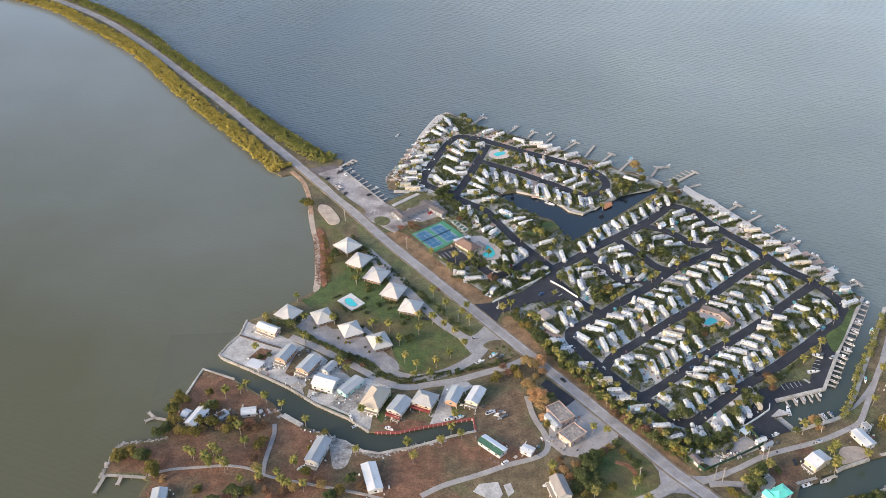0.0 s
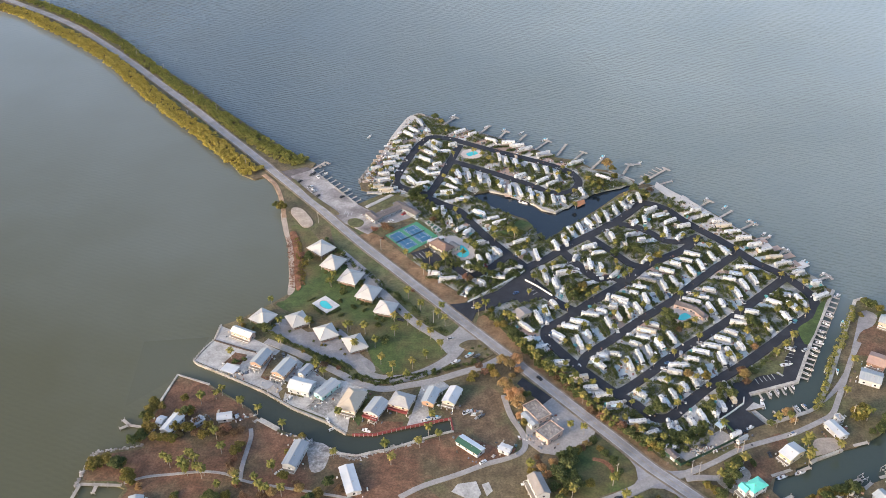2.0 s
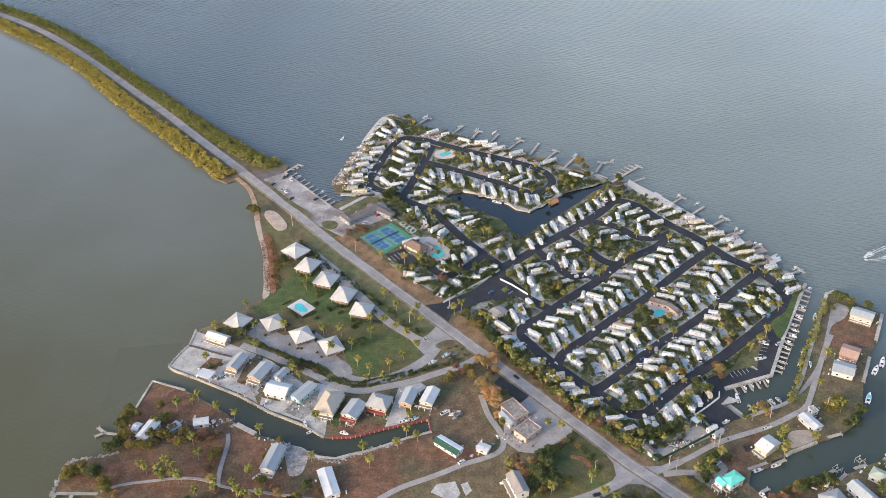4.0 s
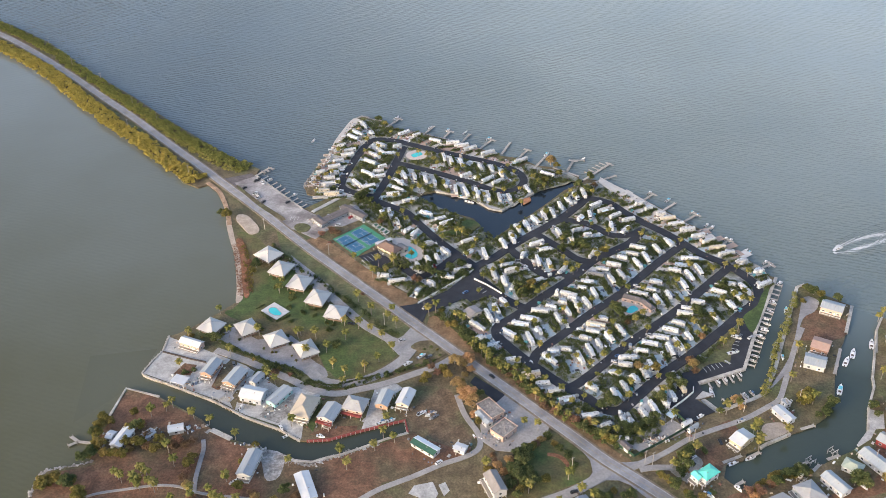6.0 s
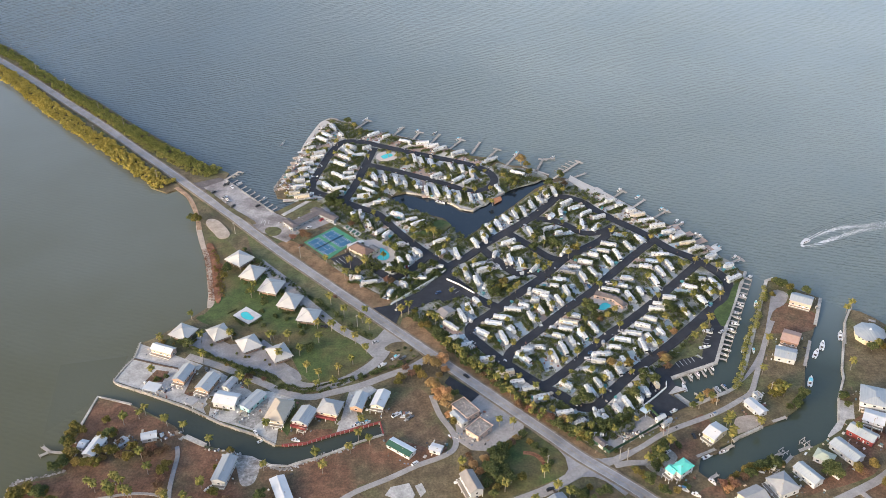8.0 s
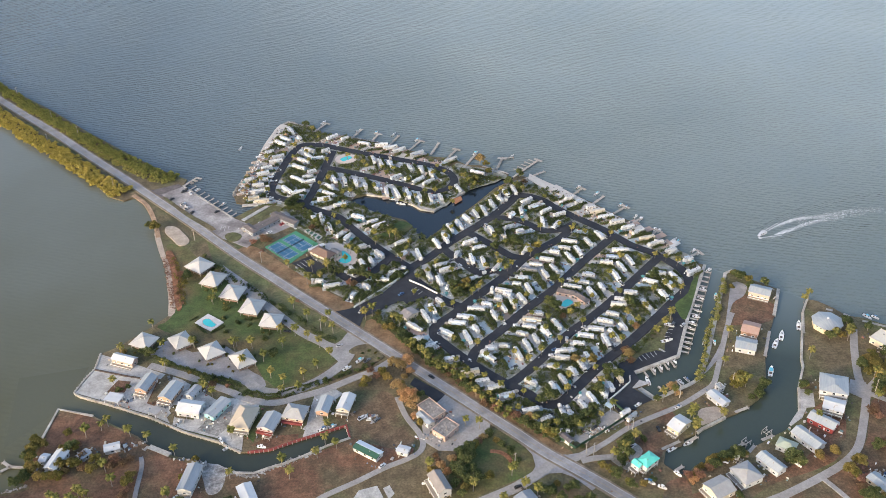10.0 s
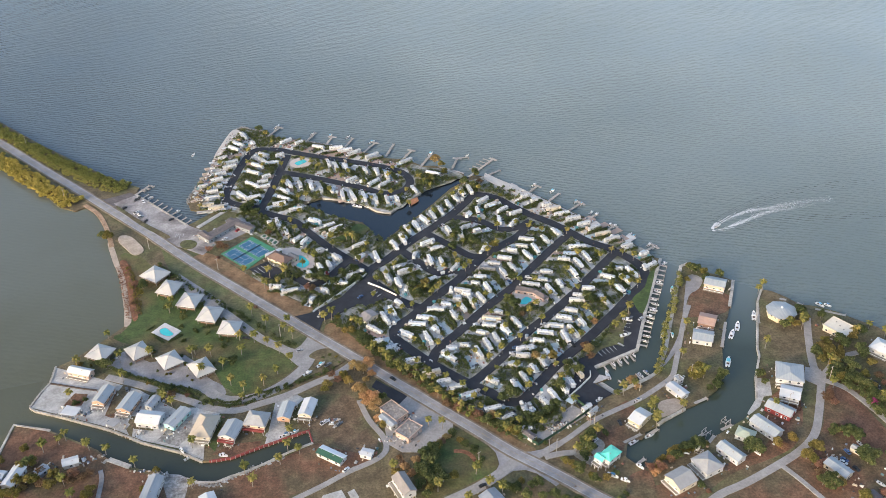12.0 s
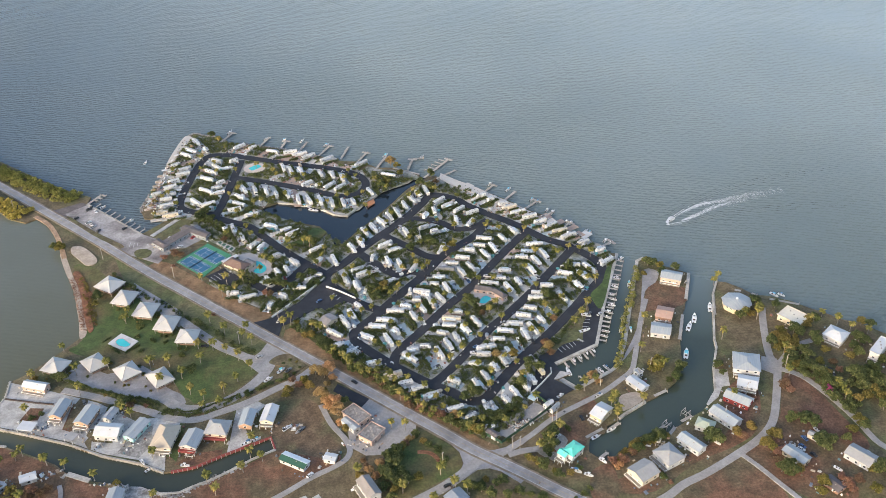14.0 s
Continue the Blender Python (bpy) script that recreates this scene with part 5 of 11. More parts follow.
for rows in (
[
    ('pyramid', -145.6, 603.7, -38.6, 16.8, 15.5, 4.3, 3.7, 'villa', 'villa_wall', 'deck'),
    ('pyramid', -133.4, 585.2, -22.8, 14.3, 16.3, 4.3, 3.7, 'villa', 'villa_wall', 'deck'),
    ('pyramid', -117.6, 568.1, -18.7, 15, 15.9, 4.3, 3.7, 'villa', 'villa_wall', 'deck'),
    ('pyramid', -102.4, 550.1, -18.4, 14.5, 16.2, 4.3, 3.7, 'villa', 'villa_wall', 'deck'),
    ('pyramid', -87.9, 533.3, -13.2, 14.1, 14.4, 4.3, 3.7, 'villa', 'villa_wall', 'deck'),
    ('pyramid', -170.6, 518.8, -28.2, 14.6, 14.3, 4.3, 3.7, 'villa', 'villa_wall', 'deck'),
    ('pyramid', -146.3, 517.3, -57.4, 15.2, 13.3, 4.3, 3.7, 'villa', 'villa_wall', 'deck'),
    ('pyramid', -124.7, 505, -60.1, 15, 13.7, 4.3, 3.7, 'villa', 'villa_wall', 'deck'),
    ('pyramid', -103.5, 494.7, -60.8, 16.2, 13.3, 4.3, 3.7, 'villa', 'villa_wall', 'deck'),
    ('gable_x', -180.4, 502.3, -23.7, 16.4, 7.1, 4, 1.8, 'white', 'pink', 'porch'),
], [
    ('gable_y', -161.7, 475.9, -19, 8.6, 15.3, 5.2, 2, 'silver', 'orange', 'deck'),
    ('gable_y', -144.9, 467, -22.3, 10, 15.7, 5.2, 2, 'silver', 'orange', 'deck'),
    ('flat', -179.9, 466.1, -21.7, 10.2, 7.6, 3, 0.3, 'white', 'open', ''), ('flat', -152.6, 452.3, -33.5, 6.5, 6.1, 2.8, 0.3, 'pale', 'open', ''),
    ('gable_x', -130.8, 452.4, -16.1, 15.3, 11.1, 4.5, 2.2, 'white', 'white', ''),
    ('gable_y', -131.3, 467.7, -26.2, 6.2, 10.4, 3.2, 1.2, 'slate', 'white', ''),
    ('gable_y', -114.7, 451.6, -33.1, 8.3, 17.1, 3.6, 1, 'silver', 'teal', ''),
    ('hip', -97, 439.8, -15.9, 13.1, 19.1, 5.2, 4, 'tan', 'cream', 'deck'),
    ('gable_y', -81.5, 435.4, -21.3, 11, 14.6, 4.6, 2, 'silver', 'white', 'red_deck'),
    ('hip', -66.5, 441.9, -17.5, 13.9, 12.6, 5, 2.8, 'pale', 'cream', 'red_deck'),
], [
    ('gable_y', -49.2, 446.5, -14.3, 8.6, 14.1, 5, 1.8, 'silver', 'orange', ''),
    ('gable_y', -36.2, 448.1, -17.2, 8.8, 14.8, 4.6, 1.8, 'white', 'cream', 'deck'),
    ('gable_y', -202.1, 415.5, -16.9, 8.1, 15.7, 3.6, 1.6, 'white', 'white', 'deck'),
    ('gable_x', -209.6, 417.9, -17.7, 4.8, 6.7, 3.2, 1.2, 'white', 'white', ''),
    ('gable_y', -187.6, 419.4, -37.8, 6, 7.2, 2.8, 0.8, 'slate', 'slate', ''),
    ('gable_x', -172.4, 423.6, 14.9, 9.4, 6.5, 3, 0.8, 'white', 'white', ''),
    ('gable_y', -123.1, 394.6, -11.7, 9.1, 20, 4.2, 1.6, 'silver', 'white', 'deck'),
    ('gable_y', -88.8, 378.1, 21.6, 8.9, 21.1, 3.4, 0.9, 'white', 'white', ''),
    ('gable_y', -203.6, 352.9, 10.2, 8.7, 11.2, 3.6, 1.2, 'silver', 'white', ''),
    ('gable_x', -23.1, 408.5, -37.8, 17.6, 7.4, 3.2, 1, 'green_white', 'white', ''),
], [
    ('gable_x', -2.7, 407.3, -24.9, 7.6, 6.1, 3, 0.4, 'white', 'white', ''),
    ('gable_x', 16.4, 377.6, -68.6, 15.9, 8.4, 6.5, 2, 'shingle', 'white', 'deck'),
    ('flat', 15.4, 438.5, -53, 15.8, 10.3, 4, 0.4, 'membrane', 'pink', ''),
    ('flat', 22.8, 421.4, -43.9, 10.7, 13.4, 4.2, 0.4, 'membrane', 'pink', ''),
    ('gable_x', 11.3, 431.7, -56.3, 12.6, 5.3, 3.4, 0.8, 'silver', 'white', ''),
    ('gable_y', -101.2, 658.6, -47, 7.9, 33.2, 3.8, 0.7, 'brown', 'slate', ''), ('hip', -112.8, 651, -49.2, 15, 6.7, 4, 1, 'brown', 'slate', ''),
    ('gable_y', -87.3, 663.6, 51.2, 7, 25.8, 3.8, 0.7, 'brown', 'slate', ''),
    ('hip', -55.6, 611.5, -41.1, 18.3, 10.1, 4.6, 2.8, 'terracotta', 'cream', ''),
    ('flat', -60.6, 621.3, -58.5, 3.5, 13.3, 3, 0.2, 'white', 'open', ''),
], [
    ('gable_x', -46.3, 613.1, -45, 8.5, 6.2, 3.6, 1.2, 'shingle', 'cream', ''), ('hip', 117.2, 548.2, -24, 14.5, 5.4, 3.6, 1.5, 'brown', 'pink', ''),
    ('hip', 125.9, 541.0, 34, 5, 12.5, 3.6, 1.5, 'brown', 'pink', ''), ('gable_x', 5.4, 534.1, -50.8, 8.7, 11.5, 3.6, 1.2, 'shingle', 'cream', ''),
    ('gable_x', 92.8, 409.1, -54.6, 8.2, 4.6, 2.8, 0.6, 'brown', 'white', ''),
    ('gable_y', 131.5, 427.2, -58.2, 3.3, 6.9, 2.8, 1.2, 'white', 'white', ''),
    ('gable_y', 134.5, 423.6, -51.3, 2.5, 8.1, 2.8, 1.2, 'silver', 'white', ''),
    ('gable_x', 123.3, 433.5, -49.6, 5, 4.6, 3, 0.4, 'blue', 'open', ''),
    ('gable_x', 160.5, 413.5, -49.9, 8.9, 13.5, 4.2, 1.8, 'white', 'yellow', 'deck'),
    ('hip', 134.7, 384.8, -53.7, 8.1, 11.3, 6.2, 1.9, 'aqua', 'white', 'balcony'),
], [
    ('gable_x', 128.6, 382.8, -54.8, 6, 5.3, 5.8, 1.4, 'aqua', 'white', 'balcony'),
    ('gable_x', 190.2, 434, -61.6, 13.7, 7.3, 3.6, 0.9, 'white', 'white', ''),
    ('flat', 194.4, 444.4, -63.4, 5.2, 4.1, 2.8, 0.2, 'silver', 'white', ''),
    ('gable_x', 250.9, 537, -29.1, 14.9, 10.9, 4.4, 1.6, 'silver', 'pink', 'deck'),
    ('gable_x', 231.1, 497.1, -28.9, 11.6, 12.7, 4.2, 1.4, 'salmon', 'brown_wall', 'deck'),
    ('gable_x', 222.7, 481.2, -23.3, 13.5, 11.7, 4, 1.6, 'silver', 'white', ''),
    ('flat', 314.4, 477.2, -55.3, 16.9, 13.8, 4.2, 0.5, 'cream', 'cream', ''),
    ('hip', 333.1, 454.3, -52.3, 13.5, 13.4, 4.2, 2.2, 'white', 'white', 'porch'),
    ('flat', 351.1, 433.3, -50.9, 6.6, 19.6, 8, 0.5, 'white', 'white', 'balcony'),
    ('hip', 262.9, 437.2, -21.4, 17, 17.1, 6, 1.8, 'silver', 'white', 'balcony'),
], [
    ('gable_x', 256.6, 420.7, -29.4, 12.5, 11.3, 4.8, 1.4, 'white', 'white', 'porch'),
    ('gable_x', 245.6, 409.2, -45.9, 16.6, 9, 4, 2, 'silver', 'red', ''), ('gable_x', 231.7, 396.1, -59.2, 18.4, 9.5, 4, 2, 'silver', 'white', ''),
    ('hip', 217.5, 392, -37.5, 11, 8.7, 3.6, 1.8, 'pale_green', 'white', ''),
    ('gable_x', 204.1, 379.3, -59.6, 16.1, 8.3, 4, 1.8, 'silver', 'white', ''),
    ('pyramid', 187.5, 372.2, -67.7, 14.1, 13.1, 4.4, 2.6, 'pale', 'white', 'deck'),
    ('gable_y', 169.3, 363.3, -65, 13.1, 13.6, 4.2, 2.4, 'pale', 'cream', 'deck'),
    ('gable_x', 259, 359.6, -60.8, 14.9, 8.2, 3.6, 1.2, 'silver', 'cream', ''),
    ('gable_x', 294, 351.7, -56.3, 15.7, 11.3, 4, 1.8, 'pale', 'white', ''),
    ('gable_x', 269.7, 335.9, -65.4, 11.2, 8.1, 2.6, 1.2, 'brown', 'brown_wall', ''),
], [
    ('gable_x', 276.6, 372.1, -49, 7.9, 4.5, 3, 0.8, 'pale', 'cream', ''), ('gable_x', 63, 363.9, -62.7, 9.7, 11.3, 4, 1.4, 'slate', 'white', ''),
    ('gable_x', 186.3, 388.6, -33.4, 6.2, 5.5, 3, 0.8, 'pale_green', 'white', ''),
]):
    for row in rows:
        house(*row)


def round_house(x, y, radius):
    """The eight-sided house on the point."""
    root = tagged(group_root("house", x, y, 10), "eight-sided cream house under a wide silver metal roof", "house", "houses")
    bm, n, e, h = bmesh.new(), 8, 4.4, 6.6
    ring = [(radius * math.cos(2 * math.pi * k / n), radius * math.sin(2 * math.pi * k / n), e) for k in range(n)]
    for k in range(n):
        plate(bm, [ring[k], ring[(k + 1) % n], (0, 0, h)], 0.22)
    part("roof", bm, ROOFS["silver"], root)
    bm = bmesh.new()
    tube(bm, [(0, 0, 0), (0, 0, 4.3)], [radius - 1.0, radius - 1.0], 8)
    part("wall", bm, WALLS["yellow"], root)
    for k in range(n):
        q = 2 * math.pi * (k + 0.5) / n
        r = (radius - 1.0) * math.cos(math.pi / n)
        for s in (-1.5, 1.5):
            window(root, r * math.cos(q) - s * math.sin(q), r * math.sin(q) + s * math.cos(q), 2.6, math.degrees(q) + 90, 1.3, 1.2)
    bm = bmesh.new()
    tube(bm, [(0, 0, h - 0.1), (0, 0, h + 0.7)], [0.8, 0.7], 8)
    part("roof_vent", bm, frame_mat, root)


round_house(*[
    (283.6, 499.2, 10.5),
][0])

# ---- trailers, cars and their lots
def gloss_paint(name, low, high, vary=0.1):
    return surface(name, low, high, 0.4, 3, 0.35, 0.05, 0.005, vary, stain=tuple(v * 0.86 for v in low), stain_scale=0.5)


rv_white = gloss_paint("trailer_white", (0.56, 0.56, 0.545), (0.72, 0.72, 0.70), 0.16)
rv_cream = gloss_paint("trailer_cream", (0.56, 0.49, 0.38), (0.66, 0.60, 0.48))
rv_dark = gloss_paint("trailer_dark", (0.16, 0.17, 0.19), (0.24, 0.25, 0.27))
rv_blue = gloss_paint("trailer_blue", (0.30, 0.38, 0.50), (0.42, 0.50, 0.60))
rv_stripe = gloss_paint("trailer_stripe", (0.34, 0.32, 0.30), (0.48, 0.46, 0.43), 0.4)
unit_mat = gloss_paint("roof_unit_grey", (0.30, 0.30, 0.31), (0.46, 0.46, 0.47), 0.3)
tyre_mat = surface("tyre_rubber", (0.015, 0.015, 0.016), (0.03, 0.03, 0.03), 2, 8, 0.9, 0.1, 0.01)
awning_mat = surface("awning_cloth", (0.30, 0.36, 0.42), (0.55, 0.58, 0.60), 0.4, 3, 0.9, 0.1, 0.02, 0.5)


def wheel(parent, x, y, r=0.42, wide=0.28):
    key = ("wheel", r)
    if key not in POST:
        bm = bmesh.new()
        tube(bm, [(0, -wide / 2, r), (0, wide / 2, r)], [r, r], 10)
        o = finish("wheel", bm, tyre_mat)
        POST[key] = o.data
        bpy.data.objects.remove(o)
    o = new("wheel", POST[key])
    o.parent = parent
    o.location = (x, y, 0)


def trailer(kind, length, paint, shade):
    """A camper along x, its front at +x: motorhome, fifth_wheel or travel_trailer."""
    root = new({"motorhome": "motorhome", "fifth_wheel": "fifth_wheel_trailer", "travel_trailer": "travel_trailer"}[kind])
    h, a, top = 1.28, length / 2, 3.35 if kind != "travel_trailer" else 2.95
    bm = bmesh.new()
    if kind == "fifth_wheel":
        box(bm, -a, a - 2.6, -h, h, 0.55, top, 0.22)
        box(bm, a - 2.65, a, -h, h, 1.75, top - 0.06, 0.28)
    else:
        box(bm, -a, a, -h, h, 0.5, top, 0.22)
        for v in bm.verts:
            if v.co.x > a - 0.4 and v.co.z > 2.0:
                v.co.x -= 0.35 if kind == "motorhome" else 0.55
    # painted swoosh along the flanks, dark roof hatches and a rain gutter
    shell = set(bm.faces)
    for sy in (-1, 1):
        box(bm, -a * 0.9, a * 0.35, sy * h - 0.015, sy * h + 0.015, 1.05, 1.3)
        box(bm, -a * 0.15, a * 0.7 if kind != "fifth_wheel" else a * 0.3, sy * h - 0.012, sy * h + 0.012, 1.45, 1.62)
    for px, py in ((-0.78, 0.5), (-0.1, -0.45), (0.62, 0.35)):
        box(bm, px * a - 0.3, px * a + 0.3, py - 0.3, py + 0.3, top - 0.02, top + 0.12)
    for f in bm.faces:
        f.material_index = 0 if f in shell else 1
    body = part("body", bm, [paint, rv_stripe], root)
    if kind == "motorhome":
        part("windscreen", box(bmesh.new(), a - 0.32, a + 0.02, -h + 0.12, h - 0.12, 1.5, 2.5, 0.05), glass_mat, body)
    for k, px in enumerate((-0.5, 0.35)):
        part("roof_unit", box(bmesh.new(), px * a - 0.5, px * a + 0.5, -0.38, 0.38, top - 0.02, top + 0.32, 0.08), unit_mat, body)
    for s in (-1, 1):
        pane = bmesh.new()
        for p0, p1, z0 in ((-0.74, -0.58, 1.95), (-0.26, -0.06, 1.9), (0.34, 0.46, 1.95)):
            box(pane, p0 * a, p1 * a, s * h - 0.02, s * h + 0.02, z0, 2.4)
        part("side_window", pane, glass_mat, body)
    slide = box(bmesh.new(), -a * 0.45, a * 0.15, h - 0.05, h + 0.6, 1.0, top - 0.35, 0.08)
    part("slide_out", slide, paint, root)
    if not shade:
        return root
    aw = bmesh.new()
    v = [aw.verts.new(p) for p in ((-a * 0.6, -h - 0.02, 2.75), (a * 0.45, -h - 0.02, 2.75), (a * 0.45, -h - 1.7, 2.35), (-a * 0.6, -h - 1.7, 2.35))]
    w = [aw.verts.new(p.co - Vector((0, 0, 0.06))) for p in v]
    aw.faces.new(list(reversed(v)))
    aw.faces.new(w)
    for i in range(4):
        aw.faces.new((v[i], v[(i + 1) % 4], w[(i + 1) % 4], w[i]))
    part("awning", aw, awning_mat, root)
    return root


PROTO = {}
RV_WORDS = {"motorhome": "motorhome", "fifth_wheel": "fifth-wheel trailer", "travel_trailer": "travel trailer"}
PAINT_WORDS = {"": "white", "c": "cream", "d": "dark grey", "b": "pale blue", "v": "white"}
rng = random.Random(4)
LOTS = []


def place_trailer(x, y, heading, length, tone, group):
    if tone == "v":
        kind = "motorhome"
    else:
        kind = rng.choice(("motorhome", "motorhome", "fifth_wheel", "travel_trailer")) if length > 9 else "travel_trailer"
    size = min((6.5, 8.0, 9.5, 11.0, 12.2, 13.2), key=lambda s: abs(s - length))
    if rng.random() < 0.5:
        heading += 180
    m = pose(x, y, 0.16, 0, 0, heading + rng.uniform(-1.5, 1.5))
    shade = rng.random() < 0.35
    key = (kind, size, tone, shade)
    if key not in PROTO:
        PROTO[key] = trailer(kind, size, {"": rv_white, "v": rv_white, "c": rv_cream, "d": rv_dark, "b": rv_blue}[tone], shade)
        PROTO[key].matrix_basis = m
        ob = PROTO[key]
    else:
        ob = copy_thing(PROTO[key], m)
    long = "long " if length > 11.5 else "short " if length < 8 else ""
    tagged(ob, f"{long}{PAINT_WORDS[tone]} {RV_WORDS[kind]} {'with an open awning' if shade else 'parked'} on its lot", "trailer" if kind != "motorhome" else "motorhome", group)


lot_mats = [surface("lot_concrete", (0.42, 0.415, 0.40), (0.58, 0.575, 0.56), 0.15, 3, 0.9, 0.2, 0.02, 0.14, stain=(0.34, 0.33, 0.31), stain_scale=0.2),
            surface("lot_blue_grey_concrete", (0.36, 0.43, 0.455), (0.48, 0.55, 0.575), 0.15, 3, 0.85, 0.2, 0.02, 0.1, stain=(0.34, 0.38, 0.40), stain_scale=0.2),
            surface("lot_pinkish_pavers", (0.36, 0.26, 0.21), (0.48, 0.36, 0.29), 0.3, 4, 0.9, 0.3, 0.02, 0.12, stain=(0.32, 0.24, 0.2), stain_scale=0.3),
            surface("lot_pale_gravel", (0.46, 0.43, 0.39), (0.62, 0.59, 0.54), 0.3, 4, 0.95, 0.3, 0.03, 0.1, stain=(0.40, 0.36, 0.31), stain_scale=0.3)]
LOT_WORDS = ("grey concrete", "blue-grey concrete", "pinkish paver", "pale gravel")


def lot(x, y, heading, long, wide, which=None):
    """A parking pad of a lot, in slabs with open joints."""
    k = which if which is not None else rng.choice((0, 0, 0, 1, 1, 2, 3, 3))
    top = 0.068 + 0.0016 * (len(LOTS) % 45)
    bm = bmesh.new()
    n = max(2, round(long / 4.5))
    for i in range(n):
        x0 = -long / 2 + i * long / n
        box(bm, x0 + 0.04, x0 + long / n - 0.04, -wide / 2, wide / 2, -0.2, top)
    ob = finish("lot_pad", bm, lot_mats[k])
    ob.matrix_basis = pose(x, y, 0, 0, 0, heading)
    tagged(ob, f"{LOT_WORDS[k]} pad of a trailer lot", "pad", kind="structure")
    LOTS.append((x, y, heading, long, wide))


PARK_LANES = np.array([(p.x, p.y) for pts in (park_spine, park_outer_east, park_mid_a, park_mid_b, park_mid_c, park_row_b, park_row_c, park_west_road, park_west_loop, park_loop_north, park_link_north)
                       for p in smoothed(pts, 10)])


def lane_gap(x, y):
    """How far a place lies from the middle of the nearest park lane."""
    return math.sqrt(((PARK_LANES - (x, y)) ** 2).sum(1).min())


def lot_span(x, y, heading, length):
    """From the lane's edge to behind the trailer: the near and far ends of a lot, measured along its trailer."""
    cx, cy = math.cos(radians(heading)), math.sin(radians(heading))
    ends = []
    for s in (-1, 1):
        d = length / 2 - 1
        while d < 21 and lane_gap(x + s * cx * d, y + s * cy * d) > 3.0:
            d += 0.5
        ends.append(d)
    back = length / 2 + rng.uniform(0.8, 2.2)
    if min(ends) >= 21:
        return -length / 2 - 2.5, length / 2 + 2.5
    return (-ends[0], min(back, ends[1])) if ends[0] <= ends[1] else (-min(back, ends[0]), ends[1])


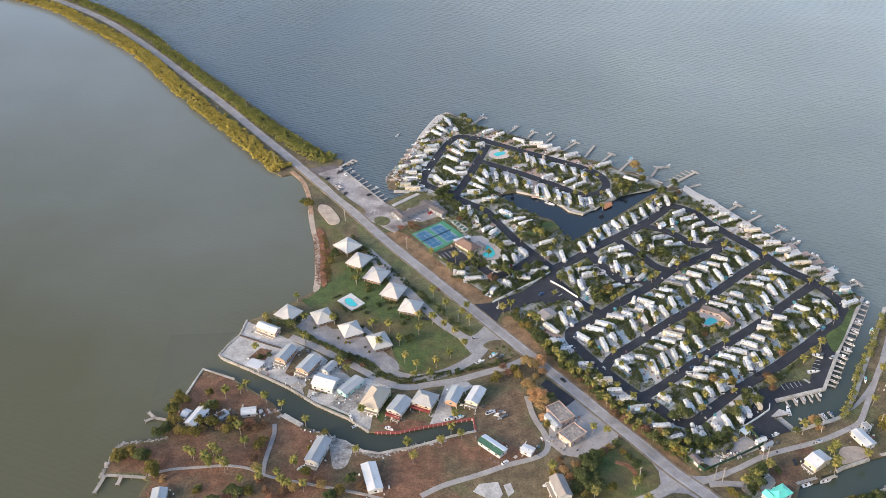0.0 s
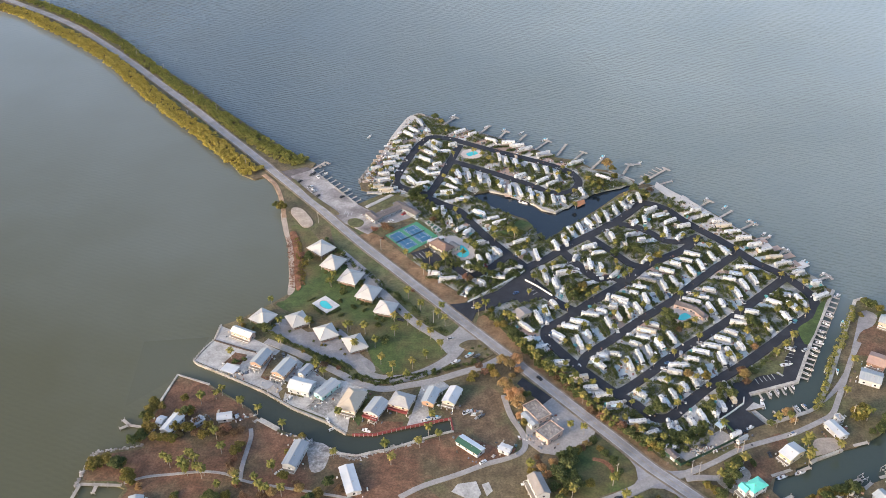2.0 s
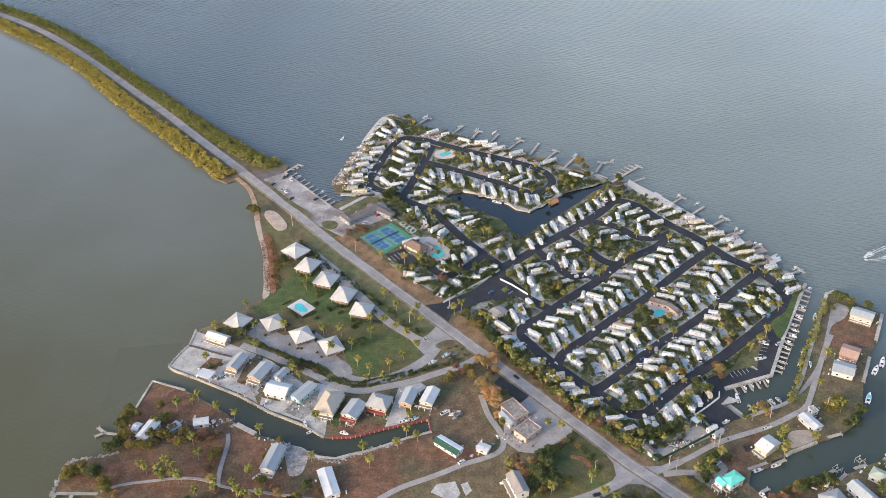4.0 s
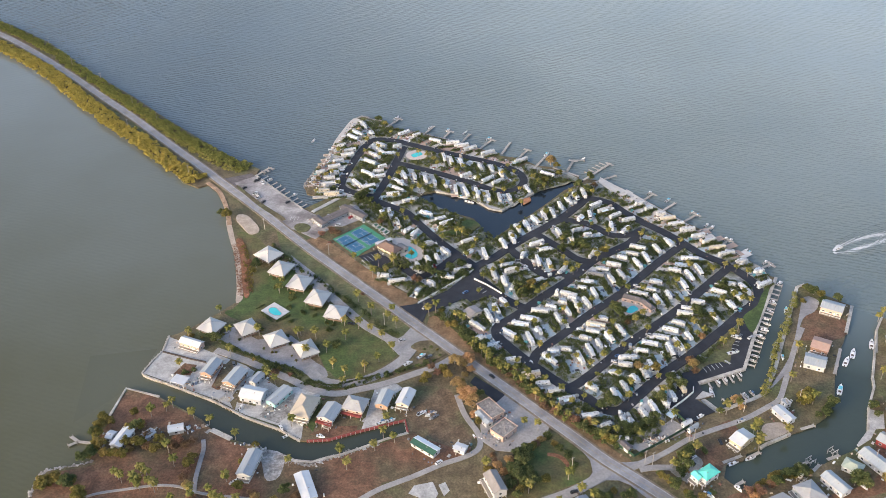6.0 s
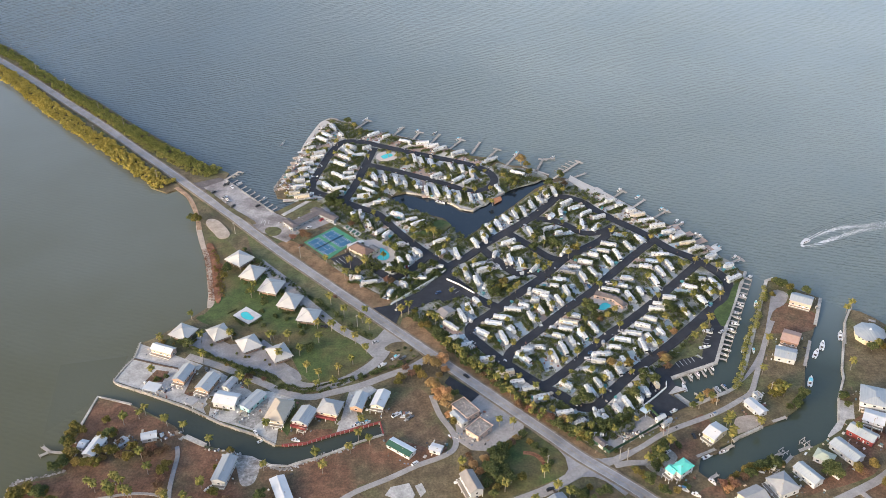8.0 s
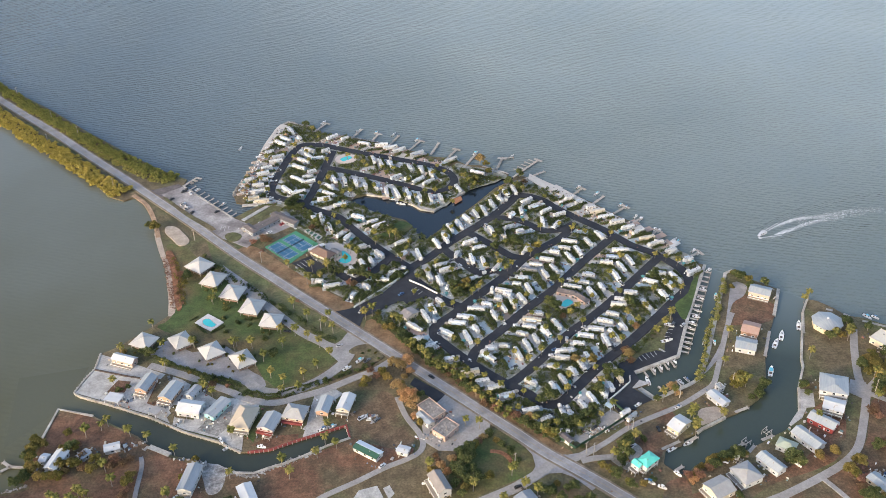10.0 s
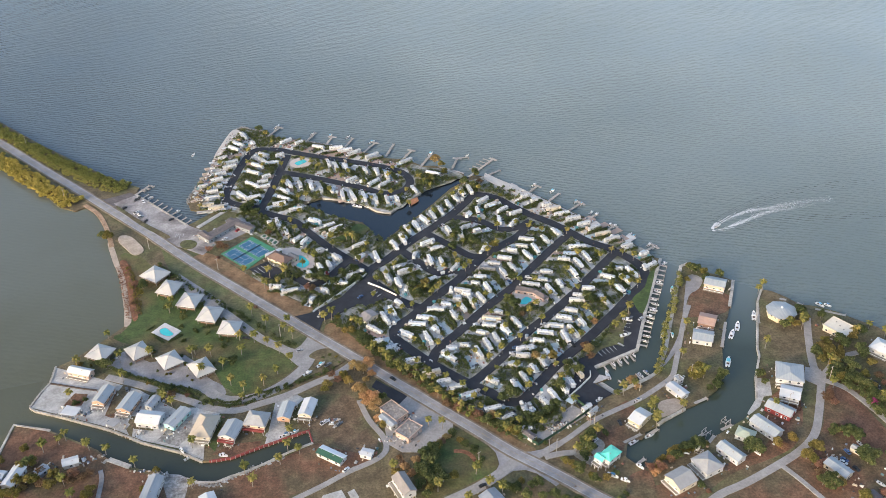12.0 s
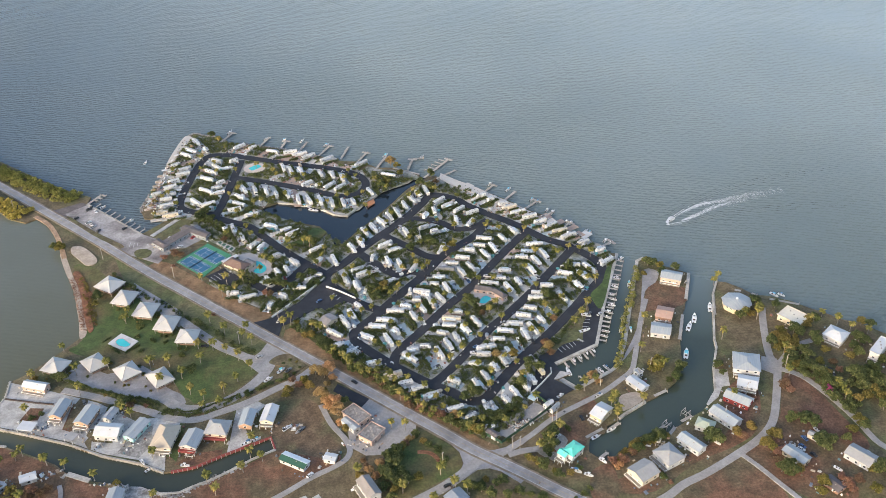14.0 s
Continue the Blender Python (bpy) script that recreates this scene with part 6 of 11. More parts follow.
RV_ROWS = (
    ("trailers on the west shore", [
    (-101.6, 759.8, 16, 12.5, ''), (-111, 739.2, 18, 11.4, ''), (-108.4, 777.7, 27, 8.6, ''), (-108.2, 749, 23, 9.2, ''),
    (-100.1, 767.9, 19, 11.2, ''), (-113.2, 720.1, 9, 9.4, ''), (-110.7, 710.3, 8, 13.5, ''), (-115.2, 699.5, 3, 10.2, 'c'),
    (-108.2, 694.2, 6, 12, 'c'), (-95.7, 800.2, -43, 13.5, ''), (-99.7, 792.7, -39, 12.7, ''), (-91.8, 816.2, -66, 13.5, ''),
    (-82.8, 799.6, -65, 8.6, 'v'), (-121.7, 730.5, 21, 7.4, ''), (-109.5, 728.5, 13, 7.3, ''),
]),
    ("trailers in the north block", [
    (-73, 777.1, -37, 11.1, ''), (-73, 766.7, -56, 12.8, ''), (-77.4, 758.8, -42, 13.5, ''), (-80.8, 746.8, -32, 12, ''), (-64.5, 762.2, 9, 9.9, ''),
    (-58.9, 775.5, 28, 8.4, ''), (-69.3, 739.4, 27, 8, ''), (-81.3, 726.9, -39, 13.5, ''), (-72.5, 730.9, 9, 9.6, ''), (-71.9, 722.2, 16, 11.8, ''),
    (-88.8, 710.4, -53, 13.1, ''), (-79.1, 705.3, 20, 12.1, ''), (-78.2, 698, 17, 8.1, ''),
]),
    ("trailers on the north shore", [
    (-53.6, 800.5, 36, 12.3, ''), (-42, 796.1, 28, 8.5, ''), (-9.3, 780.7, 8, 11.7, ''), (-1.8, 775, 15, 13.5, ''), (5.7, 769.5, 27, 12.9, ''),
    (21.4, 761.6, 26, 12.8, ''), (49.7, 747.2, 30, 13.5, ''), (-25.2, 784.5, -25, 11.1, ''), (70.6, 722.9, -29, 13, ''),
    (52.2, 699.5, -75, 11.4, ''),
]),
    ("trailers round the north pool", [
    (-10.3, 746.8, -78, 12.3, ''), (-2.3, 744.5, -74, 10.4, ''), (-16.7, 753.6, -82, 11.3, ''), (14.1, 736.9, -75, 10.2, ''),
    (23.6, 731.6, -78, 12, ''), (31.6, 724.1, -79, 10.8, ''), (2, 723.4, 34, 11, ''), (11.7, 719.6, 31, 6.8, ''), (20.1, 715.5, 40, 13.5, ''),
    (28.9, 711.5, 36, 12, ''), (-6.4, 698.8, -83, 13.5, ''), (2, 695.7, -76, 13.5, ''), (10.9, 693.5, -82, 13.5, ''), (20, 688.7, -83, 13.5, ''),
    (28.9, 685.3, -84, 12.5, ''), (37.1, 685.4, -77, 9.9, ''), (-31.9, 715.9, -78, 9.7, ''), (-23.9, 710.4, -80, 8.5, ''),
    (-15.2, 707.8, -78, 9.5, ''), (-50, 722.3, -72, 13.5, ''), (-41, 719.1, -79, 11.6, ''),
]),
    ("trailers in the west block", [
    (-44.3, 682, 15, 11.3, ''), (-29.8, 662.7, -35, 12.3, ''), (-18.1, 655.1, 23, 9.6, ''), (-13.4, 648.8, 29, 12.6, ''), (-58, 692.7, 12, 10.7, ''),
    (-54.4, 701.1, -39, 12.3, ''), (-53.7, 712.1, -47, 10.8, ''), (-52, 649.5, -73, 10.4, ''),
    (-58.2, 662.1, -75, 10.6, ''), (-43.5, 638.7, 48, 8.1, ''), (-37.6, 633.3, 62, 11.3, ''), (-26.6, 621.2, 21, 6.5, ''),
    (-13.8, 609, -59, 10.7, ''), (-19.8, 600.3, -74, 9.3, ''), (-26, 596.5, -71, 13.3, ''), (-33.5, 588.9, -73, 11.3, ''),
    (3.8, 623.5, 28, 12.3, ''), (4, 608.3, 46, 8.1, ''), (15.5, 606, -77, 13, ''), (-64.5, 663.2, -63, 7.7, ''),
]),
    ("trailers by the gate", [
    (-23.2, 569.4, -44, 6.5, ''), (-11.6, 576.1, -15, 9.7, ''), (-32.7, 559.6, 68, 7.1, ''), (-4, 585.4, 17, 8.6, ''), (-57.5, 579.2, -8, 6.7, ''),
    (-48.5, 572.3, 12, 11.9, ''), (0.1, 590.5, -22, 10.6, ''),
]),
    ("trailers along the basin", [
    (30, 618.4, -73, 13.5, ''), (36.8, 626.2, -74, 13.1, ''), (41.4, 639.8, -70, 11.3, ''), (49.1, 644, -75, 13.5, ''), (56.2, 651.3, -64, 12.2, ''),
    (70, 662.5, -76, 13.5, ''), (77.3, 672, -78, 10.6, ''), (84.2, 680.4, -67, 11.6, ''), (90.9, 687.2, -68, 9.8, ''), (97.8, 691.8, -81, 13.5, ''),
    (63.2, 656.5, -76, 13.5, ''),
]),
    ("trailers in the middle block", [
    (105.4, 673.9, 37, 12.4, ''), (111.1, 665.5, 27, 10.7, ''), (99.1, 658.4, -86, 10, ''), (119.2, 657.6, 34, 11.2, ''),
    (114, 642.2, -91, 11.3, ''), (123.9, 636.2, 55, 11.4, ''), (128.8, 651.5, 23, 11.3, ''), (72.8, 633.8, -73, 9.2, ''), (87.5, 637.6, 19, 8.7, ''),
    (81.4, 628, -82, 8.8, ''), (94.8, 631, 16, 6.5, ''), (96.9, 607.1, 63, 9.8, ''), (91.3, 654.5, 60, 7.5, ''),
]),
    ("trailers behind the gate", [
    (55, 620, 27, 12.5, ''), (60.8, 610.7, 16, 9.5, ''), (54.4, 596.1, -82, 11.8, ''), (62.4, 592.2, -80, 10.2, ''), (71.3, 584, 54, 10.3, ''),
    (44.2, 603.9, 65, 8.1, ''), (29.6, 590.9, 21, 6.5, ''), (34, 584.7, 24, 9.6, ''), (28.6, 571, -76, 11.4, ''), (21.5, 579.2, -75, 12.4, ''),
    (34.8, 564.6, 69, 10.1, ''), (51.5, 571.1, 23, 11.3, ''), (27.5, 547.3, -59, 8.4, ''),
]),
    ("trailers in the first row", [
    (129.8, 613, -20, 12.7, ''), (116.5, 600.5, -23, 8.6, ''), (109.2, 590.9, -21, 11.3, ''), (94.9, 579, -16, 11.9, 'd'),
    (88.2, 570.1, -11, 9.3, ''), (83.2, 562.9, -14, 6.5, ''), (73.2, 555.2, -21, 12.3, ''), (68, 546.5, -18, 7.2, ''), (60, 541, -24, 8.2, ''),
    (51.9, 536.2, -11, 11.7, ''), (44.1, 527.8, -16, 12.9, ''), (37.8, 522.1, -13, 12.3, ''), (30.3, 512.1, -39, 9.8, ''),
    (100.3, 584.8, -16, 9.1, ''), (124.7, 604.2, -16, 9.3, ''), (75.7, 551.2, -27, 6.5, ''),
]),
    ("trailers in the first row", [
    (134.2, 598.7, -77, 12.9, ''), (126.5, 591.7, -70, 11.7, ''), (113, 578.4, -70, 12, ''), (105.4, 572, -74, 10.8, ''),
    (91.2, 556.6, -76, 11.1, ''), (84.8, 545.6, -68, 11.3, ''), (77.7, 542, -75, 10.7, ''), (70.7, 536.2, -71, 10.2, ''),
    (63.7, 527.7, -73, 11.1, ''), (43.4, 506.4, -73, 13.5, ''), (49.9, 514.8, -72, 8.3, ''), (143.9, 611, -71, 10.6, ''),
    (153.8, 619.8, -70, 10.9, ''),
]),
    ("trailers along the highway hedge", [
    (16.6, 531.5, -70, 13.4, ''), (22.1, 539.5, -71, 10.9, ''), (8.8, 520, -46, 13.5, ''), (10.4, 507.4, 15, 7.9, ''), (15.9, 499.1, 16, 11.2, ''),
    (28.9, 485.1, 12, 9.4, ''), (42, 471.9, 11, 11.8, 'c'), (49, 462.9, 11, 9.9, ''), (56.4, 456.5, 9, 10.8, ''), (62.8, 448.9, 16, 11.6, ''),
    (75, 434.1, 11, 11.3, ''), (83.3, 426, 25, 8.4, ''), (91.6, 415, 4, 8, ''),
]),
    ("trailers in the second row", [
    (122.4, 555.5, -20, 12.8, ''), (130.8, 560.5, -17, 10.2, ''), (152, 582.9, -14, 10.1, ''), (158.2, 589.8, -15, 10.1, 'b'),
    (166.1, 598.2, -5, 13.5, ''), (88.6, 521, -17, 13.4, 'c'), (85.2, 513.5, -19, 10, ''), (79.2, 507.5, -22, 7, ''), (55, 486, -52, 12.9, ''),
    (57.9, 494, -6, 7.3, ''), (66.2, 496, -6, 6.5, ''), (136.1, 569.2, -18, 10.1, ''), (93.4, 527.6, -21, 7.8, ''),
]),
    ("trailers in the second row", [
    (169.5, 583.4, -76, 13.5, ''), (161.7, 576.2, -73, 12.6, ''), (155.4, 566.1, -74, 12.2, ''), (142.6, 554.1, -79, 9.5, ''),
    (134.4, 548.5, -73, 11.1, ''), (104.2, 514.5, -71, 11.5, ''), (95.9, 507.6, -69, 10.3, ''), (81.6, 493.6, -75, 13, ''),
    (88.2, 501.1, -76, 10.2, ''), (74.6, 486.8, -77, 12.1, ''),
]),
    ("trailers in the third row", [
    (186.2, 566.4, -14, 10.6, ''), (178.3, 557.8, -28, 10.9, ''), (150.1, 532.9, -12, 11.4, ''), (143.8, 522.8, -25, 9.6, ''),
    (137.6, 515.7, -22, 10.7, ''), (129.8, 507.4, -12, 10.3, ''), (121.6, 501.1, -17, 11.1, ''), (102.2, 487.5, 4, 6.5, ''),
    (108.9, 487.6, 8, 6.5, ''), (102.2, 480.6, -14, 10, ''), (94.9, 472.4, -14, 7.9, ''), (78.8, 459.4, -41, 9.7, ''), (154.5, 537.5, -14, 12.2, ''),
    (115.2, 493.9, -14, 8.1, ''), (161.3, 545.2, -14, 9.6, ''),
]),
    ("trailers in the third row", [
    (197.2, 560.9, -68, 11.9, ''), (189.6, 552.5, -66, 10.3, ''), (183.9, 541, -72, 9.6, ''), (168.6, 530.4, -72, 12.6, ''),
    (148.3, 508.8, -72, 7.6, ''), (140.2, 500.6, -73, 13, ''), (133.7, 494.5, -81, 13.4, ''), (113.1, 472.9, -75, 12.9, ''),
    (106.7, 467.4, -68, 8.1, ''), (99.2, 458.5, -73, 10.5, ''), (92.7, 452.3, -70, 11, ''), (118.6, 479, -76, 9.1, ''),
]),
    ("trailers by the boat ramp", [
    (134.4, 460.9, -79, 13.5, 'c'), (121.8, 446.1, -78, 9.8, ''), (114.4, 439.9, -72, 13.1, ''), (107.9, 433.9, -70, 12.5, ''),
    (127.5, 450.7, -79, 8.4, ''), (98.9, 428.6, -75, 6.5, ''), (94, 429.8, -80, 6.5, ''),
]),
    ("trailers on the east shore", [
    (147.7, 668.3, 24, 7.9, ''), (155.5, 659.9, 15, 8.7, ''), (158.8, 652.7, 13, 12.8, 'c'), (164.5, 645.1, 12, 13.5, ''),
    (171.7, 636.8, 13, 11.8, ''), (178, 628.6, 16, 10.4, ''), (184.6, 621, 28, 11, ''), (189.2, 612, 12, 12.3, 'c'), (194.2, 604.2, 18, 12.8, ''),
    (212.3, 565.8, 33, 13.5, ''), (140.8, 675.9, 18, 7.6, ''), (202.6, 593.6, 16, 9.7, ''), (212.3, 581.8, 18, 8.1, ''),
]),
)
for group, rows in RV_ROWS:
    for x, y, heading, length, tone in rows:
        s = rng.choice((-1, 1)) * rng.uniform(0.9, 1.6)
        h = radians(heading)
        e0, e1 = lot_span(x, y, heading, length)
        mid = (e0 + e1) / 2
        lot(x - math.sin(h) * s + math.cos(h) * mid, y + math.cos(h) * s + math.sin(h) * mid, heading, e1 - e0, rng.uniform(5.6, 6.8))
        place_trailer(x, y, heading, length, tone, group)
for x, y, heading, length, tone in [
    (56.1, 517.4, -68, 13.5, ''), (68.9, 480.5, -75, 13.1, ''), (122.2, 582.2, -75, 13.5, ''), (96.8, 560.1, -69, 12.4, ''),
    (154.9, 519, -80, 13.5, ''), (125.9, 485.1, -79, 13.5, ''), (118.1, 473.4, -76, 12.9, ''), (151.3, 555.5, -74, 10.4, ''),
    (173.6, 554.3, -13, 13.5, ''), (140.9, 627.5, -23, 13.2, ''), (20.4, 502.6, -67, 12.9, ''), (38.9, 485, -48, 13.5, ''),
]:
    lot(x, y, heading, length, 6.5, 1)
for x, y, heading, length, tone in [
    (-98.8, 781.5, 11, 13.5, 'p'), (-112.5, 773, 20, 9.1, 'w'), (-113.4, 765.5, 11, 9.8, 'd'), (-115.2, 757.7, 9, 10.6, 'c'),
    (-117.4, 749.6, 14, 10.6, 'd'), (-117.7, 740, 14, 10.6, 'p'), (-121.1, 730.5, 10, 9.3, 'w'), (-121.8, 721.8, 14, 10.4, 'd'),
    (-122.5, 713.6, 11, 11.1, 'c'), (-94.8, 794.2, 21, 11, 'w'), (-88.6, 805.8, 20, 9.6, 'c'), (-103.2, 738.2, 14, 10.6, 'c'),
    (-107.4, 756.2, 16, 9.8, 'w'), (-98.2, 725.8, 10, 9.4, 'c'), (-106.7, 713, 10, 9.2, 'w'), (-33.2, 783.8, 42, 13.5, 'p'),
    (-22.6, 777.2, 46, 13.1, 'w'), (-47.7, 792, 46, 13.5, 'c'), (-1.1, 766.2, 35, 13.5, 'p'), (7.3, 760, 41, 13.5, 'w'), (22.9, 751, 33, 13.5, 'p'),
    (34.8, 744.5, 39, 13.5, 'p'), (-22.4, 741.2, 12, 13.5, 'c'), (5.3, 745.2, 61, 10.6, 'c'), (-10.6, 732.5, 41, 12.9, 'p'),
    (-3.6, 726.9, 25, 10.7, 'p'), (20.4, 717.8, 26, 11.9, 'p'), (34, 716.1, 29, 11.2, 'p'), (45.8, 730.4, 48, 11.8, 'w'),
    (-62.3, 793.9, 50, 13.5, 'w'), (-45.2, 724.9, 28, 8.1, 'c'), (-35.7, 726, 22, 7.7, 'p'), (-36.9, 700.9, -31, 10.9, 'w'),
    (131.3, 693.1, 39, 13.5, 'w'), (136.2, 684, 34, 13, 'w'), (142.4, 677.1, 31, 12.3, 'c'), (147.5, 669.7, 33, 12.9, 'w'),
    (153.4, 662.5, 33, 12.8, 'w'), (159.1, 654.2, 30, 12.1, 'p'), (164.8, 646.9, 32, 12.7, 'w'), (170.4, 639.7, 30, 12, 'c'),
    (183.1, 635.5, 26, 11.4, 'p'), (191.8, 625.8, 25, 11.4, 'd'), (200.1, 616.4, 28, 10.6, 'd'), (207.5, 605.3, 35, 10, 'c'),
    (185.7, 628, 22, 10.8, 'w'), (201.7, 605.8, 27, 10.5, 'p'),
]:
    lot(x, y, heading, length, 5.5 if tone == "d" else 7.5, {"c": 0, "p": 2, "w": 3, "d": 2}[tone])


car_paints = {k: gloss_paint("car_" + k, tuple(v * 0.85 for v in c), c, 0.1) for k, c in {
    "white": (0.75, 0.75, 0.75), "silver": (0.45, 0.46, 0.48), "black": (0.025, 0.026, 0.03), "red": (0.42, 0.03, 0.03), "blue": (0.06, 0.13, 0.28), "grey": (0.16, 0.17, 0.18)}.items()}


def car(tone, pickup):
    """A car or pickup along x."""
    root = new("pickup_truck" if pickup else "car")
    bm = box(bmesh.new(), -2.3, 2.3, -0.9, 0.9, 0.35, 1.0, 0.14)
    if pickup:
        bm.free()
        bm = box(bmesh.new(), -2.7, 2.6, -0.95, 0.95, 0.45, 1.15, 0.1)
        part("cargo_bed", box(bmesh.new(), -2.55, -0.75, -0.8, 0.8, 1.12, 1.18), tyre_mat, root)
    part("body", bm, car_paints[tone], root)
    x0, x1 = (-0.6, 1.2) if pickup else (-1.7, 0.9)
    cab = box(bmesh.new(), x0, x1, -0.8, 0.8, 1.0, 1.55)
    for v in cab.verts:
        if v.co.z > 1.3:
            v.co = Vector((v.co.x * 0.72 + (x0 + x1) / 2 * 0.28, v.co.y * 0.86, v.co.z))
    part("cabin_glass", cab, glass_mat, root)
    cx, hw = (x0 + x1) / 2, (x1 - x0) / 2
    part("roof", box(bmesh.new(), cx - hw * 0.68, cx + hw * 0.68, -0.68, 0.68, 1.53, 1.62, 0.04), car_paints[tone], root)
    for s in (-1, 1):
        for px in (-1.45, 1.45):
            wheel(root, px, s * 0.8, 0.34, 0.24)
    return root


CARS = {}


def place_car(x, y, heading, tone, pickup=False, where="on the pale asphalt", z=0.25):
    m = pose(x, y, z, 0, 0, heading)
    if (tone, pickup) not in CARS:
        ob = CARS[tone, pickup] = car(tone, pickup)
        ob.matrix_basis = m
    else:
        ob = copy_thing(CARS[tone, pickup], m)
    tagged(ob, f"{tone} {'pickup truck' if pickup else 'car'} parked {where}" if where != "driving" else f"{tone} {'pickup truck' if pickup else 'car'} on the highway", "pickup" if pickup else "car", "cars")


for x, y, heading, tone, pickup in [
    (-23.4, 489.8, 40, 'grey', 1), (-26.8, 437.1, 35, 'white', 1), (-18.4, 434.4, 46, 'grey', 0), (-41.5, 506.6, 25, 'silver', 0),
    (17.2, 470.6, -48, 'black', 0), (-27.5, 542.2, 52, 'silver', 0), (1, 559.5, 38, 'blue', 0),
    (-163.1, 683.4, 62, 'black', 0), (-167.5, 690.2, 40, 'silver', 1), (-172, 697.3, 50, 'white', 1), (-172.8, 720, -105, 'black', 0), (-175.2, 717.6, -105, 'black', 0), (-168.6, 713.6, -60, 'white', 0), (-182.6, 706, 49, 'black', 0),
    (-89.3, 659.4, 48, 'red', 0), (-92.6, 667, 28, 'black', 0), (-106.5, 661.7, 127, 'white', 0), (-102.9, 661.6, 134, 'white', 0),
    (-98.5, 648.3, 37, 'white', 0), (-76.9, 524.5, -13, 'black', 1), (-149.2, 483.5, 111, 'grey', 0), (129.9, 400.8, 34, 'white', 1),
    (148.3, 412.9, -82, 'black', 0), (-25.7, 438.3, 23, 'white', 0), (-15.2, 397.5, 43, 'white', 0), (-143, 682.7, 45, 'black', 0),
    (-160.3, 517.6, 94, 'silver', 0), (137, 430.6, 19, 'black', 0), (20.2, 415.2, 44, 'silver', 0), (19.9, 440.4, -65, 'grey', 0),
    (188.6, 507.9, 40, 'silver', 0), (111, 417.2, 42, 'black', 0), (182.2, 509.3, 57, 'grey', 0), (266.5, 366.9, -56, 'blue', 0),
    (269.8, 359.5, -65, 'black', 0), (270.7, 372.5, 107, 'blue', 0), (124.7, 402.2, 30, 'white', 1), (314.5, 425.1, -63, 'black', 0),
    (59.9, 375.4, 21, 'black', 0), (128.4, 396.8, -40, 'black', 1), (264.9, 364.9, -52, 'white', 0),
]:
    place_car(x, y, heading, tone, pickup == 1, z=0.27)
for i, (x, y, heading, long, wide) in enumerate(LOTS[:235]):
    if rng.random() < 0.3:
        h, e = radians(heading), rng.choice((-1, 1)) * (long / 2 - 2.6)
        if lane_gap(x + math.cos(h) * e, y + math.sin(h) * e) > 11:
            continue
        place_car(x + math.cos(h) * e - math.sin(h) * 1.4, y + math.sin(h) * e + math.cos(h) * 1.4, heading + rng.choice((0, 180)) + rng.uniform(-4, 4),
                  rng.choice(("white", "silver", "black", "red", "blue", "grey", "white")), rng.random() < 0.4, "on the lot of a trailer", 0.14)


# ---- small things on the lots
shed_mats = [gloss_paint("shed_" + k, tuple(v * 0.85 for v in c), c, 0.15) for k, c in (("white", (0.68, 0.68, 0.66)), ("tan", (0.48, 0.40, 0.30)), ("grey", (0.34, 0.36, 0.38)), ("teal", (0.10, 0.32, 0.32)))]
SMALL = {}


def small_thing(kind, tone):
    """A garden shed, patio table with chairs, or golf cart as one low mesh."""
    bm = bmesh.new()
    if kind == "shed":
        box(bm, -1.3, 1.3, -1.0, 1.0, 0, 2.0)
        plate(bm, [(-1.45, -1.15, 1.98), (1.45, -1.15, 1.98), (1.45, 0, 2.55), (-1.45, 0, 2.55)], 0.08)
        plate(bm, [(1.45, 1.15, 1.98), (-1.45, 1.15, 1.98), (-1.45, 0, 2.55), (1.45, 0, 2.55)], 0.08)
    elif kind == "golf_cart":
        box(bm, -1.2, 1.2, -0.6, 0.6, 0.25, 0.8, 0.1)
        box(bm, -0.9, 0.6, -0.62, 0.62, 1.8, 1.9, 0.03)
        for sx in (-0.85, 0.55):
            for sy in (-0.55, 0.55):
                box(bm, sx - 0.04, sx + 0.04, sy - 0.04, sy + 0.04, 0.7, 1.82)
    else:
        tube(bm, [(0, 0, 0), (0, 0, 2.2)], [0.05, 0.05], 5)
        tube(bm, [(0, 0, 0.68), (0, 0, 0.75)], [0.7, 0.7], 10)
        tube(bm, [(0, 0, 2.0), (0, 0, 2.5)], [1.5, 0.08], 8)
        for k in range(4):
            q = k * math.pi / 2 + 0.5
            box(bm, 1.05 * math.cos(q) - 0.25, 1.05 * math.cos(q) + 0.25, 1.05 * math.sin(q) - 0.25, 1.05 * math.sin(q) + 0.25, 0, 0.46)
    o = finish(kind, bm, shed_mats[tone])
    SMALL[kind, tone] = o.data
    bpy.data.objects.remove(o)


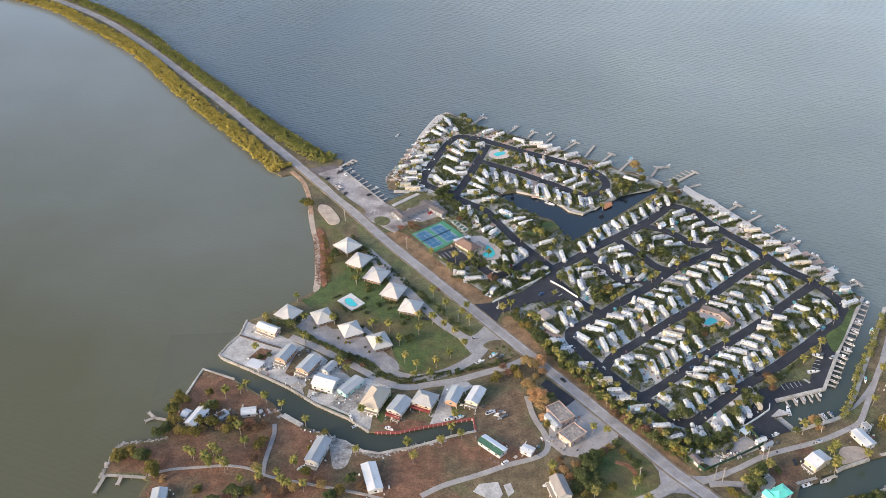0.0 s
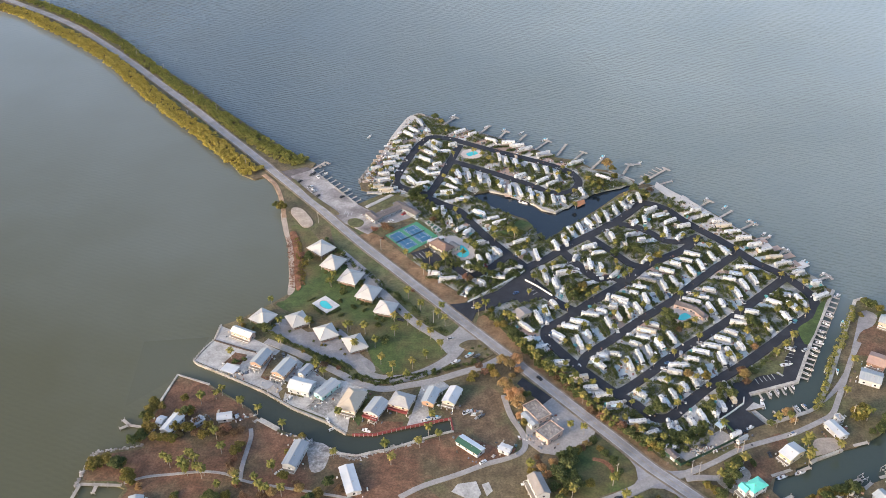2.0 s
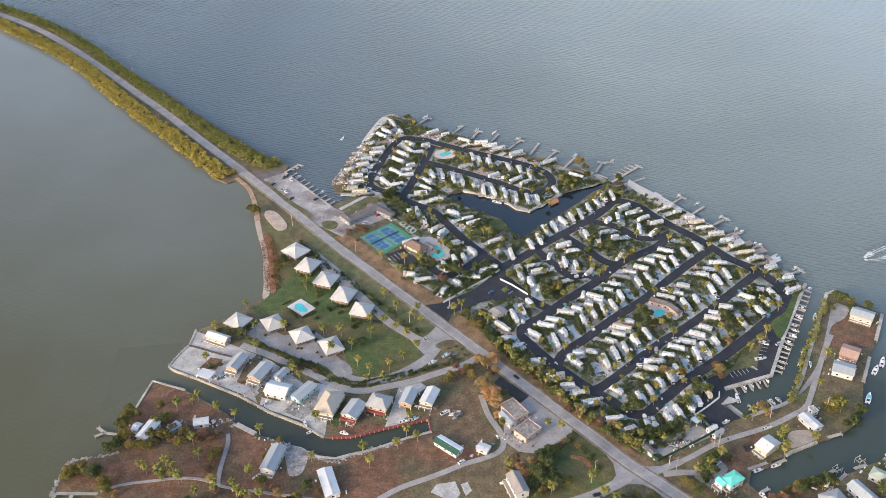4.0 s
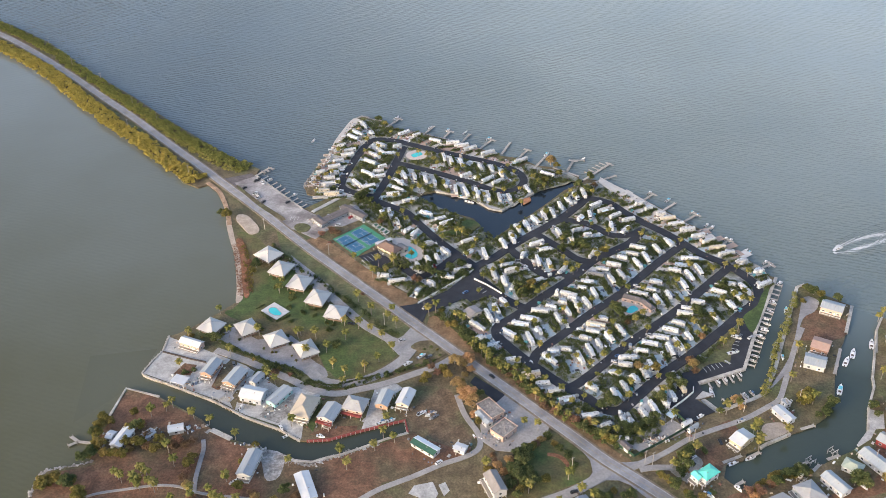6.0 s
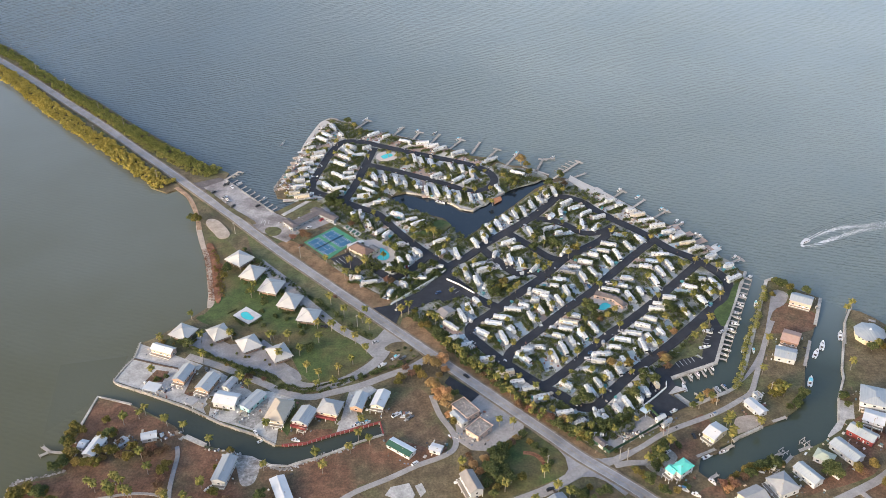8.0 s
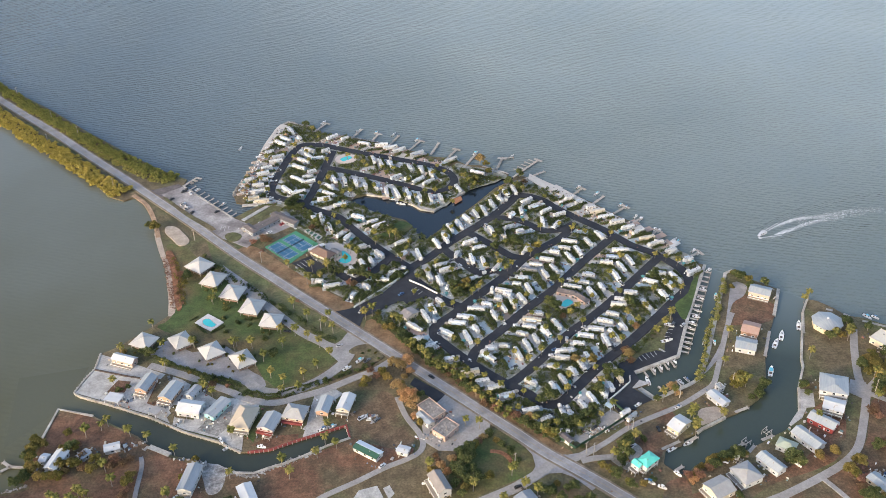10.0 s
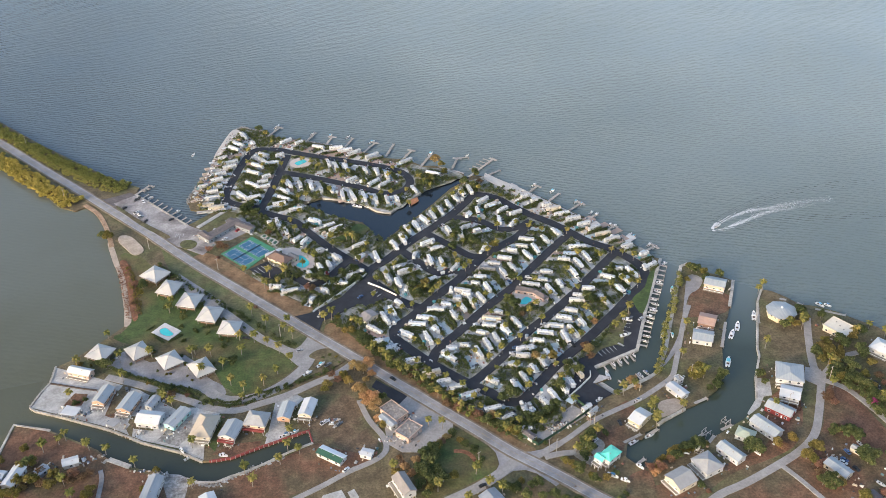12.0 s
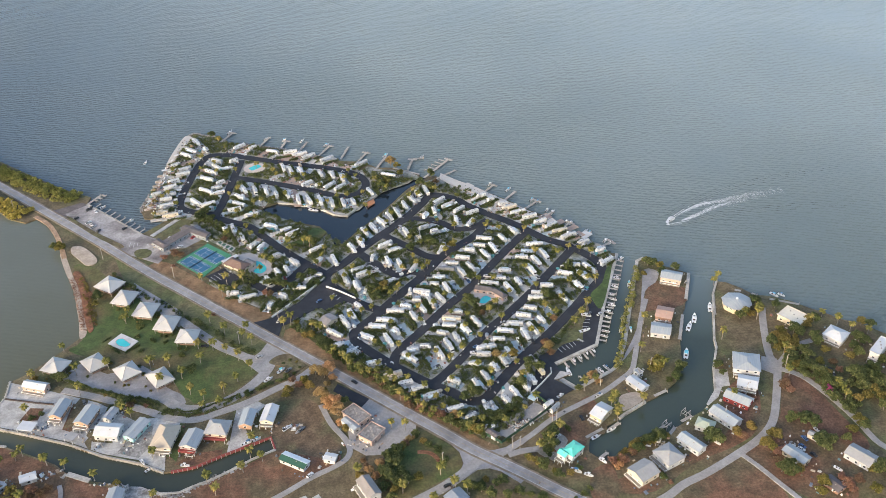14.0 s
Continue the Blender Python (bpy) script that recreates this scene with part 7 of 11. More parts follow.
TONE_WORDS = ("white", "tan", "grey", "teal")
for x, y, heading, long, wide in LOTS[:235]:
    h = radians(heading)
    for k in range(rng.choice((0, 1, 1, 2))):
        kind, tone = rng.choice((("shed", 0), ("shed", 1), ("shed", 2), ("golf_cart", 0), ("golf_cart", 3), ("patio_table", 0), ("patio_table", 1), ("patio_table", 3)))
        if (kind, tone) not in SMALL:
            small_thing(kind, tone)
        u, w = rng.uniform(-0.45, 0.45) * long, rng.choice((-1, 1)) * (wide / 2 - 0.9)
        ob = new(kind, SMALL[kind, tone])
        ob.matrix_basis = pose(x + math.cos(h) * u - math.sin(h) * w, y + math.sin(h) * u + math.cos(h) * w, 0.1, 0, 0, heading + rng.choice((0, 90, 180)))
        tagged(ob, {"shed": f"small {TONE_WORDS[tone]} storage shed on a trailer lot", "golf_cart": f"{TONE_WORDS[tone]} golf cart with flat canopy on a lot", "patio_table": f"patio table with {TONE_WORDS[tone]} parasol and stools"}[kind],
               {"shed": "shed", "golf_cart": "golf cart", "patio_table": "table"}[kind], {"shed": "garden sheds", "golf_cart": "golf carts", "patio_table": "patio tables"}[kind])


# ---- sun decks and canopies along the west shore
hut_mats = {"w": shed_mats[0], "c": gloss_paint("deck_cream", (0.50, 0.41, 0.33), (0.64, 0.54, 0.45), 0.15), "t": surface("thatch", (0.16, 0.11, 0.06), (0.30, 0.22, 0.13), 1.0, 6, 0.95, 0.4, 0.05, 0.2)}
HUT_WORDS = {"w": "white flat canopy on four posts over a table", "c": "low cream boarded sun deck with benches", "t": "thatched open sun shelter on four posts"}
HUT_NAMES = {"w": ("sun_canopy", "shelter"), "c": ("sun_deck", "deck"), "t": ("sun_shelter", "shelter")}
bark_wood = surface("grey_wood", (0.20, 0.16, 0.12), (0.34, 0.28, 0.22), 1.0, 5, 0.9, 0.3, 0.02, 0.15)
HUT = {}


def hut_parts(tone):
    """A thatched shelter, a flat canopy over a table, or a boarded deck with benches and a rail."""
    parts = []
    if tone == "c":
        boards = bmesh.new()
        for k in range(8):
            box(boards, -3.2 + 0.8 * k, -2.44 + 0.8 * k, -1.7, 1.7, 0, 0.32)
        parts.append(("decking", boards, hut_mats["c"]))
        for y0 in (-1.55, 1.15):
            parts.append(("bench", box(bmesh.new(), -2.4, 0.6, y0, y0 + 0.4, 0.3, 0.78, 0.03), bark_wood))
        parts.append(("locker", box(bmesh.new(), 1.6, 2.7, -0.8, 0.7, 0.3, 1.05, 0.05), shed_mats[0]))
        return parts
    if tone == "t":
        parts.append(("roof", tube(bmesh.new(), [(0, 0, 2.2), (0, 0, 2.9), (0, 0, 3.7)], [2.3, 1.3, 0.1], 10), hut_mats["t"]))
    else:
        roof = bmesh.new()
        for k in range(4):
            x0 = -2.0 + k
            plate(roof, [(x0, -1.4, 2.3), (x0 + 1, -1.4, 2.3), (x0 + 1, 0, 2.5), (x0, 0, 2.5)], 0.06)
            plate(roof, [(x0 + 1, 1.4, 2.3), (x0, 1.4, 2.3), (x0, 0, 2.5), (x0 + 1, 0, 2.5)], 0.06)
        parts.append(("roof", roof, hut_mats["w"]))
        parts.append(("table", box(bmesh.new(), -0.8, 0.8, -0.45, 0.45, 0.1, 0.75, 0.03), bark_wood))
    for sx in (-1.2, 1.2):
        for sy in (-1.2, 1.2):
            parts.append(("post", box(bmesh.new(), sx - 0.06, sx + 0.06, sy - 0.06, sy + 0.06, 0, 2.5), bark_wood))
    return parts


for x, y, heading, tone in [
    (-102.4, 803.3, 20, 'c'), (-108.5, 793.5, 20, 'w'), (-114.2, 776.1, 15, 'c'), (-117.5, 768.5, 15, 'w'), (-119.9, 761.9, 15, 'c'), (-121.1, 753.1, 15, 'c'),
    (-122.8, 745.6, 15, 'c'), (-123.5, 737, 15, 't'), (-125, 726.8, 15, 'c'), (-126.5, 718.8, 15, 'w'), (-127, 709.7, 15, 'c'), (-111.3, 744, 15, 't'),
    (-95.3, 807.7, 40, 't'), (-92.4, 791.2, 20, 'c'), (-103.4, 732.5, 15, 'w'), (-98.5, 745.3, 15, 'c'), (-107.1, 702.3, 15, 'c'), (-124.1, 712, 15, 't'),
]:
    if tone not in HUT:
        HUT[tone] = []
        for nm, bm, m in hut_parts(tone):
            o = finish(nm, bm, m)
            HUT[tone].append((nm, o.data))
            bpy.data.objects.remove(o)
    root = tagged(group_root(HUT_NAMES[tone][0], x, y, heading + rng.uniform(-8, 8), 0.1), HUT_WORDS[tone], HUT_NAMES[tone][1], "shelters and decks on the west shore")
    for nm, me in HUT[tone]:
        o = new(nm, me)
        o.parent = root


# ---- loose belongings: chairs, bins, boxes, mats and coolers
def bits_material():
    m = surface("assorted_belongings", (0.5, 0.5, 0.5), (0.6, 0.6, 0.6), 0.5, 4, 0.7, 0.1, 0.01)
    n, l = m.node_tree.nodes, m.node_tree.links
    geo, ramp = n.new("ShaderNodeNewGeometry"), n.new("ShaderNodeValToRGB")
    ramp.color_ramp.interpolation = "CONSTANT"
    tones = ((0.70, 0.70, 0.68), (0.05, 0.05, 0.055), (0.30, 0.21, 0.14), (0.60, 0.57, 0.50), (0.16, 0.17, 0.18), (0.13, 0.20, 0.21), (0.76, 0.76, 0.75), (0.38, 0.36, 0.34), (0.24, 0.11, 0.08), (0.10, 0.08, 0.06), (0.16, 0.19, 0.24), (0.50, 0.42, 0.32))
    for k, c in enumerate(tones):
        e = ramp.color_ramp.elements[0] if k == 0 else ramp.color_ramp.elements.new(k / len(tones))
        e.color = (*c, 1)
    ramp.color_ramp.elements[-1].color = (0.55, 0.54, 0.52, 1)
    l.new(geo.outputs["Random Per Island"], ramp.inputs[0])
    l.new(ramp.outputs[0], n["Principled BSDF"].inputs["Base Color"])
    return m


bits_mat = bits_material()


def belongings(spots, z, label, seed):
    """Small bevel-free bits of outdoor gear, each standing on the ground, at (x, y, heading) spots."""
    r = random.Random(seed)
    v, f = [], []
    for x, y, h in spots:
        a, b, c = r.uniform(0.2, 0.9), r.uniform(0.2, 0.55), r.uniform(0.15, 1.1)
        if r.random() < 0.12:
            a, b, c = r.uniform(0.9, 1.8), r.uniform(0.5, 1.0), r.uniform(0.05, 0.5)
        q = radians(h + r.choice((0, 90)) + r.uniform(-12, 12))
        cs, sn, k, t = math.cos(q), math.sin(q), len(v), r.uniform(0.6, 1.0)
        for zz, g in ((z - 0.1, 1.0), (z + c, t)):
            for sx, sy in ((-1, -1), (1, -1), (1, 1), (-1, 1)):
                v.append((x + (sx * a * cs - sy * b * sn) * g, y + (sx * a * sn + sy * b * cs) * g, zz))
        f += [(k + 4, k + 5, k + 6, k + 7)] + [(k + i, k + (i + 1) % 4, k + 4 + (i + 1) % 4, k + 4 + i) for i in range(4)]
    me = bpy.data.meshes.new("belongings")
    me.from_pydata(v, [], f)
    me.materials.append(bits_mat)
    me.update()
    tagged(new("belongings", me), label, "outdoor gear", kind="stuff")


spots = []
for x, y, heading, long, wide in LOTS:
    h = radians(heading)
    for k in range(rng.randint(9, 18)):
        u, w = rng.uniform(-0.5, 0.5) * long, rng.choice((-1, 1)) * rng.uniform(wide / 2 - 2.6, wide / 2 + 0.9)
        px, py = x + math.cos(h) * u - math.sin(h) * w, y + math.sin(h) * u + math.cos(h) * w
        if on_land(px, py):
            spots.append((px, py, heading))
belongings(spots, 0.15, "chairs, bins, mats and coolers beside the trailers", 61)

# ---- plants
def foliage(name, dark, mid, light, rough=0.7):
    """Leaves whose green changes from leaf to leaf and from plant to plant."""
    m = bpy.data.materials.new(name)
    m.use_nodes = True
    n, l = m.node_tree.nodes, m.node_tree.links
    bsdf, out = n["Principled BSDF"], n["Material Output"]
    geo, info, tc = n.new("ShaderNodeNewGeometry"), n.new("ShaderNodeObjectInfo"), n.new("ShaderNodeTexCoord")
    ramp = n.new("ShaderNodeValToRGB")
    ramp.color_ramp.elements[0].color, ramp.color_ramp.elements[1].color = (*dark, 1), (*light, 1)
    ramp.color_ramp.elements.new(0.5).color = (*mid, 1)
    big = n.new("ShaderNodeTexNoise")
    big.inputs["Scale"].default_value = 0.12
    l.new(tc.outputs["Object"], big.inputs["Vector"])
    mix = n.new("ShaderNodeMath")
    mix.operation = "MULTIPLY_ADD"
    l.new(big.outputs["Fac"], mix.inputs[0])
    mix.inputs[1].default_value = 0.7
    low = n.new("ShaderNodeMath")
    low.operation = "MULTIPLY_ADD"
    l.new(geo.outputs["Random Per Island"], low.inputs[0])
    low.inputs[1].default_value, low.inputs[2].default_value = 0.75, -0.22
    l.new(low.outputs[0], mix.inputs[2])
    l.new(mix.outputs[0], ramp.inputs[0])
    hs, vr = n.new("ShaderNodeHueSaturation"), n.new("ShaderNodeMapRange")
    vr.inputs[3].default_value, vr.inputs[4].default_value = 0.75, 1.3
    l.new(info.outputs["Random"], vr.inputs[0])
    l.new(vr.outputs[0], hs.inputs["Value"])
    hr = n.new("ShaderNodeMapRange")
    hr.inputs[3].default_value, hr.inputs[4].default_value = 0.515, 0.475
    l.new(info.outputs["Random"], hr.inputs[0])
    l.new(hr.outputs[0], hs.inputs["Hue"])
    l.new(ramp.outputs[0], hs.inputs["Color"])
    l.new(hs.outputs[0], bsdf.inputs["Base Color"])
    bsdf.inputs["Roughness"].default_value = rough
    bsdf.inputs["Specular IOR Level"].default_value = 0.2
    tr, add = n.new("ShaderNodeBsdfTranslucent"), n.new("ShaderNodeMixShader")
    l.new(hs.outputs[0], tr.inputs["Color"])
    add.inputs[0].default_value = 0.35
    l.new(bsdf.outputs[0], add.inputs[1])
    l.new(tr.outputs[0], add.inputs[2])
    l.new(add.outputs[0], out.inputs["Surface"])
    return m


palm_mat = foliage("palm_fronds", (0.095, 0.11, 0.030), (0.215, 0.21, 0.055), (0.40, 0.34, 0.10))
leaf_mat = foliage("green_leaves", (0.042, 0.060, 0.022), (0.098, 0.124, 0.046), (0.21, 0.225, 0.082))
hedge_mat = foliage("hedge_leaves", (0.046, 0.066, 0.026), (0.106, 0.130, 0.050), (0.225, 0.235, 0.09))
# the low sun's gold is put into the south belt's leaf colour
sunlit_mangrove_mat = foliage("sunlit_mangrove_leaves", (0.15, 0.15, 0.03), (0.38, 0.34, 0.072), (0.58, 0.50, 0.13))
# greener, darker leaf tones for the belt away from the sun
north_mat = foliage("unlit_mangrove_leaves", (0.10, 0.12, 0.036), (0.24, 0.25, 0.07), (0.48, 0.43, 0.125))
olive_mat = foliage("olive_leaves", (0.085, 0.080, 0.024), (0.20, 0.175, 0.048), (0.36, 0.295, 0.085))
gold_mat = foliage("golden_leaves", (0.22, 0.15, 0.065), (0.40, 0.275, 0.12), (0.58, 0.43, 0.21))
rust_mat = foliage("rusty_leaves", (0.13, 0.08, 0.05), (0.23, 0.14, 0.085), (0.34, 0.22, 0.12))
pink_mat = foliage("pink_blossom", (0.45, 0.07, 0.22), (0.60, 0.12, 0.32), (0.70, 0.22, 0.42))
bark_mat = surface("grey_bark", (0.20, 0.17, 0.14), (0.32, 0.28, 0.23), 1.0, 6, 0.95, 0.4, 0.03)


def leaf_cloud(blobs, count, size, seed, flat=0.6):
    """Vertices and faces of small leaf sprays filling the blobs (x, y, z, rx, ry, rz), denser towards their skins."""
    r = np.random.RandomState(seed)
    blobs = np.array(blobs, float)
    weight = blobs[:, 3] * blobs[:, 4]
    which = r.choice(len(blobs), count, p=weight / weight.sum())
    d = r.normal(size=(count, 3))
    d /= np.linalg.norm(d, axis=1)[:, None]
    d[:, 2] = np.abs(d[:, 2]) * 1.2 - 0.2
    c = blobs[which, :3] + d * blobs[which, 3:] * (r.uniform(0.55, 1.12, (count, 1)))
    n = d + r.normal(scale=0.55, size=(count, 3)) + (0, 0, flat)
    n /= np.linalg.norm(n, axis=1)[:, None]
    u = np.cross(n, r.normal(size=(count, 3)))
    u /= np.linalg.norm(u, axis=1)[:, None]
    w = np.cross(n, u)
    s = size * r.uniform(0.55, 1.25, (count, 1))
    tip, wide = u * s, w * s * r.uniform(0.4, 0.75, (count, 1))
    bend = n * s * -0.25
    v = np.stack([c - tip + bend, c - wide, c + tip + bend, c + wide], 1).reshape(-1, 3)
    return v, np.arange(count * 4).reshape(-1, 4)


def cloud_mesh(name, v, f, material):
    me = bpy.data.meshes.new(name)
    me.from_pydata(v.tolist(), [], f.tolist())
    me.materials.append(material)
    me.update()
    return me


def palm_meshes(height, seed, fronds=17, length=3.1):
    """A leaning trunk and a crown of arching fronds, each a folded blade with a ragged edge."""
    r = random.Random(seed)
    lean, way = r.uniform(0.3, 1.3), r.uniform(0, 6.28)
    line = [(lean * (t ** 2) * math.cos(way), lean * (t ** 2) * math.sin(way), height * t) for t in (0, 0.15, 0.4, 0.7, 1.0)]
    trunk = tube(bmesh.new(), line, [0.30, 0.22, 0.18, 0.16, 0.17], 7)
    top = Vector(line[-1])
    crown = bmesh.new()
    for k in range(fronds):
        az = 2 * math.pi * k / fronds * 2.4 + r.uniform(-0.2, 0.2)
        lift = r.uniform(-0.2, 1.1)
        ln = length * r.uniform(0.8, 1.1)
        out, side = Vector((math.cos(az), math.sin(az), 0)), Vector((-math.sin(az), math.cos(az), 0))
        p, rows, pitch = top.copy(), [], lift
        for j in range(6):
            t = j / 5
            half = (0.14 + 0.62 * math.sin(math.pi * min(1, t * 0.95 + 0.1))) * r.uniform(0.8, 1.15)
            drop = Vector((0, 0, -half * 0.55))
            rows.append([crown.verts.new(p + side * half + drop), crown.verts.new(p), crown.verts.new(p - side * half + drop)])
            p = p + (out * math.cos(pitch) + Vector((0, 0, math.sin(pitch)))) * ln / 5
            pitch -= 0.38
        for a, c in zip(rows, rows[1:]):
            crown.faces.new((a[0], a[1], c[1], c[0]))
            crown.faces.new((a[1], a[2], c[2], c[1]))
    return trunk, crown


PALM = []
for k, (hh, fr, ln) in enumerate(((5.0, 24, 3.0), (6.4, 27, 3.3), (7.8, 28, 3.5), (9.0, 27, 3.6))):
    tr, cr = palm_meshes(hh, 11 + k, fr, ln)
    t_ob, c_ob = finish("trunk", tr, bark_mat), finish("crown", cr, palm_mat)
    PALM.append((t_ob.data, c_ob.data, hh))
    bpy.data.objects.remove(t_ob)
    bpy.data.objects.remove(c_ob)


def palm(x, y, which, size=1.0, words="on the grass", group="palms"):
    root = new("palm_tree")
    root.matrix_basis = pose(x, y, 0, 0, 0, rng.uniform(0, 360)) @ Matrix.Scale(size, 4)
    for nm, me in (("trunk", PALM[which][0]), ("crown", PALM[which][1])):
        o = new(nm, me)
        o.parent = root
    tagged(root, f"{'tall' if which > 1 else 'young'} coconut palm with yellow-green fronds {words}", "palm tree", group)


for words, rows in (("beside the condominium lawn", [
    (-109.5, 512.4), (-157.3, 511), (-137.4, 513.3), (-111, 509.5), (-99, 509.1), (-90.5, 495.5), (-84.5, 479.1), (-76, 471.8), (-76.4, 464.4),
    (-66.6, 465.2), (-55.4, 485.9), (-46.8, 495.8), (-54.8, 506.4), (-62.7, 513.8), (-71.5, 520.1), (-81.2, 523.5), (-74.1, 549.7), (-51.4, 528.6),
    (-49.8, 534.8), (-46.1, 520.5), (-64.1, 535.3), (-103.2, 490.8), (-152.4, 490.7), (-130, 567), (-131, 560.3), (-168.7, 537), (-183.8, 508.9),
    (-182.6, 479), (-119.4, 464.2), (-79.2, 508.4), (-63.8, 475.7),
]), ("near the park gate", [
    (-24.3, 533.9), (-19.7, 536.9), (-6.2, 530.2), (-1.3, 522.6), (6.5, 499.8), (13.5, 488.2), (20.7, 532.4), (-37.7, 617.6), (-30.2, 606),
    (-16.5, 624.5), (-5.7, 631.9), (-1.4, 627.8), (-16.5, 632.3), (-62.9, 592.5), (-80.9, 600.5), (-51.3, 590.7), (-30.3, 609.7), (-39.3, 602.6),
    (-35.4, 613.7), (-57, 581.6), (-52.9, 599.4), (-63.1, 654.3), (-47.9, 662), (-45.2, 649.5), (-66.1, 578.5),
]), ("by the canal lots", [
    (-193.7, 382.9), (-198.3, 386.9), (-183.7, 388.3), (-179.1, 384.3), (-181.9, 377.4), (-172.3, 378.3), (-183.9, 378.5), (-173.3, 376),
    (-161.3, 368.6), (-138.8, 368.6), (-133.6, 367.1), (-125.3, 365.8), (-187.2, 383.5), (-134.4, 384), (-190.4, 435.7), (-182.5, 440.8),
    (-179.1, 443.6), (-164, 433.9), (-153.5, 428.8), (-135.5, 416.6), (-134.4, 383.8), (-141.8, 373.8), (-151.8, 370), (-135.9, 367.6),
    (-101.3, 395.6), (-72.5, 402.2), (-67.5, 392.5), (-48.1, 416.4), (-41.4, 413.9), (-52.5, 407.4), (12.2, 392.4), (-172.7, 406.4), (-196.1, 385.5),
    (-184.5, 389.4), (-183, 381), (-176.4, 379.6), (-103.9, 427.4), (-123.9, 470.7), (-47.1, 429), (-166.9, 395.3), (-152.7, 374.1), (57.6, 384.8),
    (34.8, 375), (35, 425.6), (43.1, 423), (64, 372.2), (69.7, 368), (50.9, 364.5),
]),
                    ("on the narrow peninsula", [
    (168.7, 419.3), (169, 407.8), (128.4, 400), (124.3, 395.7), (206.1, 444.9), (156.8, 436.4), (165.8, 441.1), (169.1, 500.2), (176, 505.9),
    (196.3, 542.3), (181.8, 514.6), (215, 492.9), (203.5, 465.7),
]), ("by the eastern houses", [
    (277.9, 525), (282, 527.6), (259.9, 467.4), (284.4, 487.3), (295, 488.4), (291.2, 482.8), (324.1, 473.2), (335.5, 477.3), (341, 466.8),
    (346.4, 459.7), (356.4, 454.7), (171.7, 421.2), (170.3, 411.4), (310.7, 410), (311.5, 404.6), (310.7, 399.6), (293.1, 446.4), (296.6, 445.7),
    (286.7, 425.3), (211.1, 445.3), (117, 393.1), (131.8, 404.2), (188.4, 417.9), (243.9, 412.4),
])):
    for x, y in rows:
        palm(x, y, rng.choice((1, 2, 2, 3)), rng.uniform(0.85, 1.1), words, "palms " + words)
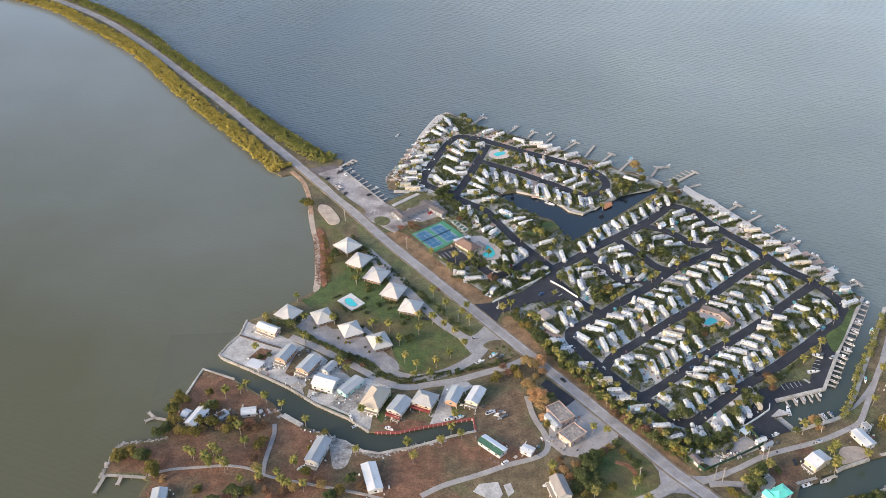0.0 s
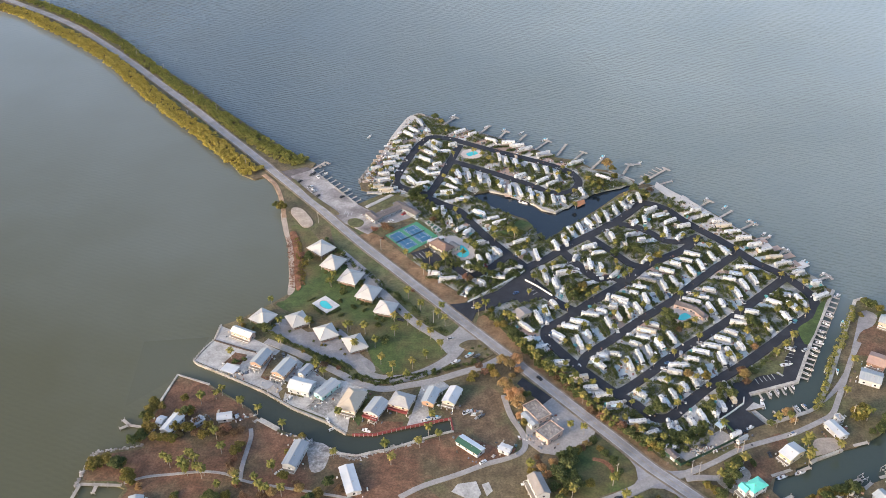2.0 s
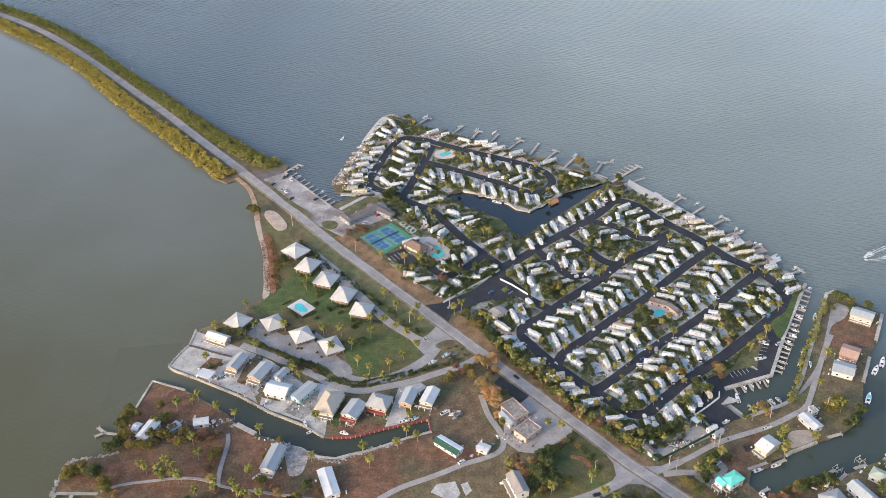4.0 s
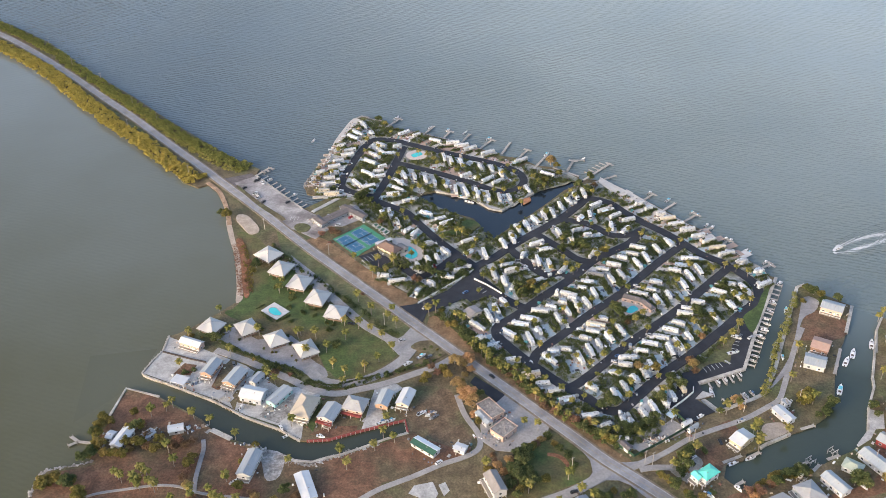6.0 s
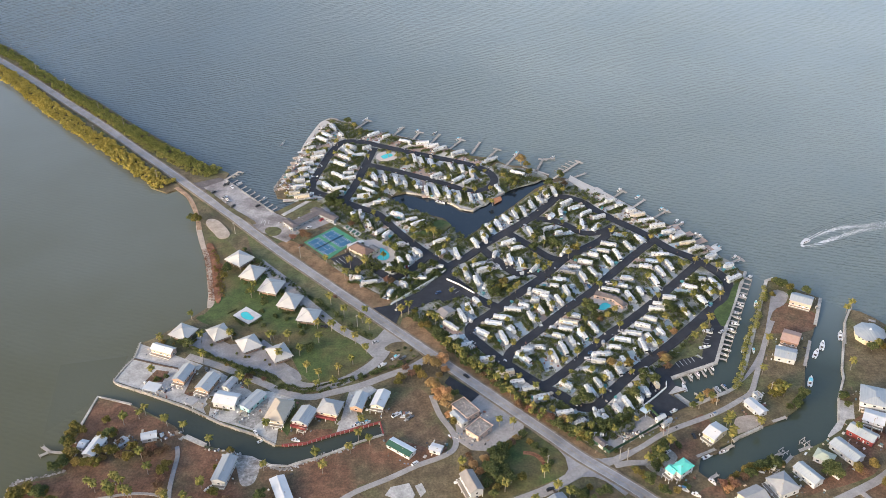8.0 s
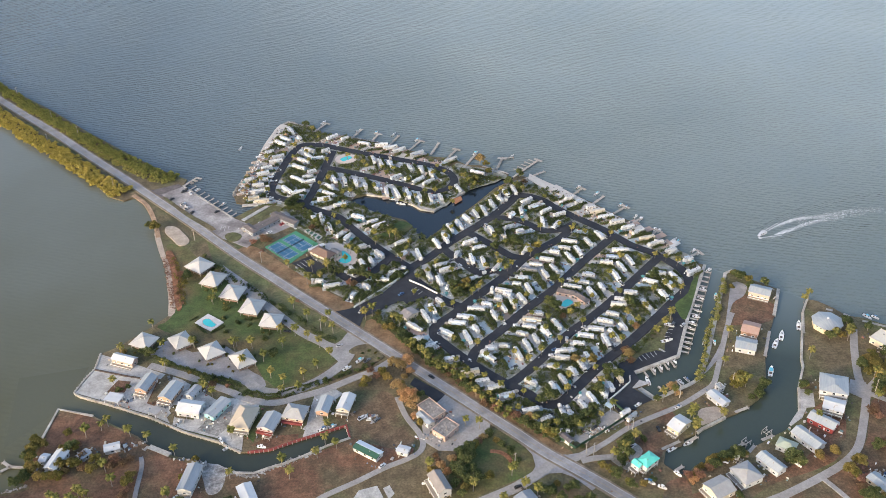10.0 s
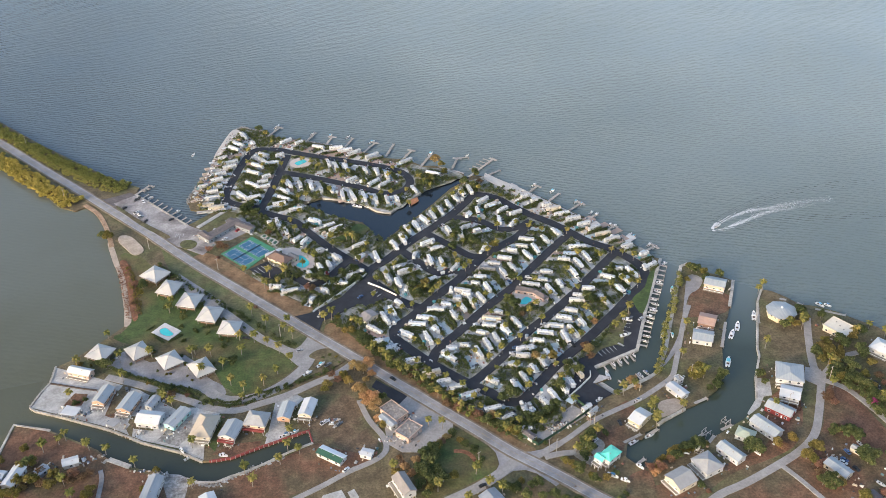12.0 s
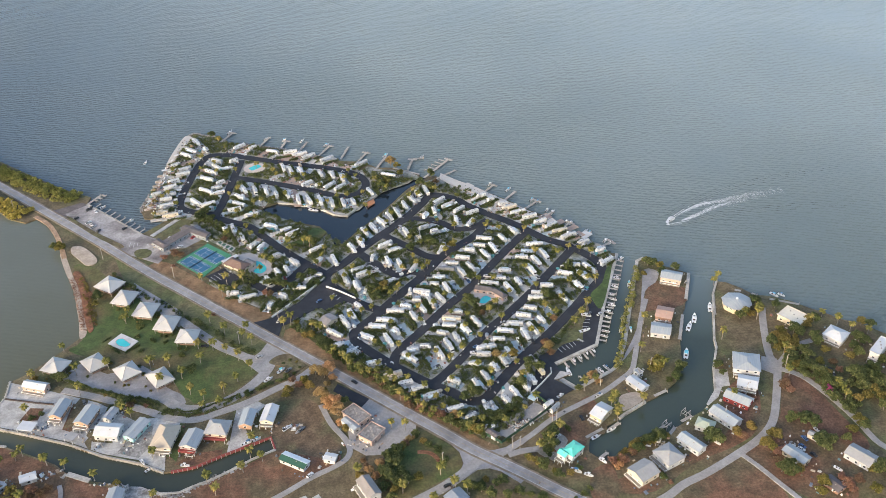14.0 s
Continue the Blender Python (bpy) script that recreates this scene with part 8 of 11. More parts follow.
for words, rows in (("among the northern trailers", [
    (-72.1, 814.3), (-66, 797.3), (-85.3, 782), (-94.6, 771.8), (-108.6, 762.1), (-116.8, 722.9), (-111.1, 727.5), (-120.8, 695.4), (-103.5, 708.3),
    (-72.7, 755.4), (-56.5, 754.7), (-39.5, 759.1), (-32, 753.6), (-25.5, 746.3), (-22.1, 740.2), (-8.5, 737.7), (-0.4, 732.4), (-26.2, 700.6),
    (-35.5, 698.2), (-17, 706.6), (8.4, 690.1), (16.6, 689.8), (24.6, 693.9), (32.9, 693.6), (45.5, 697.6), (42.3, 723.9), (38.1, 735.7),
    (58.3, 715.6), (62.3, 706.1), (66.6, 701.3), (69.7, 710.4), (46.5, 675.4), (32.7, 721.4), (12.6, 712.8), (-5.2, 727.8), (-42.4, 696.7),
    (-55.6, 683.8), (-41.6, 674.6), (-55.2, 725.1), (-61.8, 715.9), (-74.6, 770.9), (-86.3, 761.1),
]), ("among the middle trailers", [
    (86.5, 691.4), (89.3, 682.4), (82, 682.7), (101.3, 699.9), (104.8, 690.7), (60.4, 649.5), (42.1, 638), (37.2, 626.3), (65.4, 657.6), (74.4, 621),
    (80.9, 613.1), (73.1, 598.4), (89.7, 616.6), (97.2, 608.7), (98, 597.5), (105.6, 608.4), (78.7, 580.2), (81.9, 583.7), (99.3, 643.9),
    (121.3, 676.7), (126.4, 634.7), (137.1, 634.3), (133.7, 626.5), (47.6, 560.7), (51.1, 553.9), (55.3, 557.1), (57.8, 563.7), (39.5, 557.6),
    (28.7, 538.5), (36.6, 541.4), (14.2, 575.6), (20.6, 582.4), (27.1, 592.8), (6.9, 612.1), (2.5, 601.1), (9.1, 619.6), (9.8, 558.7), (38.9, 581.7),
    (63.6, 584.3), (74.1, 587.5), (110.8, 631.4),
]), ("among the eastern trailers", [
    (20.5, 481.3), (26.3, 474), (30.7, 468.5), (35.6, 463), (40.5, 457.7), (43.5, 449.9), (46.7, 447.2), (53.1, 442), (56.2, 438.5), (62.5, 433.4),
    (67.8, 435.2), (17.1, 486.9), (11.1, 492.7), (4.7, 498.7), (80.4, 414.9), (86.6, 412.5), (84.6, 421.8), (32.9, 476.5), (42.8, 464.4),
    (143.7, 622.3), (162.1, 617.7), (163.3, 587.8), (178.8, 587.3), (179.3, 580.1), (189, 586.9), (196.3, 583.1), (202.6, 575.8), (163.2, 591.5),
    (115, 558.3), (124.8, 558), (89.3, 526.9), (99.8, 520.4), (96.3, 508.5), (120.2, 529), (115.4, 523), (133.8, 541.2), (153.7, 543.8),
    (186.2, 549.2), (191.3, 545.7), (195.6, 555.5), (176.9, 543), (150.4, 567.2), (112, 565.2), (87.7, 546.1), (78.9, 536.7), (67.7, 521.5),
    (67.3, 537.1), (46.9, 522.2), (34.5, 504.7), (48.9, 498.4), (53.4, 486.9), (79.9, 480.5), (89.6, 485.7), (96.3, 469.1), (83.9, 469.5),
    (103.9, 460.9), (114.8, 473.9), (121, 468.3), (138.6, 495.4), (143.5, 492.4), (158.7, 512.4), (72.7, 449), (65.3, 444.2), (59.4, 454.5),
    (52.1, 449.6), (49.9, 465.2), (39.7, 470.9), (33.2, 482), (22.1, 476.8), (15.3, 485.3), (54.2, 434.6), (58.8, 429.7), (76.6, 424.4),
    (82.3, 417.2), (89.2, 419.3), (102, 416.6), (116.9, 425.6), (126.1, 457.6), (121.7, 452.6), (124.9, 432.5), (154.4, 509.5), (167.7, 527.4),
    (152.5, 518.6), (121.4, 513.6), (103.9, 496.6), (100.2, 448.1), (77.4, 459.1), (71.5, 486.3),
])):
    for x, y in rows:
        palm(x, y, rng.choice((0, 1, 1, 2)), rng.uniform(0.72, 0.98), words, "palms " + words)


def tree_kind(seed, radius, height, leaves, size, material):
    """A broadleaf tree: trunk with limbs, and a crown of leaf sprays in uneven masses with gaps."""
    r = random.Random(seed)
    bm = bmesh.new()
    tube(bm, [(0, 0, 0), (0.1, 0, height * 0.25), (0.15, 0.1, height * 0.5)], [0.06 * height * 0.6, 0.05 * height * 0.5, 0.03 * height * 0.5], 7)
    blobs = []
    for k in range(8):
        q, d = 2 * math.pi * k / 8 + r.uniform(-0.4, 0.4), radius * r.uniform(0.3, 0.72)
        z = height * r.uniform(0.42, 0.8)
        tube(bm, [(0.1, 0, height * 0.3), (d * 0.5 * math.cos(q), d * 0.5 * math.sin(q), z * 0.75), (d * math.cos(q), d * math.sin(q), z)], [0.09, 0.06, 0.03], 5)
        s = radius * r.uniform(0.3, 0.5)
        blobs.append((d * math.cos(q), d * math.sin(q), z, s, s, s * 0.75))
    blobs.append((0, 0, height * 0.8, radius * 0.4, radius * 0.4, height * 0.2))
    v, f = leaf_cloud(blobs, leaves, size, seed)
    t = finish("trunk", bm, bark_mat)
    d = t.data
    bpy.data.objects.remove(t)
    return d, cloud_mesh("crown", v, f, material)


TREES = {"green": [tree_kind(21 + k, 3.2, 5.5, 800, 0.46, leaf_mat) for k in range(4)], "gold": [tree_kind(31 + k, 3.6, 6.5, 1100, 0.36, gold_mat) for k in range(2)],
         "rust": [tree_kind(41 + k, 2.6, 3.6, 420, 0.36, rust_mat) for k in range(2)], "yellow": [tree_kind(51 + k, 2.8, 4.5, 760, 0.44, olive_mat) for k in range(3)],
         "pink": [tree_kind(61, 2.2, 3.4, 300, 0.5, pink_mat)]}
TREE_WORDS = {"green": "dense dark green broadleaf tree", "gold": "golden-leaved tree in dry season colour", "rust": "rust-brown half-bare shrub tree", "yellow": "yellow-green bushy tree", "pink": "pink flowering bougainvillea bush"}


def tree(x, y, kind, size=1.0, where="by the houses"):
    trunk, crown = rng.choice(TREES[kind])
    if size <= 0.95:
        ob = new("bush", crown)
        ob.matrix_basis = pose(x, y, -min(v.co.z for v in crown.vertices) * size - 0.2, 0, 0, rng.uniform(0, 360)) @ Matrix.Scale(size, 4)
        tagged(ob, TREE_WORDS[kind].replace("tree", "bush") + " " + where, "bush", "bushes")
        return
    root = new("tree" if kind != "pink" else "flowering_bush")
    root.matrix_basis = pose(x, y, 0, 0, 0, rng.uniform(0, 360)) @ Matrix.Scale(size, 4)
    for nm, me in (("trunk", trunk), ("crown", crown)):
        o = new(nm, me)
        o.parent = root
    tagged(root, f"{TREE_WORDS[kind]} {where}", "tree" if kind != "pink" else "bush", "trees")


for where, rows in (("by the gate", [
    (-1.2, 518.9, 'green', 0.9), (3.9, 512.7, 'green', 0.9), (8.5, 506.7, 'green', 0.8), (-4.4, 533.4, 'yellow', 1.0),
    (-10.2, 521.3, 'yellow', 1.04), (-16, 538.2, 'yellow', 0.91), (-101.7, 637.6, 'rust', 1.56), (-109.1, 633.2, 'rust', 1.3),
    (-72, 558.3, 'rust', 0.78), (-187.9, 660.4, 'yellow', 1.69), (-192.9, 663.1, 'green', 1.3), (2.5, 483.2, 'gold', 1.43), (-1.2, 479, 'gold', 1.3),
    (-6.6, 483.5, 'gold', 1.3), (4.2, 477.7, 'gold', 0.91), (0.5, 472.4, 'gold', 0.78), (-35.8, 573.9, 'rust', 1.3), (-3.2, 456.8, 'gold', 1.56),
    (1.9, 451.5, 'gold', 1.56), (3.5, 443.9, 'gold', 1.43), (-1.6, 449.1, 'gold', 1.3), (7.9, 451.3, 'green', 1.3), (-3.2, 462, 'yellow', 1.3),
    (5.1, 436.5, 'gold', 0.91), (8.3, 429.2, 'yellow', 1.04), (-29.3, 556.8, 'green', 0.91), (1.1, 509.9, 'green', 0.8),
    (-6.4, 521.2, 'yellow', 1.17),
]), ("by the canal lots", [
    (-218.7, 426.4, 'yellow', 1.43), (-217.3, 431.1, 'yellow', 1.3), (-218, 419.4, 'yellow', 1.56), (-212.8, 429.5, 'yellow', 1.17),
    (-213.9, 410.2, 'yellow', 1.56), (-216.9, 403.7, 'green', 1.3), (-219.5, 401.5, 'yellow', 1.3), (-221.1, 399.4, 'green', 1.3),
    (-208.7, 403.4, 'yellow', 1.3), (-199.7, 412.1, 'yellow', 1.3), (-199.4, 423.5, 'yellow', 1.3), (-196.7, 425.8, 'green', 1.3),
    (-193.9, 428, 'rust', 1.3), (-190.7, 411.8, 'yellow', 1.3), (-185.8, 409.4, 'rust', 1.3), (-180.3, 407, 'yellow', 1.3),
    (-198.9, 403.1, 'yellow', 1.3), (-205.4, 403.3, 'yellow', 1.3), (-216.6, 408.1, 'yellow', 1.3), (-231.2, 382.8, 'yellow', 1.69),
    (-235.2, 380.8, 'yellow', 1.3), (-237.7, 378.8, 'yellow', 1.56), (-224.4, 381.3, 'green', 1.43), (-221.6, 382.5, 'yellow', 1.3),
    (-168.7, 413.4, 'rust', 1.69), (-163.2, 411, 'rust', 1.3), (-170.3, 409, 'rust', 1.3), (-158.2, 395.5, 'yellow', 1.3),
    (-158.1, 389.1, 'rust', 1.3), (-157.5, 399.8, 'yellow', 1.3), (-159.1, 384.9, 'rust', 1.3), (-159.4, 413.2, 'rust', 1.3),
    (-201.5, 437.8, 'yellow', 1.04), (-128.2, 399, 'yellow', 0.91), (-122.3, 412.1, 'yellow', 0.91),
]), ("by the canal lane", [
    (-125.4, 476.4, 'green', 1.3), (-120.6, 473.5, 'rust', 1.3), 
    
    (-165.5, 506.8, 'green', 1.3), (-169.6, 508.7, 'green', 1.04), (-118.5, 478.5, 'yellow', 0.8), (-123, 481, 'green', 0.8), (-111, 473.6, 'rust', 0.9), (-131, 485.6, 'green', 0.8), (-137, 489, 'yellow', 0.7), (-150.5, 497.2, 'green', 0.8),
    (-183.7, 513.2, 'yellow', 0.91), (-179.1, 475.4, 'green', 0.78), (-183.7, 471.8, 'yellow', 0.78), (-174.3, 477.9, 'green', 0.65),
    (-84.4, 500.1, 'green', 1.17), (-64.6, 481.5, 'green', 0.65), (-24.5, 468.9, 'yellow', 1.3), (-26.2, 465.3, 'yellow', 1.04),
    (-17.4, 473, 'rust', 1.3), (-13.8, 475.6, 'yellow', 1.3), (-21.1, 478.5, 'rust', 1.3), (-10.2, 470.1, 'yellow', 1.3),
    (-110.6, 565, 'green', 0.91), (-103, 533.6, 'green', 0.65), (-132.5, 563.7, 'green', 1.17), (-121.1, 553.4, 'green', 0.91),
    (-111.2, 537, 'green', 0.78), (-91.8, 518, 'green', 0.78), (-153.2, 592.1, 'green', 1.3), (-154.1, 585.1, 'yellow', 1.04),
    (-121.8, 543.7, 'green', 0.65), (-159.2, 595.9, 'rust', 1.3), (-158.5, 574.8, 'rust', 0.78), (-118.5, 528, 'green', 0.65),
]), ("on the peninsula", [
    (240.6, 557.3, 'green', 1.3), (243.9, 555.2, 'green', 1.3), (247.8, 552.4, 'yellow', 1.3), (239.6, 560.7, 'yellow', 1.04),
    (234.5, 547.6, 'yellow', 0.91), (164.3, 446.6, 'gold', 1.04), (167.8, 442.4, 'gold', 0.78), (154.1, 439.4, 'green', 0.91),
    (144.9, 478.7, 'gold', 1.17), (145.6, 473.2, 'rust', 1.3), (144.3, 484.2, 'rust', 1.3), (123.7, 398.4, 'green', 1.3),
    (127.8, 402.7, 'green', 1.43), (123.6, 392.7, 'green', 1.56), (115.3, 379.4, 'green', 1.3), (207.2, 445.2, 'yellow', 1.56),
    (211.6, 435.2, 'green', 0.78), (203.7, 445.4, 'yellow', 1.17), (246.3, 545.3, 'green', 1.04), (257.5, 546.7, 'green', 1.3),
    (222.2, 443.5, 'green', 1.3), (219.5, 441.3, 'green', 1.04), (210.1, 451.4, 'yellow', 1.69), (205.6, 449.5, 'yellow', 1.3),
    (215.9, 435, 'green', 1.3), (190.7, 428.2, 'yellow', 0.91),
]),
                    ("among the eastern houses", [
    (296.2, 498, 'green', 1.43), (308.8, 492.3, 'green', 1.17), (285.8, 490.4, 'yellow', 1.3), (280.2, 485.2, 'green', 1.3),
    (297.2, 491.3, 'yellow', 1.3), (289, 486.6, 'yellow', 1.04), (246, 441.7, 'green', 1.04), (248.8, 443.9, 'yellow', 0.91),
    (247.3, 436, 'green', 0.78), (218.2, 383.5, 'green', 1.56), (219.6, 378.6, 'green', 1.43), (215.1, 380.4, 'green', 1.3),
    (235.1, 394.5, 'gold', 0.91), (235.9, 380.1, 'rust', 1.3), (243.6, 385.7, 'yellow', 1.3), (233.6, 382.9, 'yellow', 1.3),
    (253.5, 376.8, 'yellow', 1.69), (245.8, 371.3, 'yellow', 1.56), (248, 368.6, 'yellow', 1.3), (247.8, 357.5, 'rust', 1.43),
    (249.2, 363.9, 'rust', 1.3), (250.6, 352.6, 'green', 1.43), (251.8, 348.1, 'green', 1.3), (246.5, 351.2, 'green', 1.3),
    (255.8, 349.4, 'yellow', 1.3), (277, 367.7, 'green', 1.56), (278.1, 362.9, 'green', 1.3), (283.4, 366.5, 'green', 1.3),
    (276.6, 384.2, 'green', 1.69), (280.4, 381.1, 'green', 1.56), (269.5, 388, 'green', 1.3), (273.9, 389.6, 'rust', 1.3),
    (307.5, 378.3, 'yellow', 1.56), (308.3, 373.4, 'green', 1.3), (300.7, 372.5, 'yellow', 1.3), (294.1, 366.7, 'green', 1.04),
    (300.5, 341, 'green', 1.69), (302.9, 336.3, 'green', 1.3), (295.9, 341.9, 'yellow', 1.04), (276.8, 334.9, 'rust', 1.69),
    (277.8, 330.5, 'rust', 1.3), (283.9, 335.6, 'rust', 1.56), (275.8, 339.3, 'rust', 1.3), (264.7, 337.2, 'yellow', 1.56),
    (260.2, 331.8, 'yellow', 1.3), (289.9, 328.3, 'yellow', 1.3), (277.9, 416.7, 'rust', 1.3), (280.7, 410.9, 'rust', 1.3),
    (281.4, 418.6, 'rust', 1.3), (258.2, 410.1, 'rust', 0.78), (168.6, 379.2, 'rust', 1.3), (161.7, 373.8, 'rust', 1.56),
    (157.9, 372.3, 'gold', 0.91), (172.5, 380.7, 'green', 1.3), (179.5, 386.2, 'green', 1.3), (183.5, 387.8, 'green', 1.17),
    (187.2, 388.5, 'green', 1.3), (180, 359.5, 'green', 0.78), (182.5, 354.8, 'rust', 0.78), (155.5, 375, 'rust', 1.3), (189.1, 389, 'green', 1.04),
]), ("in the eastern thicket", [
    (308.6, 464.2, 'green', 1.56), (310.9, 460.8, 'green', 1.3), (299.5, 466, 'yellow', 1.3), (295.1, 460.9, 'yellow', 1.3),
    (297.4, 457.5, 'yellow', 1.3), (318.7, 468.4, 'yellow', 1.3), (322.5, 471.9, 'yellow', 1.3), (327, 472.9, 'green', 1.3),
    (290, 450.2, 'yellow', 1.04), (289, 456.2, 'green', 1.3), (304.8, 444.4, 'green', 1.3), (305.7, 438.6, 'green', 1.3),
    (295.1, 440.6, 'green', 1.3), (290.9, 435.8, 'green', 1.3), (294.9, 432.3, 'yellow', 1.3), (298.9, 428.7, 'green', 1.3),
    (302.8, 425.3, 'green', 1.3), (310.1, 432.1, 'yellow', 1.3), (318.9, 441.7, 'yellow', 1.3), (317.7, 450.6, 'green', 1.3),
    (318.6, 456.3, 'green', 1.3), (329, 457.3, 'rust', 1.17), (331.2, 453.9, 'rust', 1.3), (346, 448, 'green', 1.3), (348.1, 444.7, 'green', 1.3),
    (338.1, 440.8, 'green', 1.3), (338.8, 435, 'green', 1.3), (332.1, 433.5, 'yellow', 1.3), (345.6, 451.1, 'green', 1.3),
    (360.7, 460.2, 'green', 1.3), (356.8, 464, 'yellow', 1.3), (306.7, 421.8, 'green', 1.3), (306.4, 413.8, 'green', 1.3),
    (318.4, 422.3, 'rust', 1.3), (318.9, 430.4, 'rust', 1.3), (325.7, 418.1, 'green', 1.56), (326.4, 412.6, 'green', 1.56),
    (332.5, 416.8, 'green', 1.3), (338.7, 421.1, 'green', 1.3), (340.8, 417.9, 'green', 1.3), (350.2, 424.3, 'green', 1.3),
    (329.6, 401.5, 'yellow', 1.43), (323.6, 397.5, 'yellow', 1.3), (317.4, 396.2, 'yellow', 1.3), (332, 395.9, 'yellow', 1.3),
    (335.7, 405.6, 'green', 1.3), (328.4, 386.5, 'green', 1.3), (339.7, 399.6, 'green', 1.3), (336.3, 413.4, 'green', 1.3),
    (325.9, 404.8, 'green', 1.3), (304.1, 407.4, 'pink', 1.3), (305, 410.4, 'pink', 1.04), (310.2, 421.1, 'yellow', 1.3),
    (351.4, 413.2, 'green', 1.3), (342, 394, 'green', 1.3),
]), ("in the shaded grove", [
    (44.4, 415.4, 'gold', 0.9), (48.2, 418.6, 'green', 0.9), (52.4, 412.5, 'yellow', 0.9), (54.9, 408.4, 'green', 0.9), (58.6, 402, 'green', 1.0), (61.5, 394.9, 'green', 0.9),
    (35, 405.3, 'green', 1.3), (38.6, 407.9, 'yellow', 1.2), (30.3, 401.9, 'green', 1.3), (32.3, 395.4, 'green', 1.5), (36.2, 387.1, 'green', 1.3), (33.2, 380.3, 'green', 1.2),
    (29.5, 385, 'green', 1.5), (26.8, 389.6, 'green', 1.4), (38.7, 381.6, 'green', 1.2), (44.8, 383.3, 'yellow', 1.3), (30.1, 375.3, 'yellow', 1.1), (28.3, 371.6, 'green', 1.0),
    (41.5, 411.3, 'rust', 1.0), (36.5, 400.5, 'green', 1.2), (25.6, 379.7, 'green', 1.0), (21.6, 390.4, 'gold', 0.91), (18.6, 392.7, 'gold', 1.01),
    (25.2, 396.8, 'gold', 1.01), (17.1, 397, 'rust', 1.01), (28.3, 394.6, 'gold', 0.81), (15.8, 403.7, 'rust', 0.81), (12.1, 390.7, 'yellow', 1.01),
    (73.3, 370.4, 'green', 1.01), (77.7, 368.2, 'green', 1.01), (66.7, 366.5, 'green', 0.81), (87.2, 370.7, 'green', 1.01),
    (90.7, 372.1, 'green', 1.01), (81.9, 375.9, 'yellow', 0.81), (98.1, 362.3, 'green', 1.01), (91.5, 361.5, 'green', 1.01),
    (77.5, 370.4, 'green', 1.01), (71.4, 371.5, 'green', 1.01), (82.4, 363.2, 'green', 1.22), (104.2, 361.2, 'green', 0.81),
    (109.3, 356.1, 'green', 1.01), (110.8, 368.3, 'rust', 0.41), (110.3, 385.8, 'yellow', 1.01), (112.9, 383, 'yellow', 1.01),
    (109.5, 389, 'green', 0.81), (120.9, 388.2, 'green', 1.01), (119.4, 395.3, 'yellow', 1.01), (123.1, 390.1, 'yellow', 1.12),
    (121.7, 372.6, 'yellow', 1.01), (122.7, 370.3, 'green', 1.01), (129.5, 371.2, 'yellow', 1.01), (135.4, 374.4, 'green', 0.81),
    (95.2, 406.9, 'yellow', 0.71), (101.1, 403.4, 'green', 0.61), (137.7, 405.9, 'green', 0.81), (133.1, 355.7, 'green', 0.71),
    (137.4, 359.1, 'green', 0.61), (127.4, 352.7, 'green', 0.61),
]), ("in the trailer park", [
    (-78.2, 824.4, 'green', 1.3), (-72.5, 816.2, 'green', 1.04), (-121.8, 720.4, 'yellow', 0.91), (74.7, 741.1, 'gold', 1.56),
    (79.1, 736, 'yellow', 1.3), (80.4, 723.4, 'yellow', 1.3), (67.6, 711.6, 'yellow', 1.3), (62.4, 705.4, 'green', 1.3),
    (-36.7, 652.9, 'green', 1.04), (-10.2, 643.7, 'green', 1.3), (-3.6, 639.5, 'green', 1.3), (2.8, 631.3, 'green', 1.3),
    (-14.6, 647.9, 'green', 0.91), (-26.6, 584, 'green', 1.3), (-32.8, 584.2, 'green', 1.3), (-24.7, 591.1, 'green', 1.04),
    (-1.9, 590.2, 'green', 1.3), (-10.2, 587, 'green', 1.3), (-16.3, 576.7, 'green', 1.3), (-22.4, 580.4, 'green', 1.3), (73.5, 609.5, 'green', 1.3),
    (87.8, 616.5, 'green', 1.43), (91.6, 612.5, 'green', 1.3), (103.8, 608.3, 'yellow', 1.3), (78.3, 628.4, 'green', 1.3),
    (110.4, 565.3, 'green', 1.17), (106.7, 531.5, 'green', 1.56), (104.2, 536, 'green', 1.3), (103.5, 539.2, 'green', 1.3),
    (116.3, 526.2, 'green', 1.3), (110.1, 523.4, 'rust', 1.04), (105.7, 715.7, 'green', 1.3), (107.6, 703.5, 'rust', 1.3), (95, 704, 'green', 1.3),
    (101, 694.7, 'green', 1.3), (38, 564.5, 'green', 1.3), (41.4, 554.3, 'green', 1.3), (43.8, 560.9, 'yellow', 1.3), (48.2, 567.5, 'yellow', 1.3),
    (110.4, 477.1, 'gold', 1.04), (121.1, 476.7, 'yellow', 1.3), (156.9, 509.7, 'gold', 0.91), (138.4, 501.5, 'gold', 0.65),
    (113.2, 430.9, 'green', 1.3), (107.4, 426.3, 'green', 1.3), (100, 421.8, 'green', 1.3), (95, 421.9, 'green', 1.3), (87.9, 443.9, 'green', 1.56),
    (82.5, 441.6, 'green', 1.3), (91.5, 444.8, 'green', 1.3), (182.1, 562.8, 'green', 1.3), (158.2, 534.2, 'green', 1.3), (159.5, 531, 'green', 1.3),
    (-83.8, 688.8, 'green', 1.3), (-79.5, 693.1, 'green', 1.3), (-85.7, 684.5, 'green', 1.3), (-76.2, 679.8, 'green', 1.3),
    (-65.4, 649.9, 'rust', 1.3), (-63.4, 653.9, 'green', 1.3), (128.1, 465.8, 'green', 1.3), (119.6, 447.9, 'green', 1.3),
    (134.2, 460.3, 'green', 1.3),
]), ("on the dirt lots", [
